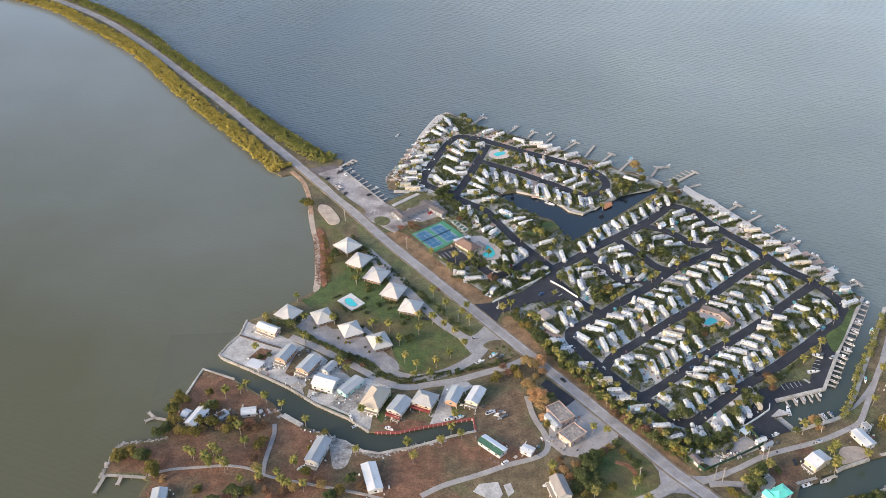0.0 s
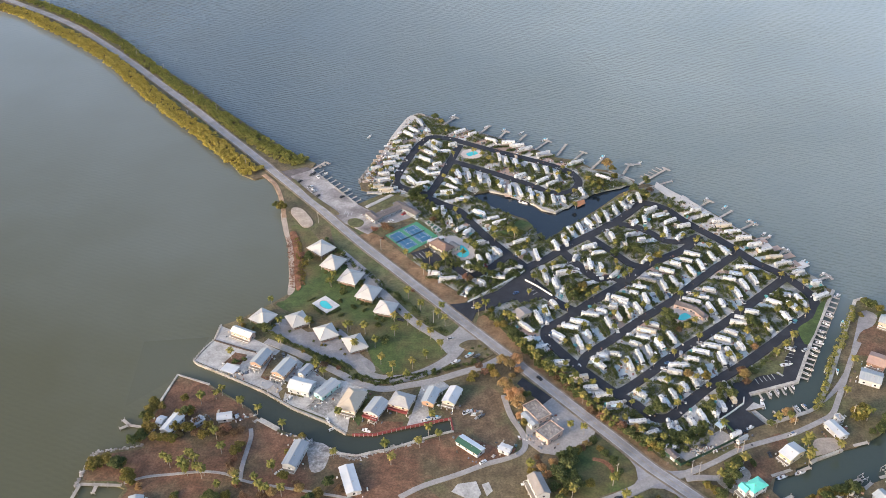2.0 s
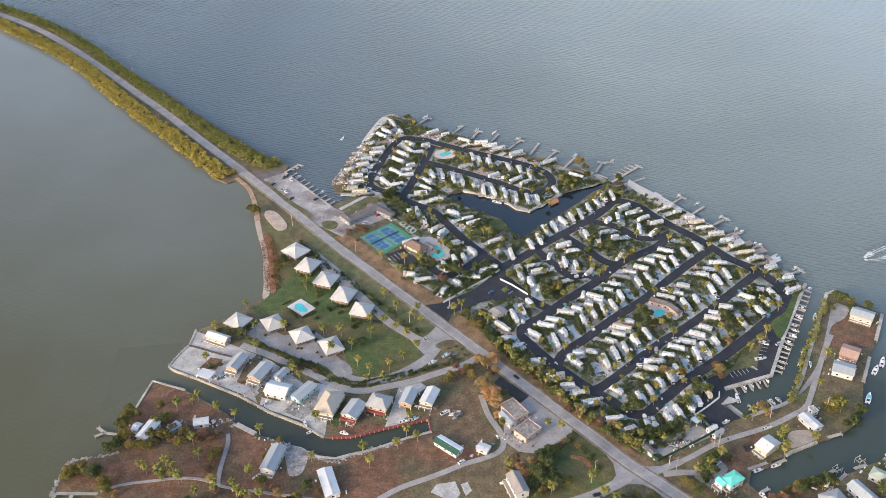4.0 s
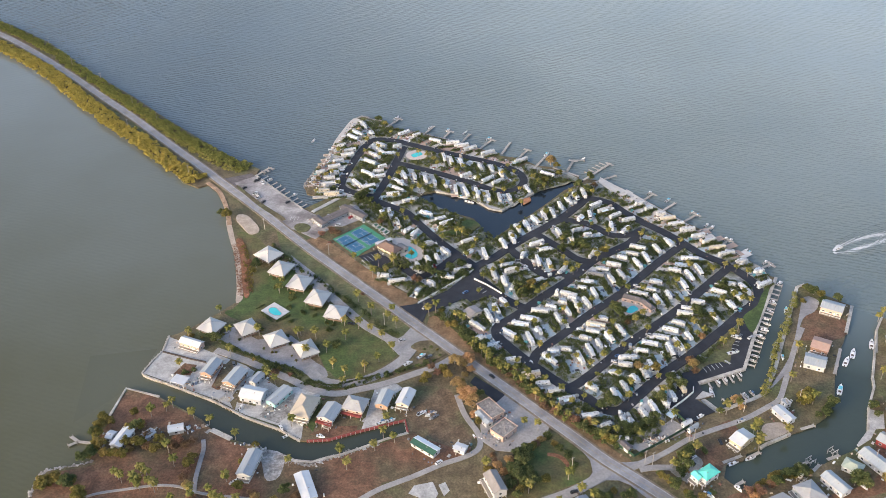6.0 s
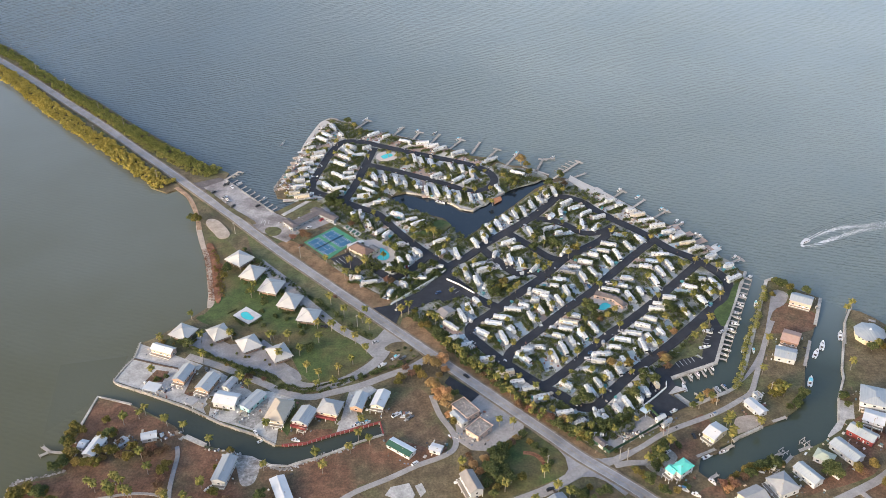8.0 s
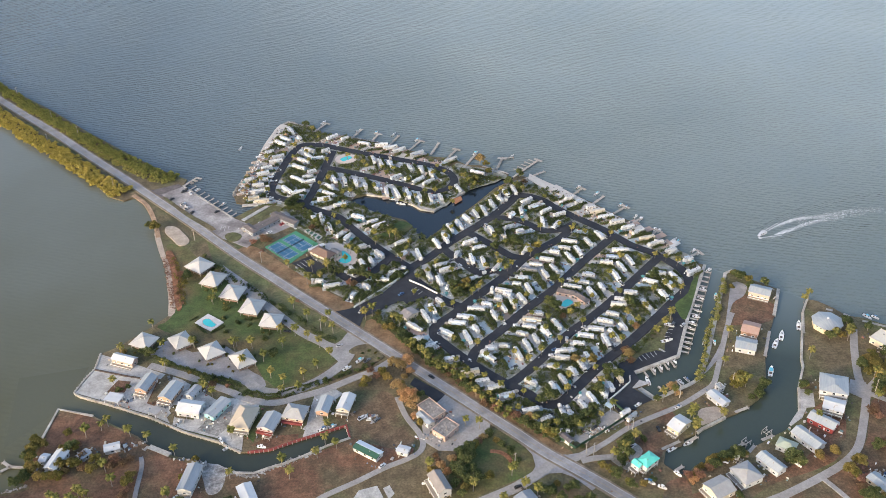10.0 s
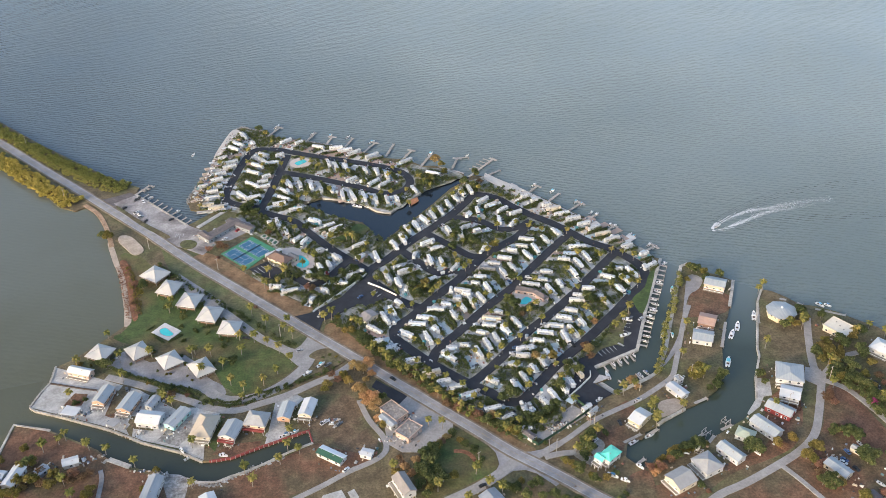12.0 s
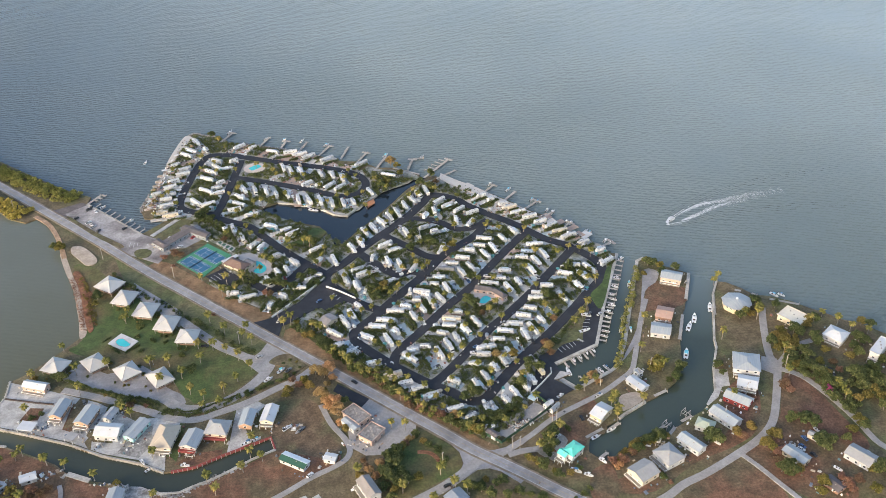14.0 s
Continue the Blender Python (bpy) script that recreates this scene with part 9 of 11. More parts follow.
    (-117.8, 373.1, 'rust', 1.3), (-115.4, 369.2, 'gold', 1.04), (-127.1, 378.6, 'yellow', 1.3), (-136.4, 363.1, 'rust', 1.3),
    (-130.6, 365.7, 'gold', 1.04), (-154.9, 378.2, 'gold', 1.04), (-151, 370, 'rust', 1.3), (-155.1, 361.3, 'yellow', 1.3),
    (-145.7, 362.2, 'rust', 1.3), (-141.6, 358.5, 'rust', 1.3), (-185.6, 360.5, 'yellow', 0.91), (-184.6, 362.7, 'green', 0.78),
    (-166.5, 356.2, 'rust', 1.3), (-164.5, 360.5, 'green', 1.3), (-160.8, 358.8, 'green', 1.3), (-173.1, 351.6, 'green', 1.3),
    (-214.4, 372.6, 'yellow', 1.69), (-211.3, 368.6, 'yellow', 1.3), (-207.3, 366.9, 'gold', 0.78), (-216.8, 374.6, 'yellow', 1.3),
    (-222.3, 380.6, 'green', 1.3), (-232.2, 384.2, 'yellow', 1.3), (-236.3, 381.6, 'yellow', 1.56), (-238.4, 378.3, 'yellow', 1.3),
    (-221.1, 420.6, 'green', 1.17), (-216.1, 411.3, 'yellow', 1.3), (-218.3, 433.4, 'yellow', 1.3), (-194.2, 425.5, 'yellow', 1.3),
    (-188.5, 418.6, 'rust', 1.3), (-180.3, 414.5, 'yellow', 1.3), (-174.6, 412.7, 'rust', 1.3), (-193.9, 413.3, 'yellow', 1.3),
    (-195.9, 408.3, 'gold', 0.78), (-201.1, 403.1, 'yellow', 1.3), (-100.4, 374.8, 'green', 1.3), (-93.4, 371.2, 'rust', 1.3),
    (-105.1, 366, 'yellow', 1.3), (-109, 361.6, 'green', 1.3),
]), ("beside the highway", [
    (-26.4, 497.7, 'green', 0.45), (-22.1, 499.8, 'green', 0.45), (-17.9, 497.3, 'yellow', 0.45), (-16.1, 491.2, 'green', 0.45),
    (-19.9, 486.9, 'green', 0.45), (-24.7, 488.2, 'yellow', 0.39), (28.3, 470.5, 'rust', 1.04), (34, 463.4, 'rust', 1.04),
    (48.2, 442.6, 'rust', 1.3), (54.6, 437.5, 'rust', 1.43), (62.6, 432.4, 'rust', 1.3), (65.8, 429.9, 'rust', 1.43), (73.9, 427.2, 'gold', 1.04),
    (70, 422.6, 'green', 1.3), (12, 497, 'green', 1.3), (17.3, 491.1, 'green', 1.3), (22.4, 482.6, 'green', 1.3), (40.5, 455.4, 'green', 1.04),
    (25.8, 477, 'rust', 0.91), (-97.1, 635.1, 'rust', 1.3), (-102.5, 623.6, 'rust', 0.78), (-32.5, 572.4, 'rust', 1.43),
    (82.4, 415.3, 'yellow', 1.3), (85.4, 412.9, 'yellow', 1.43), (79.4, 417.7, 'green', 1.3), (-34.8, 457.7, 'yellow', 0.91),
    (-49.7, 474, 'green', 0.65),
])):
    for x, y, kind, size in rows:
        tree(x, y, kind, size, where)


def hedge_kind(length, wide, high, seed, material):
    r = random.Random(seed)
    n = int(length / 0.8)
    blobs = [(-length / 2 + length * (k + 0.5) / n, r.uniform(-0.25, 0.25) * wide, high * r.uniform(0.25, 0.5), 0.8, wide / 2 * r.uniform(0.7, 1.15), high * r.uniform(0.4, 0.75)) for k in range(n)]
    v, f = leaf_cloud(blobs, int(length * wide * 26), 0.38, seed)
    return cloud_mesh("hedge", v, f, material)


HEDGE_LONG = (3, 5, 7, 9, 11, 13, 15)
HEDGES = [hedge_kind(ln, wd, hg, 70 + k, hedge_mat if k % 3 else leaf_mat) for k, (ln, wd, hg) in enumerate((ln, wd, hg) for ln in HEDGE_LONG for wd, hg in ((2.0, 1.9), (2.5, 2.7)))]
HEDGE_ROWS, GROWN = [], []


def clear_ground(x, y, own):
    """Whether a hedge may grow at a place: off the lanes, the other pads and the forecourts, and not beside another hedge."""
    if lane_gap(x, y) < 5.0 or not on_land(x, y) or any(within(c, x, y) for c in (gate_lot, office_lot, mid_deck, club_deck, ramp_lot, shuffle_pad, motel_lot)):
        return False
    if any(abs(gx - x) < 1.6 and abs(gy - y) < 1.6 for gx, gy in GROWN):
        return False
    for k, (lx, ly, hd, ln, wd) in enumerate(LOTS):
        if k != own and abs(lx - x) < 14 and abs(ly - y) < 14:
            c, d = math.cos(radians(hd)), math.sin(radians(hd))
            if abs((x - lx) * c + (y - ly) * d) < ln / 2 - 0.4 and abs((y - ly) * c - (x - lx) * d) < wd / 2 - 0.2:
                return False
    return True


for own, (x, y, heading, long, wide) in enumerate(LOTS[:247]):
    h = radians(heading)
    for s in (-1, 1):
        d = wide / 2 + rng.uniform(0.7, 1.1)
        run = []
        stops = [-long / 2 + 0.5 + k for k in range(int(long))]
        for u in [*stops, None]:
            px, py = (x - math.sin(h) * d * s + math.cos(h) * u, y + math.cos(h) * d * s + math.sin(h) * u) if u is not None else (0, 0)
            if u is not None and clear_ground(px, py, own):
                run.append((u, px, py))
                continue
            if len(run) >= 3:
                span = min(run[-1][0] - run[0][0] + 1, 15)
                k = max(i for i, ln in enumerate(HEDGE_LONG) if ln <= span + 1)
                u0 = (run[0][0] + run[-1][0]) / 2
                HEDGE_ROWS.append((y, pose(x - math.sin(h) * d * s + math.cos(h) * u0, y + math.cos(h) * d * s + math.sin(h) * u0, 0, 0, 0, heading + rng.choice((0, 180))), 2 * k + rng.randrange(2)))
                GROWN.extend((a, b) for _, a, b in run)
            run = []
HEDGE_ROWS.sort(key=lambda r: r[0])
for y, m, which in HEDGE_ROWS[:290]:
    ob = new("hedge", HEDGES[which])
    ob.matrix_basis = m
    tagged(ob, "dense green hedge between the trailer lots", "hedge", "hedges")
far_v, far_f, base = [], [], 0
for y, m, which in HEDGE_ROWS[290:]:
    far_v.extend((m @ v.co)[:] for v in HEDGES[which].vertices)
    far_f.extend([i + base for i in p.vertices] for p in HEDGES[which].polygons)
    base += len(HEDGES[which].vertices)
tagged(new("hedges", cloud_mesh("hedges", np.array(far_v), np.array(far_f), hedge_mat)), "green hedges between the farther trailer lots", "hedge", kind="stuff")


for x, y, heading, which, size in (
    (-135.6, 532.2, -48, 11, 0.75), (-124.2, 531.2, 40, 9, 0.75), (-142.2, 544.5, 45, 4, 0.6), (-84, 463.5, -4, 10, 0.8), (-95, 466.5, -16, 9, 0.8), (-106, 474.5, -38, 7, 1.0),
    (-113, 479.6, -26, 9, 1.0), (-124.5, 484, -20, 9, 1.0), (-136.5, 490, -28, 9, 1.1), (-148, 496.5, -38, 10, 1.0), (-157.5, 502.5, -30, 7, 1.1), (-73, 466.5, 18, 10, 0.8), (-60, 471, 20, 10, 0.8),
    (-89.5, 442, 72, 8, 0.8), (-133, 476.5, 60, 2, 0.8),
):
    ob = new("hedge", HEDGES[which])
    ob.matrix_basis = pose(x, y, 0, 0, 0, heading) @ Matrix.Diagonal((1, size, size, 1))
    tagged(ob, "low uneven hedge beside the villa grounds", "hedge", "villa hedges")


NORTH_POOL = [
    (-40.8, 760.5),
][0]


def undergrowth(count, box_x, box_y, seed, keep):
    """Low shrubs that fill the gaps between the trailer lots, clear of pads and lanes."""
    r = random.Random(seed)
    keep = np.array(keep)
    blobs = []
    for k in range(count):
        x, y = r.uniform(*box_x), r.uniform(*box_y)
        inside, j = False, len(keep) - 1
        for i in range(len(keep)):
            (xi, yi), (xj, yj) = keep[i], keep[j]
            if (yi > y) != (yj > y) and x < (xj - xi) * (y - yi) / (yj - yi) + xi:
                inside = not inside
            j = i
        if not inside or lane_gap(x, y) < 4.9 or (x - NORTH_POOL[0]) ** 2 + (y - NORTH_POOL[1]) ** 2 < 110 or any(within(clear, x, y) for clear in (gate_lot, office_lot, mid_deck, club_deck, basin_lawn, ramp_lot, shuffle_pad, motel_lot)):
            continue
        if any(abs((x - lx) * math.cos(radians(h)) + (y - ly) * math.sin(radians(h))) < ln / 2 and abs(-(x - lx) * math.sin(radians(h)) + (y - ly) * math.cos(radians(h))) < wd / 2 - 0.3 for lx, ly, h, ln, wd in LOTS if abs(lx - x) < 14 and abs(ly - y) < 14):
            continue
        s = r.uniform(0.8, 1.7)
        blobs.append((x, y, s * 0.55, s, s, s * r.uniform(0.6, 1.2)))
    v, f = leaf_cloud(blobs, len(blobs) * 30, 0.45, seed)
    tagged(new("undergrowth", cloud_mesh("undergrowth", v, f, leaf_mat)), "mixed green shrubs between the trailer lots", "shrubs", kind="stuff")


undergrowth(20000, (-110, 190), (400, 720), 91, park_green)
undergrowth(14000, (-130, 120), (670, 850), 99, park_pad)


def belt(name, line, wide, high, count, size, material, seed, label, shift=0.0):
    """A long thicket along a line."""
    r = random.Random(seed)
    pts = smoothed(line, 8)
    blobs = []
    for i, p in enumerate(pts[:-1]):
        q = pts[i + 1]
        d = (q - p)
        side = Vector((d.y, -d.x, 0)).normalized()
        low = min(1.0, high / 2.0)
        for k in range(max(1, int(d.length * wide / 5.5 / low))):
            c = p + d * r.random() + side * (shift + r.uniform(-0.5, 0.5) * wide)
            s = r.uniform(1.0, 2.3) * low
            blobs.append((c.x, c.y, high * r.uniform(0.15, 0.7), s, s, s * 0.9))
    v, f = leaf_cloud(blobs, count, size, seed)
    ob = new(name, cloud_mesh(name, v, f, material))
    tagged(ob, label, "thicket", kind="stuff")


belt("mangrove_belt", [
    (-732.1, 1138.5), (-645.4, 1105.8), (-589.1, 1077), (-536.3, 1035.4), (-486.9, 996.6), (-431, 944), (-383.5, 889.7), (-328.8, 827.1),
    (-289.5, 787.4), (-258.4, 752.1), (-236.4, 727.8), (-222.6, 719.4),
], 16, 4.6, 100000, 0.8, sunlit_mangrove_mat, 81, "mangrove thicket along the causeway shore, low sun's gold put into its leaf colour")
belt("mangrove_belt", [
    (-654.3, 1155.6), (-561.8, 1095.6), (-511.4, 1058.2), (-445.4, 999.3), (-407.6, 956.3), (-360.5, 907.2), (-317.2, 862.1), (-276.9, 819.3),
    (-240.6, 783.1), (-207.6, 753.5), (-184.1, 737.9),
], 11, 3.8, 80000, 0.75, north_mat, 82, "mangrove thicket along the causeway shore, leaves toned darker green as the less sunlit side")
belt("scrub_belt", [
    (-360.5, 901.2), (-317.2, 856.1), (-276.9, 812.3), (-242.6, 775.1), (-211.6, 746.5), (-190.1, 734.9),
], 7, 1.6, 11000, 0.55, north_mat, 80, "low green scrub between the causeway road and the mangroves")
belt("hedge_belt", [
    (-17.3, 537), (-2.6, 521.1), (10.2, 500), (22.4, 482.7), (36, 467.7), (49, 451.8), (61.6, 438.4), (73.9, 426.5), (85.6, 413.1),
], 6, 3.4, 20000, 0.55, hedge_mat, 83, "dense green hedge between trailer park and highway", 2.0)
belt("hedge_belt", [
    (-103.5, 466.2), (-88, 461.1), (-74, 461.7), (-56.8, 469.5), (-39.2, 477.6), (-23, 484.2),
], 2.2, 1.8, 3600, 0.4, leaf_mat, 84, "clipped hedge beside the canal road")
belt("hedge_belt", [
    (-164.1, 507.4), (-147.2, 496.5), (-130.9, 487), (-114.9, 476.7), (-104.9, 468.9),
], 2.0, 1.2, 3600, 0.35, leaf_mat, 85, "bushy hedge behind the canal road")
belt("hedge_belt", [
    (-147.5, 621.3), (-127.3, 598.3), (-108.4, 578.5), (-90.2, 558.9), (-72.9, 542.1), (-56.1, 521.7), (-46.1, 511.8),
], 4, 1.8, 4200, 0.45, leaf_mat, 86, "shrubs between highway verge and villas")
belt("hedge_belt", [
    (-88.8, 691.3), (-73.9, 676.8), (-59.5, 661.8), (-50, 649.1),
], 6, 4.0, 3000, 0.6, leaf_mat, 87, "trees behind the motel")
belt("hedge_belt", [
    (-29.3, 554.8), (-18.3, 565.1), (-6.2, 576.3), (5.5, 587.8),
], 5, 3.0, 3600, 0.5, leaf_mat, 88, "hedge inside the gate wall")
belt("hedge_belt", [
    (231.4, 555.4), (218.2, 526.6), (203.4, 497.1), (191.8, 469.3), (183.4, 452.8),
], 3.5, 2.2, 3600, 0.5, north_mat, 89, "scrub along the peninsula seawall")
belt("hedge_belt", [
    (-47.8, 595.4), (-39.3, 591.5), (-55.8, 590), (-59.7, 585.2), (-47.2, 601.2),
], 5, 3.0, 2600, 0.5, leaf_mat, 90, "planting round the clubhouse")
belt("scrub_belt", [
    (-172.4, 623.8), (-166.7, 603.4), (-161.9, 585.3), (-157.7, 568), (-155.1, 557.9),
], 10, 0.7, 6500, 0.28, rust_mat, 92, "low reddish brown scrub above the beach")
belt("scrub_belt", [
    (-168.7, 622.1), (-162.9, 603.2), (-157.7, 585.2), (-152.1, 561.1),
], 5, 1.0, 2600, 0.35, olive_mat, 93, "low olive scrub above the beach")
belt("thicket_belt", [
    (292.1, 441.3), (296.7, 434.9), (301.6, 425.7), (305.2, 414.2), (308.7, 403.1), (314.2, 389.4),
], 14, 5.0, 9000, 0.75, leaf_mat, 94, "dense green thicket beside the eastern lane")
belt("thicket_belt", [
    (326.3, 418.2), (330.5, 412), (336.7, 402.9), (344.7, 391.1),
], 22, 6.0, 12000, 0.8, leaf_mat, 95, "dense dark green wood at the eastern shore")
belt("thicket_belt", [
    (297.1, 466.6), (301.2, 458.6), (302.1, 451.4), (292.8, 450.9),
], 12, 4.0, 6000, 0.7, olive_mat, 96, "olive scrub by the eastern drive")
belt("thicket_belt", [
    (158, 376.9), (168.3, 382.6), (180.3, 387.6), (193.8, 391.6),
], 5, 2.6, 3600, 0.55, olive_mat, 97, "bushes on the canal bank")
belt("hedge_belt", [
    (85.3, 410.8), (95.2, 422.1), (104.1, 425.6), (112.8, 427.2),
], 8, 4.0, 6000, 0.6, leaf_mat, 98, "dense planting at the corner of the trailer park")
for x, y in [
    (-145.6, 603.7), (-133.4, 585.2), (-117.6, 568.1), (-102.4, 550.1), (-87.9, 533.3), (-170.6, 518.8), (-146.3, 517.3), (-124.7, 505),
    (-103.5, 494.7),
]:
    for k in range(7):
        q = rng.uniform(0, 6.28)
        crown, size = rng.choice(TREES["green"] if rng.random() < 0.7 else TREES["yellow"])[1], rng.uniform(0.3, 0.5)
        ob = new("bush", crown)
        ob.matrix_basis = pose(x + 9.6 * math.cos(q), y + 9.6 * math.sin(q), -min(v.co.z for v in crown.vertices) * size, 0, 0, rng.uniform(0, 360)) @ Matrix.Scale(size, 4)
        tagged(ob, "low green shrub planted round a stilt villa", "bush", "shrubs round the villas")

# ---- canals, pools, courts
def between(a, b):
    return ((a[0] + b[0]) / 2, (a[1] + b[1]) / 2)


slab("water_canal_west", canal_west_water, WATER + 0.03, WATER - 0.5, canal_water("canal_water", (-205, 466), (1, -0.35), 55, tuple(n + 0.03 * (v - n) for n, v in zip(SILT_NEAR, SILT_HAZY)), CANAL_WEST), "still grey-green water of the western canal", 0, "water")
mouth_m, mouth_e = between(canal_marina_water[0], canal_marina_water[-1]), between(canal_east_water[0], canal_east_water[-1])
slab("water_marina", canal_marina_water, WATER + 0.03, WATER - 0.5, canal_water("marina_water", mouth_m, (-0.4, -0.9), 60, BAY_MOUTH, CANAL_EAST), "still grey-green water of the marina channel", 0, "water")
slab("water_canal_east", canal_east_water, WATER + 0.05, WATER - 0.5, canal_water("east_canal_water", mouth_e, (-0.3, -0.95), 70, BAY_MOUTH, CANAL_EAST), "still grey-green water of the eastern canal", 0, "water")
for name, pts, m, words in (("ground_sand_spot", sand_spot, sand_mat, "patch of pale bare sand by the bay"), ("ground_wrack", wrack, wrack_mat, "reddish brown dry strip above the beach"),
                            ("ground_traffic_island", island, land_mat, "round dry grass traffic island"), ("ground_median", median, land_mat, "narrow grassy median"),
                            ("ground_road_island", island_east, land_mat, "dry grass island between the lanes"), ("ground_ramp_lawn", ramp_lawn, land_mat, "dry grass by the boat ramp lot"),
                            ("ground_point_lawn", point_lawn, lawn_mat, "green grass by the marina seawall"), ("ground_basin_lawn", basin_lawn, lawn_mat, "green lawn by the basin"),
                            ("ground_shore_walk", shore_walk, lot_mats[3], "pale concrete shore walk"), ("ground_white_beach", west_beach, lot_mats[3], "pale sandy shore of the trailer park")):
    LEVEL[0] += 0.006
    slab(name, pts, LEVEL[0], -0.3, m, words, 0 if pts is shore_walk else 3)
LEVEL[0] += 0.006
deck_pale = surface("pool_deck", (0.52, 0.45, 0.40), (0.66, 0.59, 0.53), 0.3, 4, 0.9, 0.1, 0.01, stain=(0.45, 0.39, 0.35))
deck_white = surface("white_pool_deck", (0.56, 0.55, 0.535), (0.66, 0.65, 0.63), 0.3, 4, 0.9, 0.1, 0.01, stain=(0.46, 0.44, 0.41), stain_scale=0.25)
pool_mat = surface("pool_water", (0.05, 0.50, 0.53), (0.09, 0.60, 0.61), 0.2, 1.5, 0.08, 0.1, 0.05)


def pool(name, outline, deck, deck_material, words):
    """A deck with a coping and the water just below its rim."""
    slab("ground_" + name + "_deck", deck, LEVEL[0], -0.3, deck_material, f"pale paved deck round the {words}", 0, "pool deck")
    root = tagged(new("swimming_pool"), f"{words} with bright turquoise water", "pool", "pools")
    pts = smoothed(outline, 4, True)
    part("water", slab_mesh(pts, LEVEL[0] + 0.05, -0.2), pool_mat, root)
    bm = bmesh.new()
    part("coping", ribbon_mesh([*pts, pts[0], pts[1]], 0.5, LEVEL[0] + 0.12, -0.2, bm, 0, 0), concrete_mat, root)


pool("club_pool", club_pool, club_deck, deck_pale, "clubhouse swimming pool")
pool("mid_pool", mid_pool, mid_deck, deck_pale, "trailer park swimming pool")
cx, cy = [
    (-130.9, 538.6),
][0]
pool("villa_pool", [(cx + 0.74 * u + 0.67 * v, cy - 0.67 * u + 0.74 * v) for u, v in ((5.9 * math.cos(q), 3.5 * math.sin(q) - (0.9 if 1 < q < 2 else 0)) for q in (k * math.pi / 6 for k in range(12)))], condo_pool_deck, deck_white, "kidney-shaped villa pool")
cx, cy = [
    (-40.8, 760.5),
][0]
pool("north_pool", [(cx + x * math.cos(0.6) - y * math.sin(0.6), cy + x * math.sin(0.6) + y * math.cos(0.6)) for x, y in ((-4, -3), (4, -3), (5.5, 0), (4, 3), (-4, 3), (-5, 0))],
     [(cx + 9.5 * math.cos(k * math.pi / 8), cy + 8.5 * math.sin(k * math.pi / 8)) for k in range(16)], deck_pale, "northern swimming pool")

blue_court = surface("court_blue", (0.030, 0.12, 0.225), (0.042, 0.15, 0.275), 0.2, 4, 0.8, 0.05, 0.01)
court_line = surface("court_lines", (0.70, 0.70, 0.70), (0.80, 0.80, 0.80), 1, 5, 0.8, 0)
net_mat = surface("net_mesh", (0.035, 0.075, 0.10), (0.06, 0.11, 0.14), 1, 5, 0.9, 0)
fence_mat = surface("fence_green", (0.02, 0.06, 0.035), (0.035, 0.085, 0.05), 1, 5, 0.6, 0)
COURT_TURN = [
    (-47.7),
][0]


def tennis_court(x, y):
    root = tagged(group_root("tennis_court", x, y, COURT_TURN, 0.32), "blue tennis court with white lines on green surround", "court", "tennis courts")
    part("playing_surface", box(bmesh.new(), -12.0, 12.0, -5.5, 5.5, -0.2, 0.025), blue_court, root)
    for x0, x1, y0, y1 in ((-11.9, 11.9, -5.5, -5.36), (-11.9, 11.9, 5.36, 5.5), (-11.9, 11.9, -4.2, -4.06), (-11.9, 11.9, 4.06, 4.2), (-11.9, -11.74, -5.36, 5.36), (11.74, 11.9, -5.36, 5.36),
                           (-6.45, -6.33, -4.06, 4.06), (6.33, 6.45, -4.06, 4.06), (-6.33, -0.1, -0.06, 0.06), (0.1, 6.33, -0.06, 0.06)):
        part("line", box(bmesh.new(), x0, x1, y0, y1, 0.0, 0.045), court_line, root)
    part("net", box(bmesh.new(), -0.05, 0.05, -6.4, 6.4, 0.04, 0.9), net_mat, root)
    for s in (-1, 1):
        post(root, 0, s * 6.4, 0, 1.1, 0.06, "net_post", net_mat)


for x, y in [
    (-86.3, 622.5), (-75.8, 632.2),
]:
    tennis_court(x, y)


def fence(points, high, every, material, words, screen=False):
    root = tagged(new("fence"), words, "fence")
    ring = [Vector((*p, 0)) for p in points]
    rails = bmesh.new()
    for p, q in zip(ring, ring[1:]):
        n = max(1, round((q - p).length / every))
        for k in range(n):
            c = p.lerp(q, k / n)
            post(root, c.x, c.y, 0, high, 0.06, "fence_post", material)
        if screen:
            side = Vector((q.y - p.y, p.x - q.x, 0)).normalized() * 0.03
            part("screen", slab_mesh([p + side, q + side, q - side, p - side], high - 0.1, 0.25), material, root)
        for z in (0.45, high / 2, high):
            tube(rails, [(p.x, p.y, z), (q.x, q.y, z)], [0.05, 0.05], 4)
    part("rail", rails, material, root)


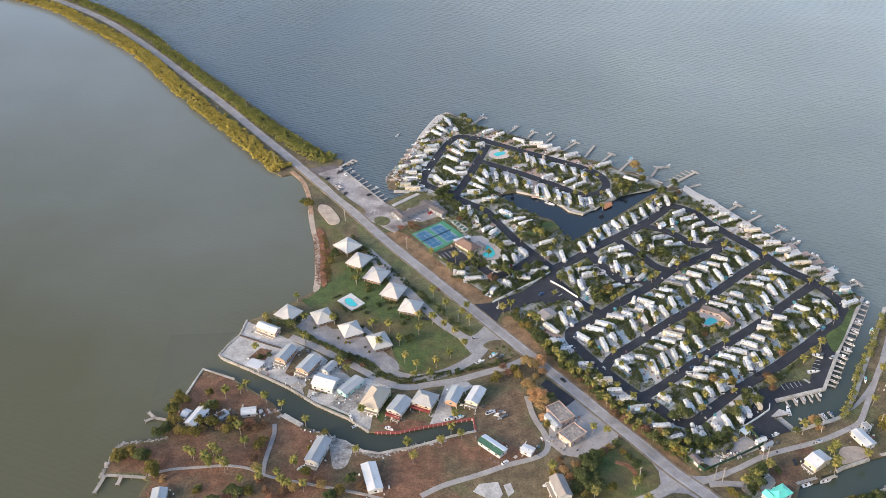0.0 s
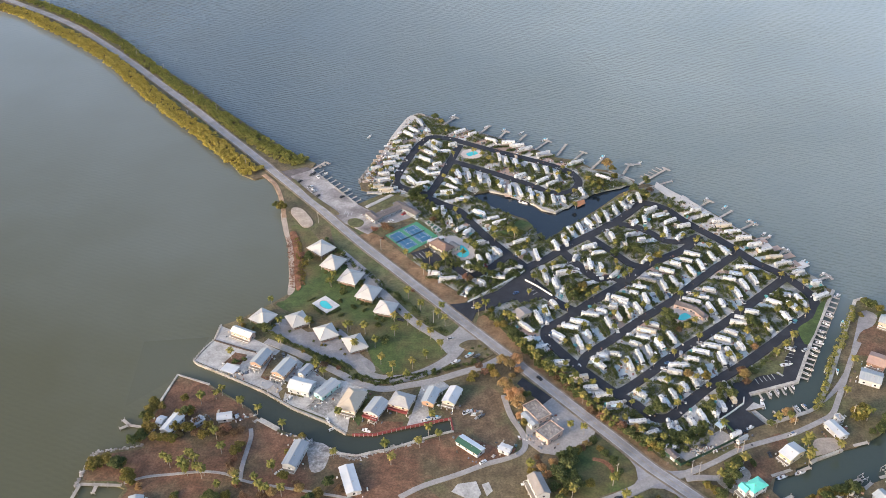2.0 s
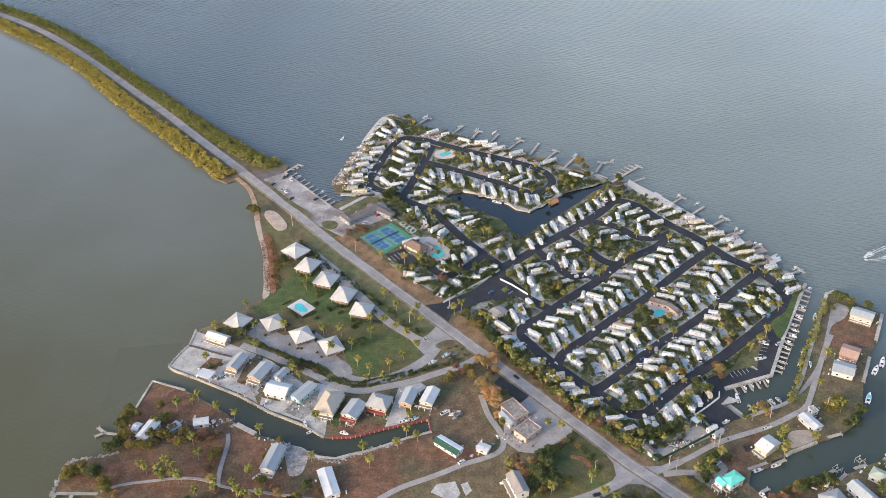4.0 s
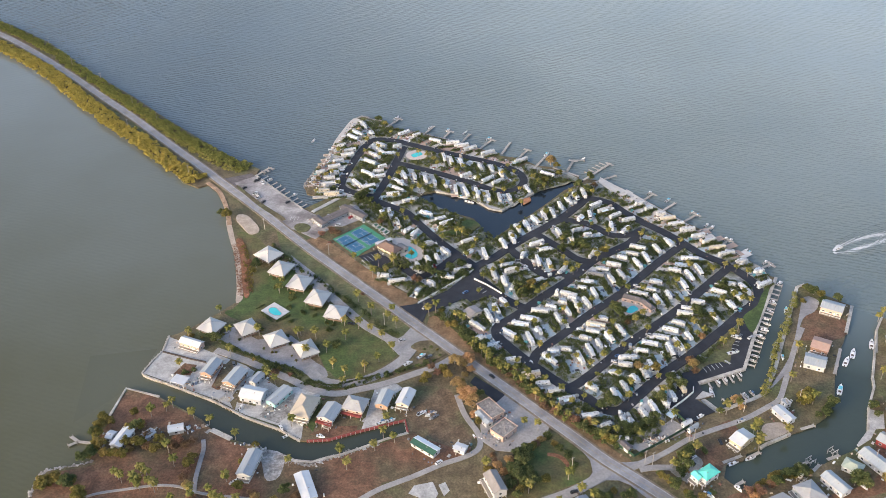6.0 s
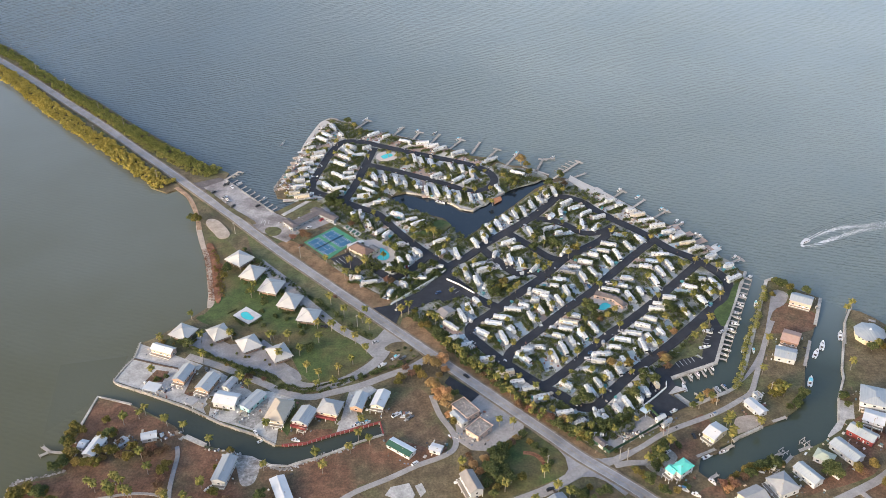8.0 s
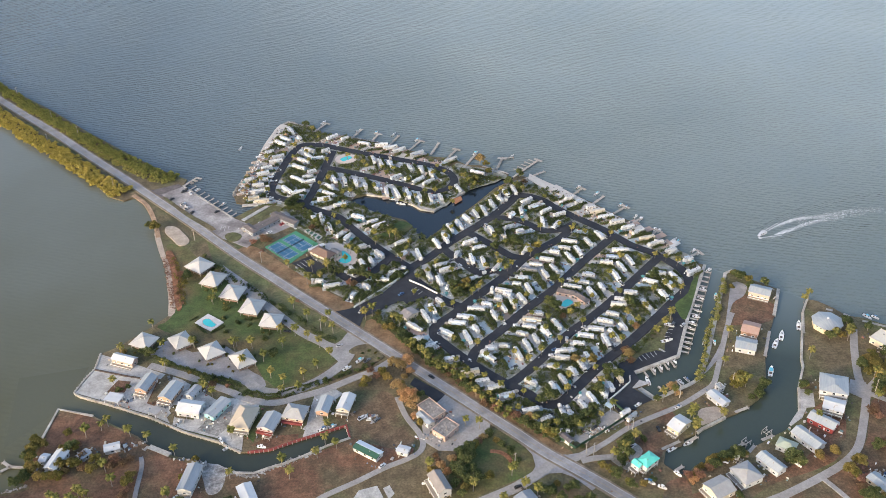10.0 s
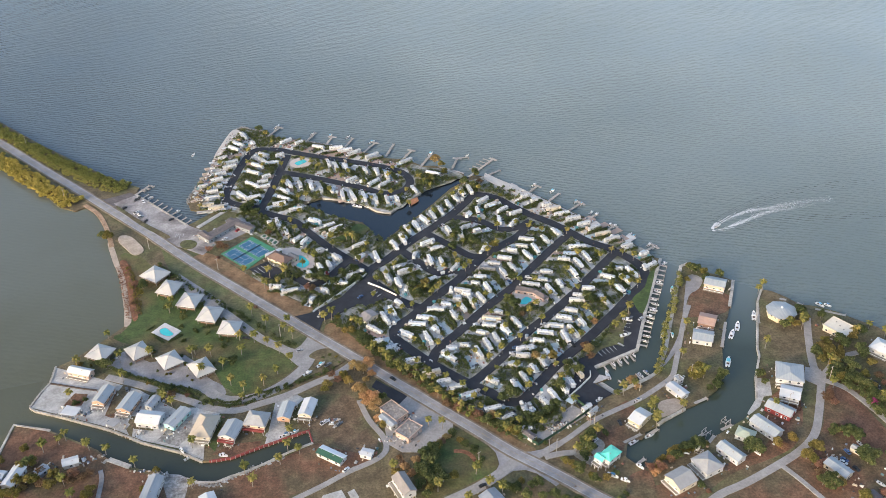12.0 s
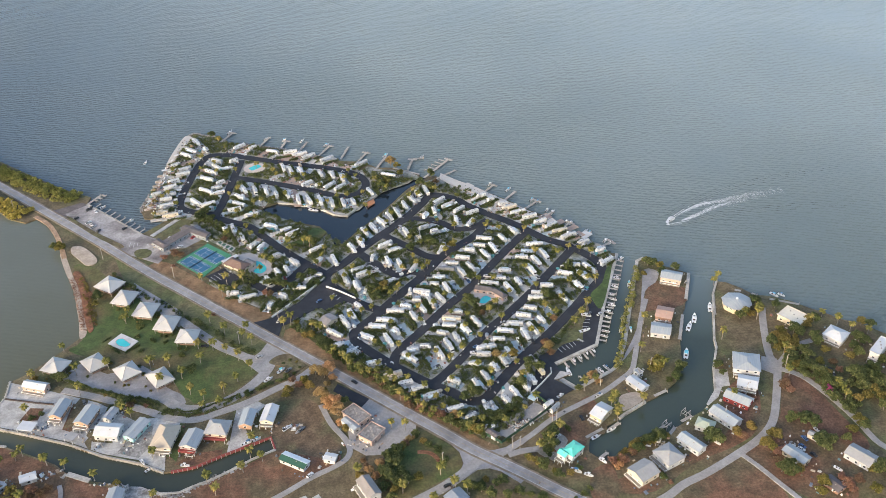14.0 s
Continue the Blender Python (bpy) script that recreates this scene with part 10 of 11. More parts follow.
fence([*court_pad, court_pad[0]], 3.4, 5.0, fence_mat, "tall dark green tennis court fence with posts")
fence(yard_fence, 2.4, 3.0, fence_mat, "dark green screened fence of the storage yard", True)
root = tagged(new("shuffleboard"), "pale shuffleboard pad with green painted lanes", "court")
part("pad", slab_mesh(shuffle_pad, LEVEL[0] + 0.03, -0.2), concrete_mat, root)
a, b2, c2, d2 = (Vector((*p, 0)) for p in shuffle_pad)
for k in range(4):
    f0, f1 = (k + 0.2) / 4, (k + 0.8) / 4
    part("lane", slab_mesh([a.lerp(b2, 0.2).lerp(d2.lerp(c2, 0.2), f0), a.lerp(b2, 0.8).lerp(d2.lerp(c2, 0.8), f0), a.lerp(b2, 0.8).lerp(d2.lerp(c2, 0.8), f1), a.lerp(b2, 0.2).lerp(d2.lerp(c2, 0.2), f1)], LEVEL[0] + 0.05, -0.1), GREEN_ROOF, root)

plank_mat = surface("weathered_planks", (0.34, 0.31, 0.27), (0.50, 0.46, 0.41), 0.8, 5, 0.9, 0.3, 0.02, 0.12, stain=(0.26, 0.23, 0.2), stain_scale=0.4)
# ---- seawalls and walls
for i, (pts, wide) in enumerate(((seawall_condo, 1.0), (seawall_yards, 0.9), (seawall_lots, 1.6), (seawall_lots_b, 3.2), (seawall_lots_c, 1.4), (seawall_marina, 2.2), (seawall_pen, 2.4),
                                 (seawall_pen_b, 1.6), (seawall_pen_c, 2.2), (seawall_east, 1.4), (seawall_plaza, 1.4), (seawall_basin, 1.4))):
    red = pts is seawall_yards
    cap = ribbon("seawall", pts, wide, 0.55, -2.5, red_deck_mat if red else wall_mat, "red painted timber seawall" if red else "weathered pale concrete seawall cap", "seawall", 0, 0)
    if pts is seawall_condo or red:
        side = 1 if red else -1
        for p, q in zip(pts, pts[1:]):
            p, q = Vector((*p, 0)), Vector((*q, 0))
            n = max(1, int((q - p).length / 2.6))
            s = Vector(((q - p).y, -(q - p).x, 0)).normalized() * 0.75
            for k in range(n):
                c = p.lerp(q, (k + 0.5) / n) + (s if not red else s)
                post(cap, c.x, c.y, -2.5, 0.8, 0.17, "mooring_post", plank_mat)
ribbon("terrace_wall", terrace, 1.1, 0.75, -0.3, shadow_wood_mat, "low brown timber terrace wall across the concrete yard", "wall", 0, 0)
slab("ground_boat_ramp", boat_ramp, -0.85, -2, wall_mat, "worn concrete boat ramp", 0, "ramp")
white_wall = wall_paint("white_garden", (0.78, 0.76, 0.72))
for pts in (gate_wall_a, gate_wall_b, ramp_wall):
    ribbon("garden_wall", pts, 0.5, 1.7, -0.2, white_wall, "low white rendered garden wall", "wall", 0, 0)


# ---- road paint
def dashes(points, offset, width, on, off, material, level, name, words):
    """Painted lines along a road."""
    line = smoothed(points, 5)
    bm = bmesh.new()
    run, paint, cur = 0.0, True, [line[0]]
    for p, q in zip(line, line[1:]):
        seg, at = (q - p).length, 0.0
        while at < seg:
            left = (on if paint else off) - run
            step = min(left, seg - at)
            at += step
            run += step
            c = p.lerp(q, at / seg)
            if paint:
                cur.append(c)
            if run >= (on if paint else off) - 1e-6:
                if paint and len(cur) > 1:
                    ribbon_mesh(cur, width, level, level - 0.05, bm, offset, 0)
                run, paint, cur = 0.0, not paint or off == 0, [c]
    if paint and len(cur) > 1:
        ribbon_mesh(cur, width, level, level - 0.05, bm, offset, 0)
    tagged(finish(name, bm, material), words, "road marking", kind="structure")


yellow_line = surface("yellow_road_paint", (0.30, 0.245, 0.14), (0.38, 0.32, 0.20), 0.5, 5, 0.8, 0.1, 0.01)
HIGHWAY_TOP = bpy.data.objects["road_highway"].bound_box[1][2]
dashes(highway, 0.0, 0.22, 60, 0, yellow_line, HIGHWAY_TOP + 0.02, "road_line", "faded yellow centre line")
dashes(highway, -3.1, 0.13, 60, 0, white_line_mat, HIGHWAY_TOP + 0.02, "road_line", "white edge line of the highway")
dashes(highway, 3.1, 0.13, 60, 0, white_line_mat, HIGHWAY_TOP + 0.02, "road_line", "white edge line of the highway")
for x0, y0, x1, y1 in [
    (-137.2, 656.6, -136.6, 662.4), (-134.2, 654, -133.7, 660.6), (-131.4, 656.4, -131.1, 661.3), (-135.6, 658.2, -134.7, 661.5),
    (151.7, 478.6, 153.2, 474.2), (154.5, 480.2, 156.1, 475.7), (157.3, 481.2, 158.8, 476.7), (160.1, 482.2, 161.6, 477.7),
    (162.8, 483.2, 164.1, 479.3), (175.1, 501.6, 179.3, 500.3), (173.5, 497.6, 177.6, 496.3), (176.7, 505, 180.9, 503.7), (-74.6, 603.7, -69.5, 597),
    (-72.2, 605.8, -67.1, 599.1), (-69.8, 608, -64.7, 601.2), (-63.6, 610.7, -59.1, 605.4), (-66.1, 609.3, -61.5, 603.2), (-76, 600.8, -71.4, 594.1),
    (10.6, 561.4, 14.7, 565.3), (12.9, 558.7, 17, 562.5), (8.2, 563.5, 12.4, 567.4),
]:
    ribbon("parking_line", [(x0, y0), (x1, y1)], 0.28, PAINT_TOP, 0.1, white_line_mat, "white painted parking line", "road marking", 0, 0)

# ---- docks
pile_mat = surface("dock_piles", (0.22, 0.19, 0.16), (0.34, 0.30, 0.26), 0.8, 5, 0.9, 0.3, 0.02, 0.1)
PILE = []


def dock(x0, y0, x1, y1, wide, words, group, head=False):
    """A plank deck on piles."""
    a, b = Vector((x0, y0, 0)), Vector((x1, y1, 0))
    d = b - a
    root = tagged(group_root("dock", x0, y0, math.degrees(math.atan2(d.y, d.x))), words, "dock", group)
    long = d.length
    bm = bmesh.new()
    n = max(1, round(long / 2.4))
    for i in range(n):
        box(bm, i * long / n + 0.03, (i + 1) * long / n - 0.03, -wide / 2, wide / 2, -0.12, 0.1)
    part("decking", bm, plank_mat, root)
    if head:
        part("platform", box(bmesh.new(), long - 2.2, long, -4.0, 4.0, -0.1, 0.12), plank_mat, root)
    if not PILE:
        o = finish("mooring_post", tube(bmesh.new(), [(0, 0, -3.0), (0, 0, 0.95)], [0.2, 0.2], 7), pile_mat)
        PILE.append(o.data)
        bpy.data.objects.remove(o)
    m = max(1, round(long / 9))
    for i in range(m):
        for s in ((-1, 1) if wide > 1.3 else (1,)):
            o = new("mooring_post", PILE[0])
            o.parent = root
            o.location = ((i + 1) * long / m - 0.2, s * (wide / 2 + 0.1), 0)


for i, row in enumerate([
    (-72.4, 812.2, -59.3, 832.1), (-39.2, 794.2, -26.8, 815.8), (-18.8, 790, -11.7, 806.1), (-2.6, 781.8, 6.3, 799.8), (13.8, 770.6, 26.5, 789.1),
    (33.4, 761.5, 41.9, 783.1), (46.3, 751.8, 57.2, 769.8), (59.9, 735.4, 72.8, 758.8), (87.2, 728.5, 95.1, 749.7), (95.1, 749.7, 104.9, 749.3),
    (100.1, 715.6, 126.1, 743.4), (108.7, 711.5, 128.1, 722.9), (144.5, 682, 155.1, 693.1), (157.2, 666, 169.9, 678.4), (172.3, 651.2, 184.6, 661.5),
    (181.6, 636.2, 192.5, 642.2), (194.2, 618.5, 201.7, 625.2), (203.3, 603.1, 213.1, 608.7), (213.8, 586.7, 225.3, 592.7),
]):
    dock(*row, 2.0, "weathered wooden dock reaching into the bay", "docks on the open shore", i % 2 == 0)
for row in [
    (-176.8, 727.1, -167, 741.1), (-172.1, 733.6, -169.4, 731.5), (-169.3, 737.3, -166.4, 734.3), (-167, 741.1, -163.1, 738),
    (-218.7, 413.7, -229.1, 415.3), (-229.1, 415.3, -234.5, 419.6), (-229.1, 415.3, -234, 411.8), (-152.2, 425.1, -154.2, 421.9),
    (161.9, 401.4, 169.5, 405.7), (187.4, 394.1, 195.1, 398.3), (146.4, 397.5, 158.4, 402.9), (-241, 367.7, -242, 354.2),
    (-241, 367.7, -217.1, 368.2), (-231.4, 367.3, -231.4, 361.4), (195.2, 390.8, 200.7, 396), (206, 399.8, 214, 403.1), (197.8, 423.9, 207, 427.3),
    (149.6, 380.3, 155.1, 383.7), (244.3, 497.3, 232.8, 472.5), (273.6, 515.1, 265.7, 493.1), (309.8, 502.6, 327.1, 492.7),
    (300.3, 511.1, 303.1, 507.9), (290.4, 517.2, 294.5, 515),
]:
    dock(*row, 2.0, "weathered wooden dock on piles", "small docks")
for row in [
    (219.9, 568.4, 225.1, 565.5), (217.3, 562.8, 222.5, 559.9), (214.8, 557.3, 220, 554.5), (212.3, 551.9, 217.4, 549), (209.8, 546.5, 214.9, 543.7),
    (207.3, 541.2, 212.5, 538.4), (204.9, 535.9, 210, 533.2), (202.5, 530.8, 207.6, 528.1), (200.2, 525.7, 205.2, 523), (197.9, 520.6, 202.9, 518),
    (195.6, 515.6, 200.6, 513.1), (193.3, 510.7, 198.3, 508.2), (191, 505.9, 196, 503.4), (188.8, 501.1, 193.8, 498.6), (186.6, 496.3, 191.6, 493.9),
    (184.5, 491.6, 189.4, 489.2), (182.3, 487, 187.2, 484.6), (180.2, 482.4, 185.1, 480.1),
]:
    dock(*row, 1.4, "narrow finger dock along the marina seawall", "marina finger docks")
for row in [
    (171.3, 473.4, 172.6, 466.9), (166.4, 471.5, 167.8, 465), (161.6, 469.6, 162.9, 463.2), (156.7, 467.7, 158.1, 461.3),
    (151.9, 465.8, 153.3, 459.5), (160, 444.2, 157.9, 450.3), (166.1, 446.4, 164.1, 452.6), (172.3, 448.6, 170.3, 454.8),
    (178.5, 450.9, 176.6, 457.1),
]:
    dock(*row, 1.2, "narrow finger dock by the boat ramp", "ramp finger docks")
for row in [
    (-170.2, 720.8, -165.8, 726.3), (-165.7, 715.6, -161.3, 721), (-161.3, 710.5, -156.9, 715.8), (-156.9, 705.3, -152.5, 710.6),
    (-152.6, 700.3, -148.2, 705.5), (-148.3, 695.3, -143.9, 700.5), (-144, 690.3, -139.6, 695.5), (-139.8, 685.4, -135.4, 690.5),
    (-135.6, 680.6, -131.2, 685.6), (-131.5, 675.7, -127.1, 680.7),
]:
    dock(*row, 1.2, "narrow finger dock along the boat basin", "basin finger docks")
for row in [(107.6, 725.0, 102.8, 729.5), (111.1, 728.8, 106.4, 733.3), (114.7, 732.6, 109.9, 737.1), (118.2, 736.4, 113.5, 740.9), (121.8, 740.2, 117.0, 744.7)]:
    dock(*row, 1.0, "narrow finger dock beside the long pier", "pier finger docks")
for row in [(97.0, 721.9, 86.8, 729.9), (86.8, 729.9, 76.3, 737.0)]:
    dock(*row, 1.8, "plank walkway across the basin mouth", "basin walkway")

# ---- boats
hull_mat = gloss_paint("boat_white", (0.72, 0.72, 0.71), (0.84, 0.84, 0.83), 0.06)
canvas_mat = gloss_paint("boat_canvas", (0.10, 0.28, 0.42), (0.16, 0.40, 0.55), 0.5)
BOATS = {}


def boat(length, top):
    """A motorboat along x, bow at +x."""
    root = new("motorboat")
    a, w = length / 2, length * 0.155
    plan = [(-a, w * 0.9), (-a * 0.2, w), (a * 0.35, w * 0.85), (a * 0.75, w * 0.45), (a, 0.02)]
    ring = [(x, y) for x, y in plan] + [(x, -y) for x, y in reversed(plan)]
    bm = bmesh.new()
    rim = [bm.verts.new((x, y, 0.75 + 0.3 * max(0, x / a))) for x, y in ring]
    keel = [bm.verts.new((x * 0.93, y * 0.6, -0.3)) for x, y in ring]
    deck = [bm.verts.new((x * 0.9, y * 0.82, 0.45)) for x, y in ring]
    for i in range(len(ring)):
        j = (i + 1) % len(ring)
        bm.faces.new((keel[i], keel[j], rim[j], rim[i]))
        bm.faces.new((rim[i], rim[j], deck[j], deck[i]))
    bm.faces.new(deck)
    bm.faces.new(list(reversed(keel)))
    bmesh.ops.recalc_face_normals(bm, faces=bm.faces)
    hull = part("hull", bm, hull_mat, root)
    part("console", box(bmesh.new(), -a * 0.15, a * 0.2, -w * 0.45, w * 0.45, 0.44, 1.35, 0.12), hull_mat, hull)
    part("windscreen", box(bmesh.new(), a * 0.17, a * 0.27, -w * 0.42, w * 0.42, 1.0, 1.6), glass_mat, hull)
    part("seat", box(bmesh.new(), -a * 0.55, -a * 0.3, -w * 0.5, w * 0.5, 0.44, 0.9, 0.08), shadow_wood_mat, hull)
    part("outboard_motor", box(bmesh.new(), -a - 0.45, -a + 0.05, -0.25, 0.25, 0.1, 1.15, 0.08), tyre_mat, root)
    if top:
        cover = part("canopy", box(bmesh.new(), -a * 0.35, a * 0.3, -w * 0.7, w * 0.7, 2.0, 2.1, 0.03), canvas_mat if top == 2 else hull_mat, root)
        for s in (-1, 1):
            post(cover, 0, s * w * 0.6, 0.45, 2.02, 0.05, "canopy_post")
    return root


def place_boat(x, y, heading, length, where, group):
    size, top = min((5.5, 7.0, 8.5, 10.5), key=lambda s: abs(s - length)), rng.choice((0, 0, 1, 2))
    m = pose(x, y, 0.45 if on_land(x, y) else WATER + 0.05, 0, 0, heading)
    if (size, top) not in BOATS:
        ob = BOATS[size, top] = boat(size, top)
        ob.matrix_basis = m
    else:
        ob = copy_thing(BOATS[size, top], m)
    tagged(ob, f"white motorboat {'with blue canopy ' if top == 2 else 'with white top ' if top else ''}{where}", "boat", group)


for row in [
    (-62.6, 834.5, 60, 7.9), (-30.4, 814.6, 46, 5.9), (-14, 808.4, 50, 5.6), (1.9, 803.8, 55, 6.5), (23, 791.3, 38, 6.6), (72.6, 761.3, 49, 6.5),
    (103.9, 753.3, 42, 5.9), (152.2, 695.1, 38, 5.5), (165.2, 683.4, 41, 6.5), (180.4, 664.3, 37, 5.3), (184.1, 660.3, 43, 6),
    (188.7, 646.2, 42, 5.8), (191.8, 642.4, 46, 6.6), (198.8, 626.6, 41, 5.7), (201.9, 624.5, 39, 5), (210.3, 611.6, 37, 5.9), (212.2, 608.1, 34, 5),
    (220.8, 595.5, 39, 5.5), (223.6, 591.9, 35, 6.1), (-135.2, 790.8, 74, 6.6), (4.7, 683.3, -29, 7.8), (13.4, 680.8, -38, 7.5),
    (-2.1, 691, -23, 7.5), (45.1, 688.7, 35, 5.9), (78.6, 710, 45, 5.1), (-114.6, 694.7, 151, 5.7), (-128, 716.1, -122, 5.3),
]:
    place_boat(*row, "moored off the trailer park shore", "boats on the open shore")
for row in [
    (209.6, 537.7, -47, 5.4), (203.8, 523.8, -38, 5.2), (200.6, 517.2, -23, 5.2), (196.1, 510.1, -41, 6.5), (193.4, 505.5, -41, 6.5),
    (188.1, 490.7, -30, 5.9), (185.5, 486, -36, 6.2), (214.1, 547.2, -40, 5), (203.8, 529.4, -31, 5), (224.6, 570, 22, 5), (163.8, 468.6, -79, 5),
    (169.2, 472.8, -85, 5), (174.1, 473.7, -76, 5), (158.9, 466.9, -77, 5), (173.1, 453.7, -67, 5), (177.3, 455.4, -64, 5.3),
    (220.5, 539.2, 68, 6.8), (203.4, 501.4, 66, 6.4), (198.9, 491.2, 67, 5), (152.4, 456.7, 93, 7.8), (-164.2, 721.9, 40, 5.5),
    (-139.3, 695.7, 37, 5),
]:
    place_boat(*row, "moored at a marina berth", "boats in the marina")
for row in [
    (163.1, 401.4, 18, 6.6), (-49.3, 430, 26, 7.3), (-44.2, 431.5, 29, 5), (-105.9, 420.2, 37, 5), (-109.6, 425.1, -59, 5), (-136.6, 443.2, 58, 5),
    (153.2, 398.1, 27, 8.3), (251.1, 493, 65, 12), (244.4, 485.2, 58, 9.8), (232.1, 458.9, 65, 12), (266.2, 502.4, 70, 9.7), (220.9, 537.8, 68, 5.5),
    (203.9, 500.9, 64, 6.4), (198.8, 490.8, 61, 6.3), (315.4, 507.1, -58, 7.2), (320.4, 506, -51, 5), (133.4, 372.9, -40, 7), (139.4, 368.4, -36, 5),
    (129.8, 383.1, 7, 7), (219.5, 378.9, -60, 5), (278.2, 346.9, -58, 5), (284.8, 371.1, -84, 5.7), (281, 377.1, -72, 5.4), (150.4, 377.4, -57, 5),
]:
    place_boat(*row, "beside the canal houses", "boats in the canals")
for row in [
    (204.2, 487.6, -98, 5.7), (92, 497.5, -73, 7.3), (128, 491.2, -72, 6), (141, 434, 25, 5), (-85.3, 418.2, -16, 5), (164.6, 430.1, 21, 5),
    (-36.3, 483.1, 35, 6.5), (-27.9, 490.5, 40, 7), (-130.7, 382.8, -138, 5), (179.4, 508, -29, 7.7), (173.9, 492.6, 14, 8.1), (-169.2, 693.3, -53, 5.8),
]:
    place_boat(*row, "parked on land", "boats on land")
place_boat(*[
    (280.7, 613.3, 24, 12),
][0][:3], 5.5, "running across the bay with a wake", "boats under way")

# ---- wake of the running boat
foam_mat = surface("wake_foam", (0.42, 0.45, 0.46), (0.80, 0.80, 0.80), 0.35, 1.4, 0.6, 0.3, 0.2)
frng = random.Random(9)


def foam(points, width0, width1, count, size, name, words):
    """Scattered low streaks of foam that thin out along the wake."""
    line, bm = smoothed(points, 6), bmesh.new()
    n = len(line)
    for k in range(count):
        t = frng.random() ** 2.8
        i = min(int(t * (n - 1)), n - 2)
        p, q = line[i], line[i + 1]
        d = (q - p).normalized()
        s = Vector((d.y, -d.x, 0))
        c = p.lerp(q, frng.random()) + s * frng.gauss(0, 0.35) * (width0 + (width1 - width0) * t)
        k = size * (1.9 - 1.4 * t)
        u, w = d * k * frng.uniform(0.8, 2.2), s * k * 0.26 * frng.uniform(0.5, 1.3)
        z = WATER + 0.06 + 0.05 * frng.random()
        v = [bm.verts.new((e.x, e.y, z)) for e in (c - u, c + w, c + u, c - w)]
        bm.faces.new(v)
    bmesh.ops.recalc_face_normals(bm, faces=bm.faces)
    tagged(finish(name, bm, foam_mat), words, "wake", kind="stuff")


foam([
    (276.1, 611.5), (283.6, 618.5), (306.8, 629.9), (335.1, 634), (360.8, 638.6), (384.9, 639.1),
], 0.9, 7.0, 3200, 0.5, "wake", "white foam trail behind the running boat")
foam([
    (275.8, 608.3), (286.1, 609.1), (298.4, 615.3), (324, 626.3), (344.6, 630.7), (368.2, 633.9),
], 0.9, 6.0, 2800, 0.5, "wake", "white foam trail behind the running boat")


def bow_wave(points, offsets, name):
    """Smooth low ridges that spread from the boat."""
    line, bm = smoothed(points, 8), bmesh.new()
    n = len(line)
    for off, high in offsets:
        rows = []
        for i, p in enumerate(line):
            d = (line[min(i + 1, n - 1)] - line[max(i - 1, 0)]).normalized()
            s, t = Vector((d.y, -d.x, 0)), i / (n - 1)
            c = p + s * off * (0.5 + 0.5 * t)
            wide = 0.9 + 0.6 * t
            rows.append([bm.verts.new((c.x + s.x * wide * k, c.y + s.y * wide * k, WATER - 0.05 + high * (1 - t ** 3) * (1 + math.cos(math.pi * k)) / 2)) for k in (-1, -0.6, -0.25, 0, 0.25, 0.6, 1)])
        for a, c in zip(rows, rows[1:]):
            for k in range(6):
                f = bm.faces.new((a[k], a[k + 1], c[k + 1], c[k]))
                f.smooth = True
    bmesh.ops.recalc_face_normals(bm, faces=bm.faces)
    tagged(finish(name, bm, water_mat), "smooth bow waves spreading behind the running boat", "wake", kind="stuff")


bow_wave([
    (280.9, 619.8), (296.4, 630.7), (314, 640), (342.4, 651.4), (372.5, 657.5), (403.8, 661.6), (452.1, 666.1), (493.4, 668),
], ((-3, 0.4), (0, 0.6), (3.2, 0.5), (6.5, 0.35)), "bow_wave")
bow_wave([
    (276.4, 607.4), (294.4, 609.4), (317.6, 613.9), (335.2, 615.2), (381.4, 614.5), (425.2, 608.3), (455.9, 601.6),
], ((-3.5, 0.4), (0, 0.55), (3.2, 0.5), (6.5, 0.35)), "bow_wave")


# ---- poles along the roads
def utility_pole(x, y):
    root = tagged(group_root("utility_pole", x, y, 35), "tall pale wooden utility pole beside the road", "utility pole", "utility poles")
    if "pole" not in POST:
        o = finish("pole", tube(bmesh.new(), [(0, 0, -0.2), (0, 0, 10.5)], [0.24, 0.15], 8), plank_mat)
        q = finish("cross_arm", box(bmesh.new(), -1.3, 1.3, -0.08, 0.08, 9.6, 9.8), plank_mat)
        POST["pole"], POST["arm"] = o.data, q.data
        bpy.data.objects.remove(o)
        bpy.data.objects.remove(q)
    for nm, me in (("pole", POST["pole"]), ("cross_arm", POST["arm"])):
        o = new(nm, me)
        o.parent = root


for x, y in [
    (-409.3, 959.2), (-366.9, 919.4), (-319.6, 864.5), (-286.9, 829.4), (-234.2, 729), (-310.5, 815.6), (-510.7, 1056.5), (-452, 1012.1),
    (-562.6, 1097.5), (-155.3, 643.5), (-101.2, 608.4), (-54.3, 524), (-27.9, 543.8), (102.1, 397), (130.4, 414.1), (168, 439.1), (60.2, 391.7),
    (232.2, 397.7), (253, 413.8), (288.4, 433.7), (133.1, 414.2), (106.2, 395.8), (203.3, 447.3),
]:
    utility_pole(x, y)


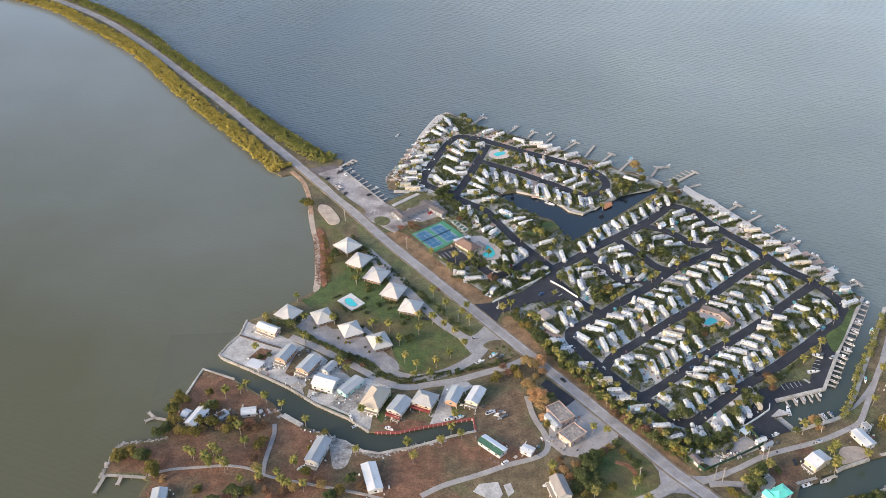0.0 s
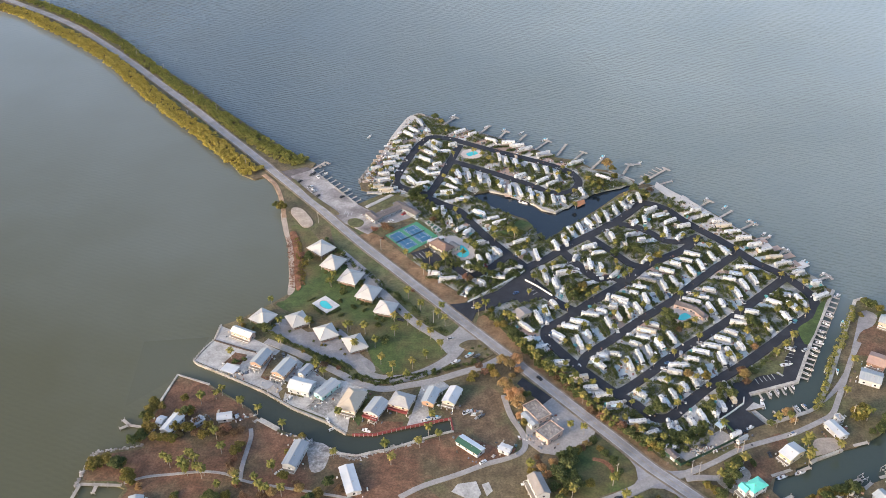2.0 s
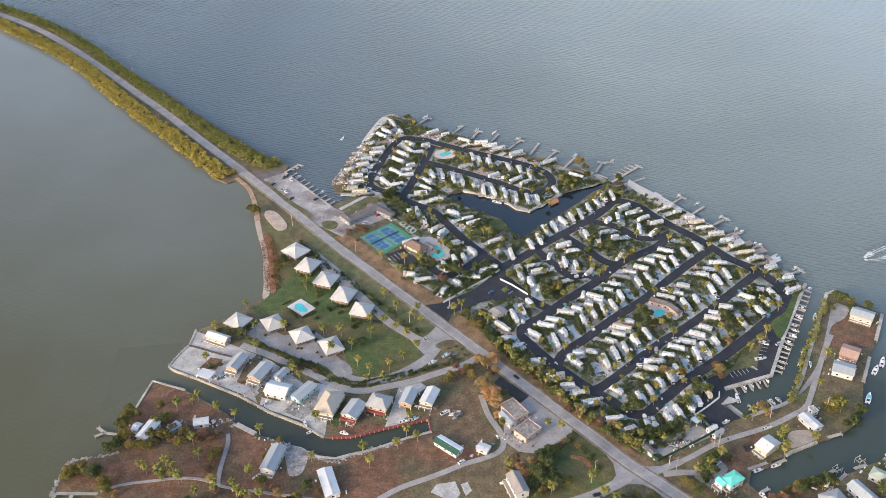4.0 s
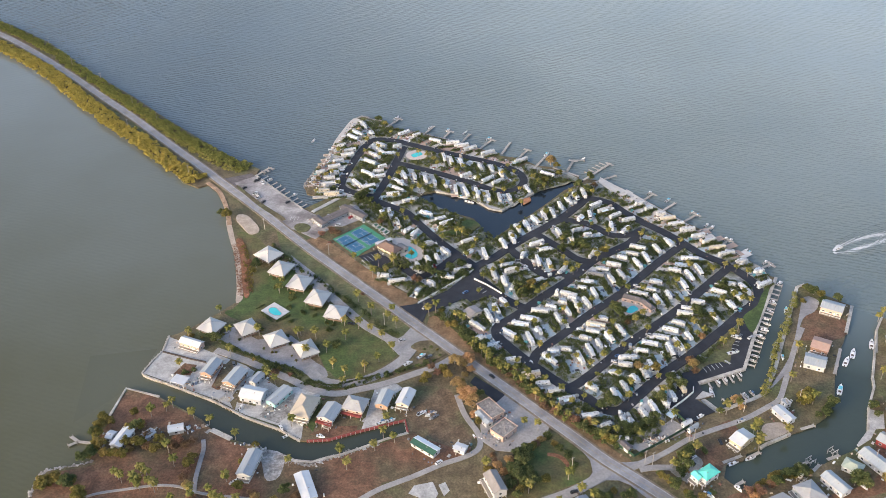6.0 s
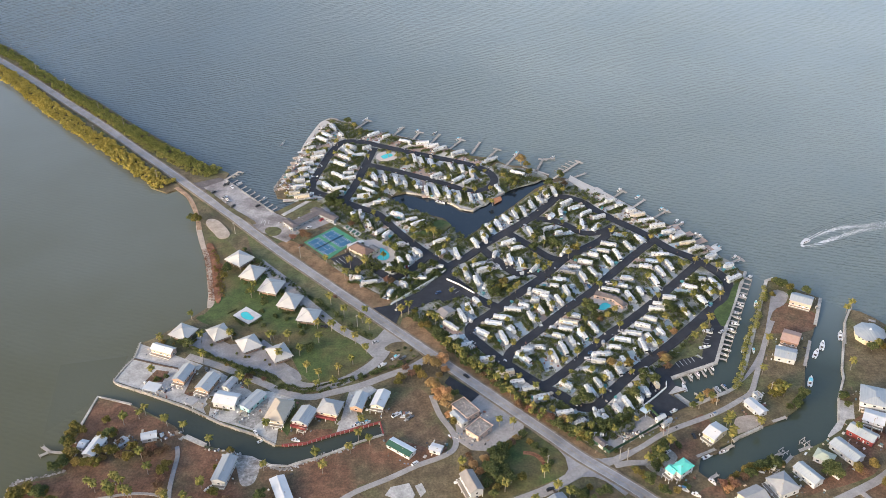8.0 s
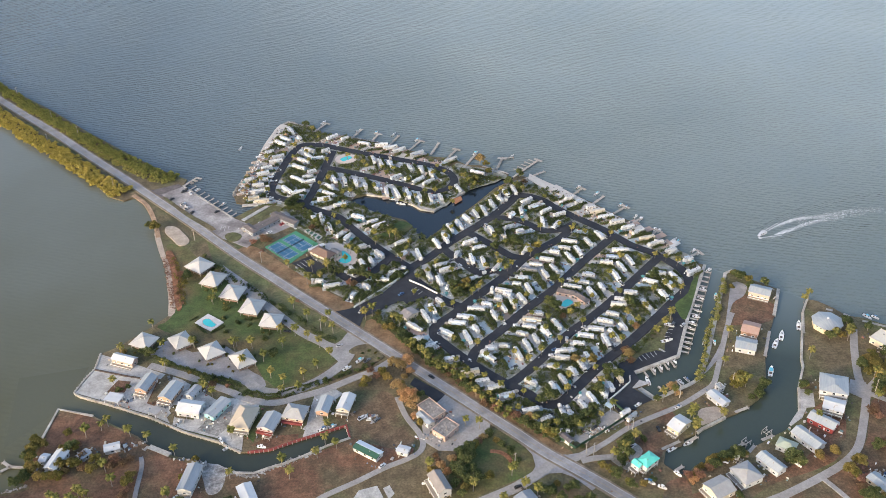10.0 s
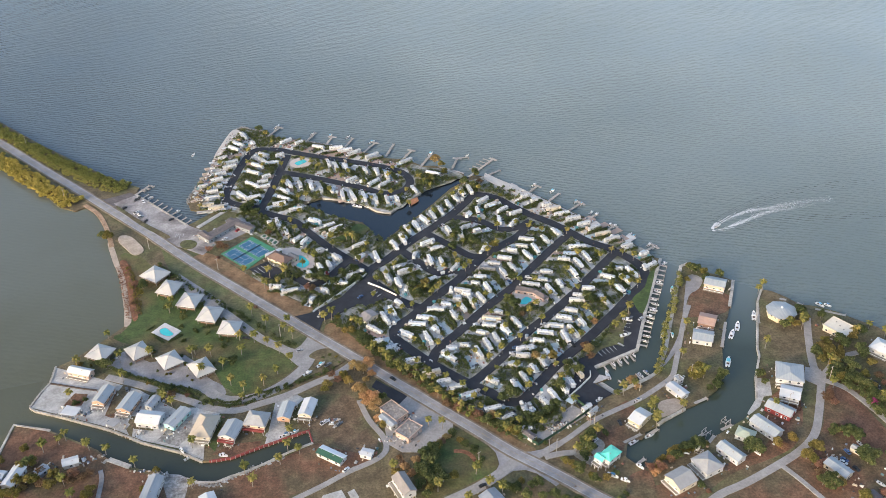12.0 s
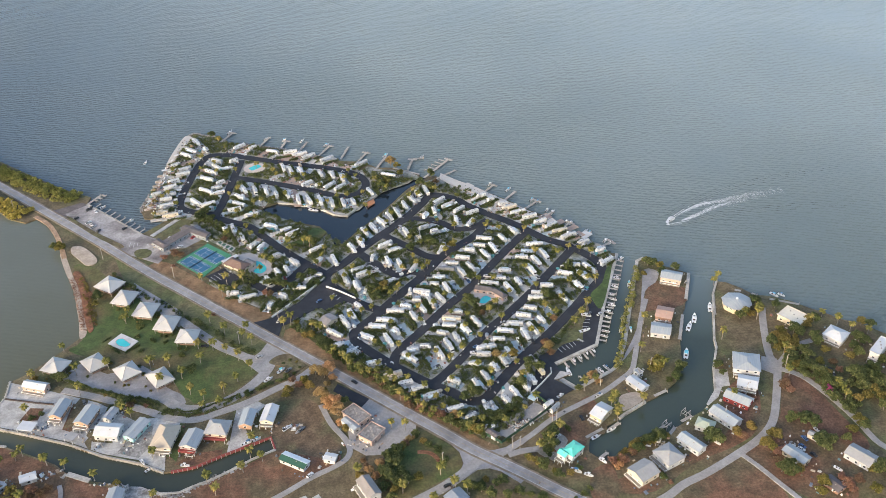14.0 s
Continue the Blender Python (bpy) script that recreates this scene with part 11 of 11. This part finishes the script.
def boat_lift(x, y, heading):
    """Four posts carrying two beams, with a cradle slung between them."""
    root = tagged(group_root("boat_lift", x, y, heading), "empty grey boat lift on four posts in the canal", "boat lift", "boat lifts")
    for sx in (-2.2, 2.2):
        for sy in (-1.7, 1.7):
            part("post", tube(bmesh.new(), [(sx, sy, -3), (sx, sy, 2.2)], [0.16, 0.16], 7), plank_mat, root)
    for sy in (-1.7, 1.7):
        part("beam", box(bmesh.new(), -2.6, 2.6, sy - 0.12, sy + 0.12, 2.2, 2.45), wall_mat, root)
    for sx in (-1.2, 1.2):
        part("cradle_beam", box(bmesh.new(), sx - 0.1, sx + 0.1, -1.7, 1.7, 0.5, 0.7), wall_mat, root)
        part("bunk", box(bmesh.new(), -2.0, 2.0, sx * 0.6 - 0.12, sx * 0.6 + 0.12, 0.7, 0.9), plank_mat, root)


for x, y, heading in [
    (196.0, 398.0, 35), (210.7, 405.4, 35), (-135.4, 444.8, -20), (-82.7, 425.4, -20), (186.8, 383.7, 40),
]:
    boat_lift(x, y, heading)

# ---- belongings in the yards of the houses
spots = []
for x, y, heading, w, l in [
    (-180.4, 502.3, -23.7, 16.4, 7.1), (-161.7, 475.9, -19, 8.6, 15.3), (-144.9, 467, -22.3, 10, 15.7),
    (-179.9, 466.1, -21.7, 10.2, 7.6), (-152.6, 452.3, -33.5, 6.5, 6.1), (-130.8, 452.4, -16.1, 15.3, 11.1), (-131.3, 467.7, -26.2, 6.2, 10.4),
    (-114.7, 451.6, -33.1, 8.3, 17.1), (-97, 439.8, -15.9, 13.1, 19.1), (-81.5, 435.4, -21.3, 11, 14.6), (-66.5, 441.9, -17.5, 13.9, 12.6),
    (-49.2, 446.5, -14.3, 8.6, 14.1), (-36.2, 448.1, -17.2, 8.8, 14.8), (-202.1, 415.5, -16.9, 8.1, 15.7), (-209.6, 417.9, -17.7, 4.8, 6.7),
    (-187.6, 419.4, -37.8, 6, 7.2), (-172.4, 423.6, 14.9, 9.4, 6.5), (-123.1, 394.6, -11.7, 9.1, 20), (-88.8, 378.1, 21.6, 8.9, 21.1),
    (-203.6, 352.9, 10.2, 8.7, 11.2), (-23.1, 408.5, -37.8, 17.6, 7.4), (-2.7, 407.3, -24.9, 7.6, 6.1), (16.4, 377.6, -68.6, 15.9, 8.4),
    (15.4, 438.5, -53, 15.8, 10.3), (22.8, 421.4, -43.9, 10.7, 13.4), (11.3, 431.7, -56.3, 12.6, 5.3), (-101.2, 658.6, -47, 7.9, 33.2),
    (-112.8, 651, -49.2, 15, 6.7), (-87.3, 663.6, 51.2, 7, 25.8), (-55.6, 611.5, -41.1, 18.3, 10.1), (-60.6, 621.3, -58.5, 3.5, 13.3),
    (-46.3, 613.1, -45, 8.5, 6.2), (116.4, 545.5, -19.5, 14.5, 7.8), (124.2, 538.1, 19.1, 5, 15.7), (5.4, 534.1, -50.8, 8.7, 11.5),
    (92.8, 409.1, -54.6, 8.2, 4.6), (131.5, 427.2, -58.2, 3.3, 6.9), (134.5, 423.6, -51.3, 2.5, 8.1), (123.3, 433.5, -49.6, 5, 4.6),
    (160.5, 413.5, -49.9, 8.9, 13.5), (134.7, 384.8, -53.7, 8.1, 11.3), (128.6, 382.8, -54.8, 6, 5.3), (190.2, 434, -61.6, 13.7, 7.3),
    (194.4, 444.4, -63.4, 5.2, 4.1), (250.9, 537, -29.1, 14.9, 10.9), (231.1, 497.1, -28.9, 11.6, 12.7), (222.7, 481.2, -23.3, 13.5, 11.7),
    (314.4, 477.2, -55.3, 16.9, 13.8), (333.1, 454.3, -52.3, 13.5, 13.4), (351.1, 433.3, -50.9, 6.6, 19.6), (262.9, 437.2, -21.4, 17, 17.1),
    (256.6, 420.7, -29.4, 12.5, 11.3), (245.6, 409.2, -45.9, 16.6, 9), (231.7, 396.1, -59.2, 18.4, 9.5), (217.5, 392, -37.5, 11, 8.7),
    (204.1, 379.3, -59.6, 16.1, 8.3), (187.5, 372.2, -67.7, 14.1, 13.1), (169.3, 363.3, -65, 13.1, 13.6), (259, 359.6, -60.8, 14.9, 8.2),
    (294, 351.7, -56.3, 15.7, 11.3), (269.7, 335.9, -65.4, 11.2, 8.1), (276.6, 372.1, -49, 7.9, 4.5), (63, 363.9, -62.7, 9.7, 11.3),
    (186.3, 388.6, -33.4, 6.2, 5.5),
]:
    h = radians(heading)
    for k in range(rng.randint(5, 12)):
        side = rng.random() < 0.5
        u = rng.uniform(-0.6, 0.6) * w if side else rng.choice((-1, 1)) * (w / 2 + rng.uniform(0.6, 4.5))
        v = rng.choice((-1, 1)) * (l / 2 + rng.uniform(0.6, 4.5)) if side else rng.uniform(-0.6, 0.6) * l
        px, py = x + math.cos(h) * u - math.sin(h) * v, y + math.sin(h) * u + math.cos(h) * v
        if on_land(px, py):
            spots.append((px, py, heading))
for x, y, rx, ry, count in [
    (113.2, 416, 9, 3, 120), (108, 412.9, 6, 3, 60), (-23.3, 437.5, 10, 5, 40), (13, 418.9, 8, 6, 50), (22.1, 436.2, 9, 7, 60),
    (266.7, 343.3, 10, 8, 50), (257.4, 369.3, 9, 7, 50), (312, 423.6, 9, 6, 30), (-128.7, 414.7, 8, 6, 60), (-162.8, 426.1, 9, 4, 40),
    (-116.8, 440.3, 6, 5, 24), (-103, 812, 7, 16, 160), (68, 718, 14, 14, 120), (77, 722, 10, 8, 60), (-110, 790, 6, 14, 90), (-118, 750, 5, 40, 160), (-121, 722, 6, 22, 110), (-173.6, 464.7, 10, 6, 30), (0.7, 486.2, 6, 6, 20), (221.1, 411.8, 7, 4, 40),
    (227.8, 423.8, 5, 9, 40), (-117.7, 412.2, 6, 8, 50),
]:
    for k in range(count // 2):
        px, py = x + rng.gauss(0, 0.45) * rx, y + rng.gauss(0, 0.45) * ry
        if on_land(px, py):
            spots.append((px, py, rng.uniform(0, 90)))
belongings(spots, 0.2, "chairs, crates, bins and scrap in the house yards", 62)
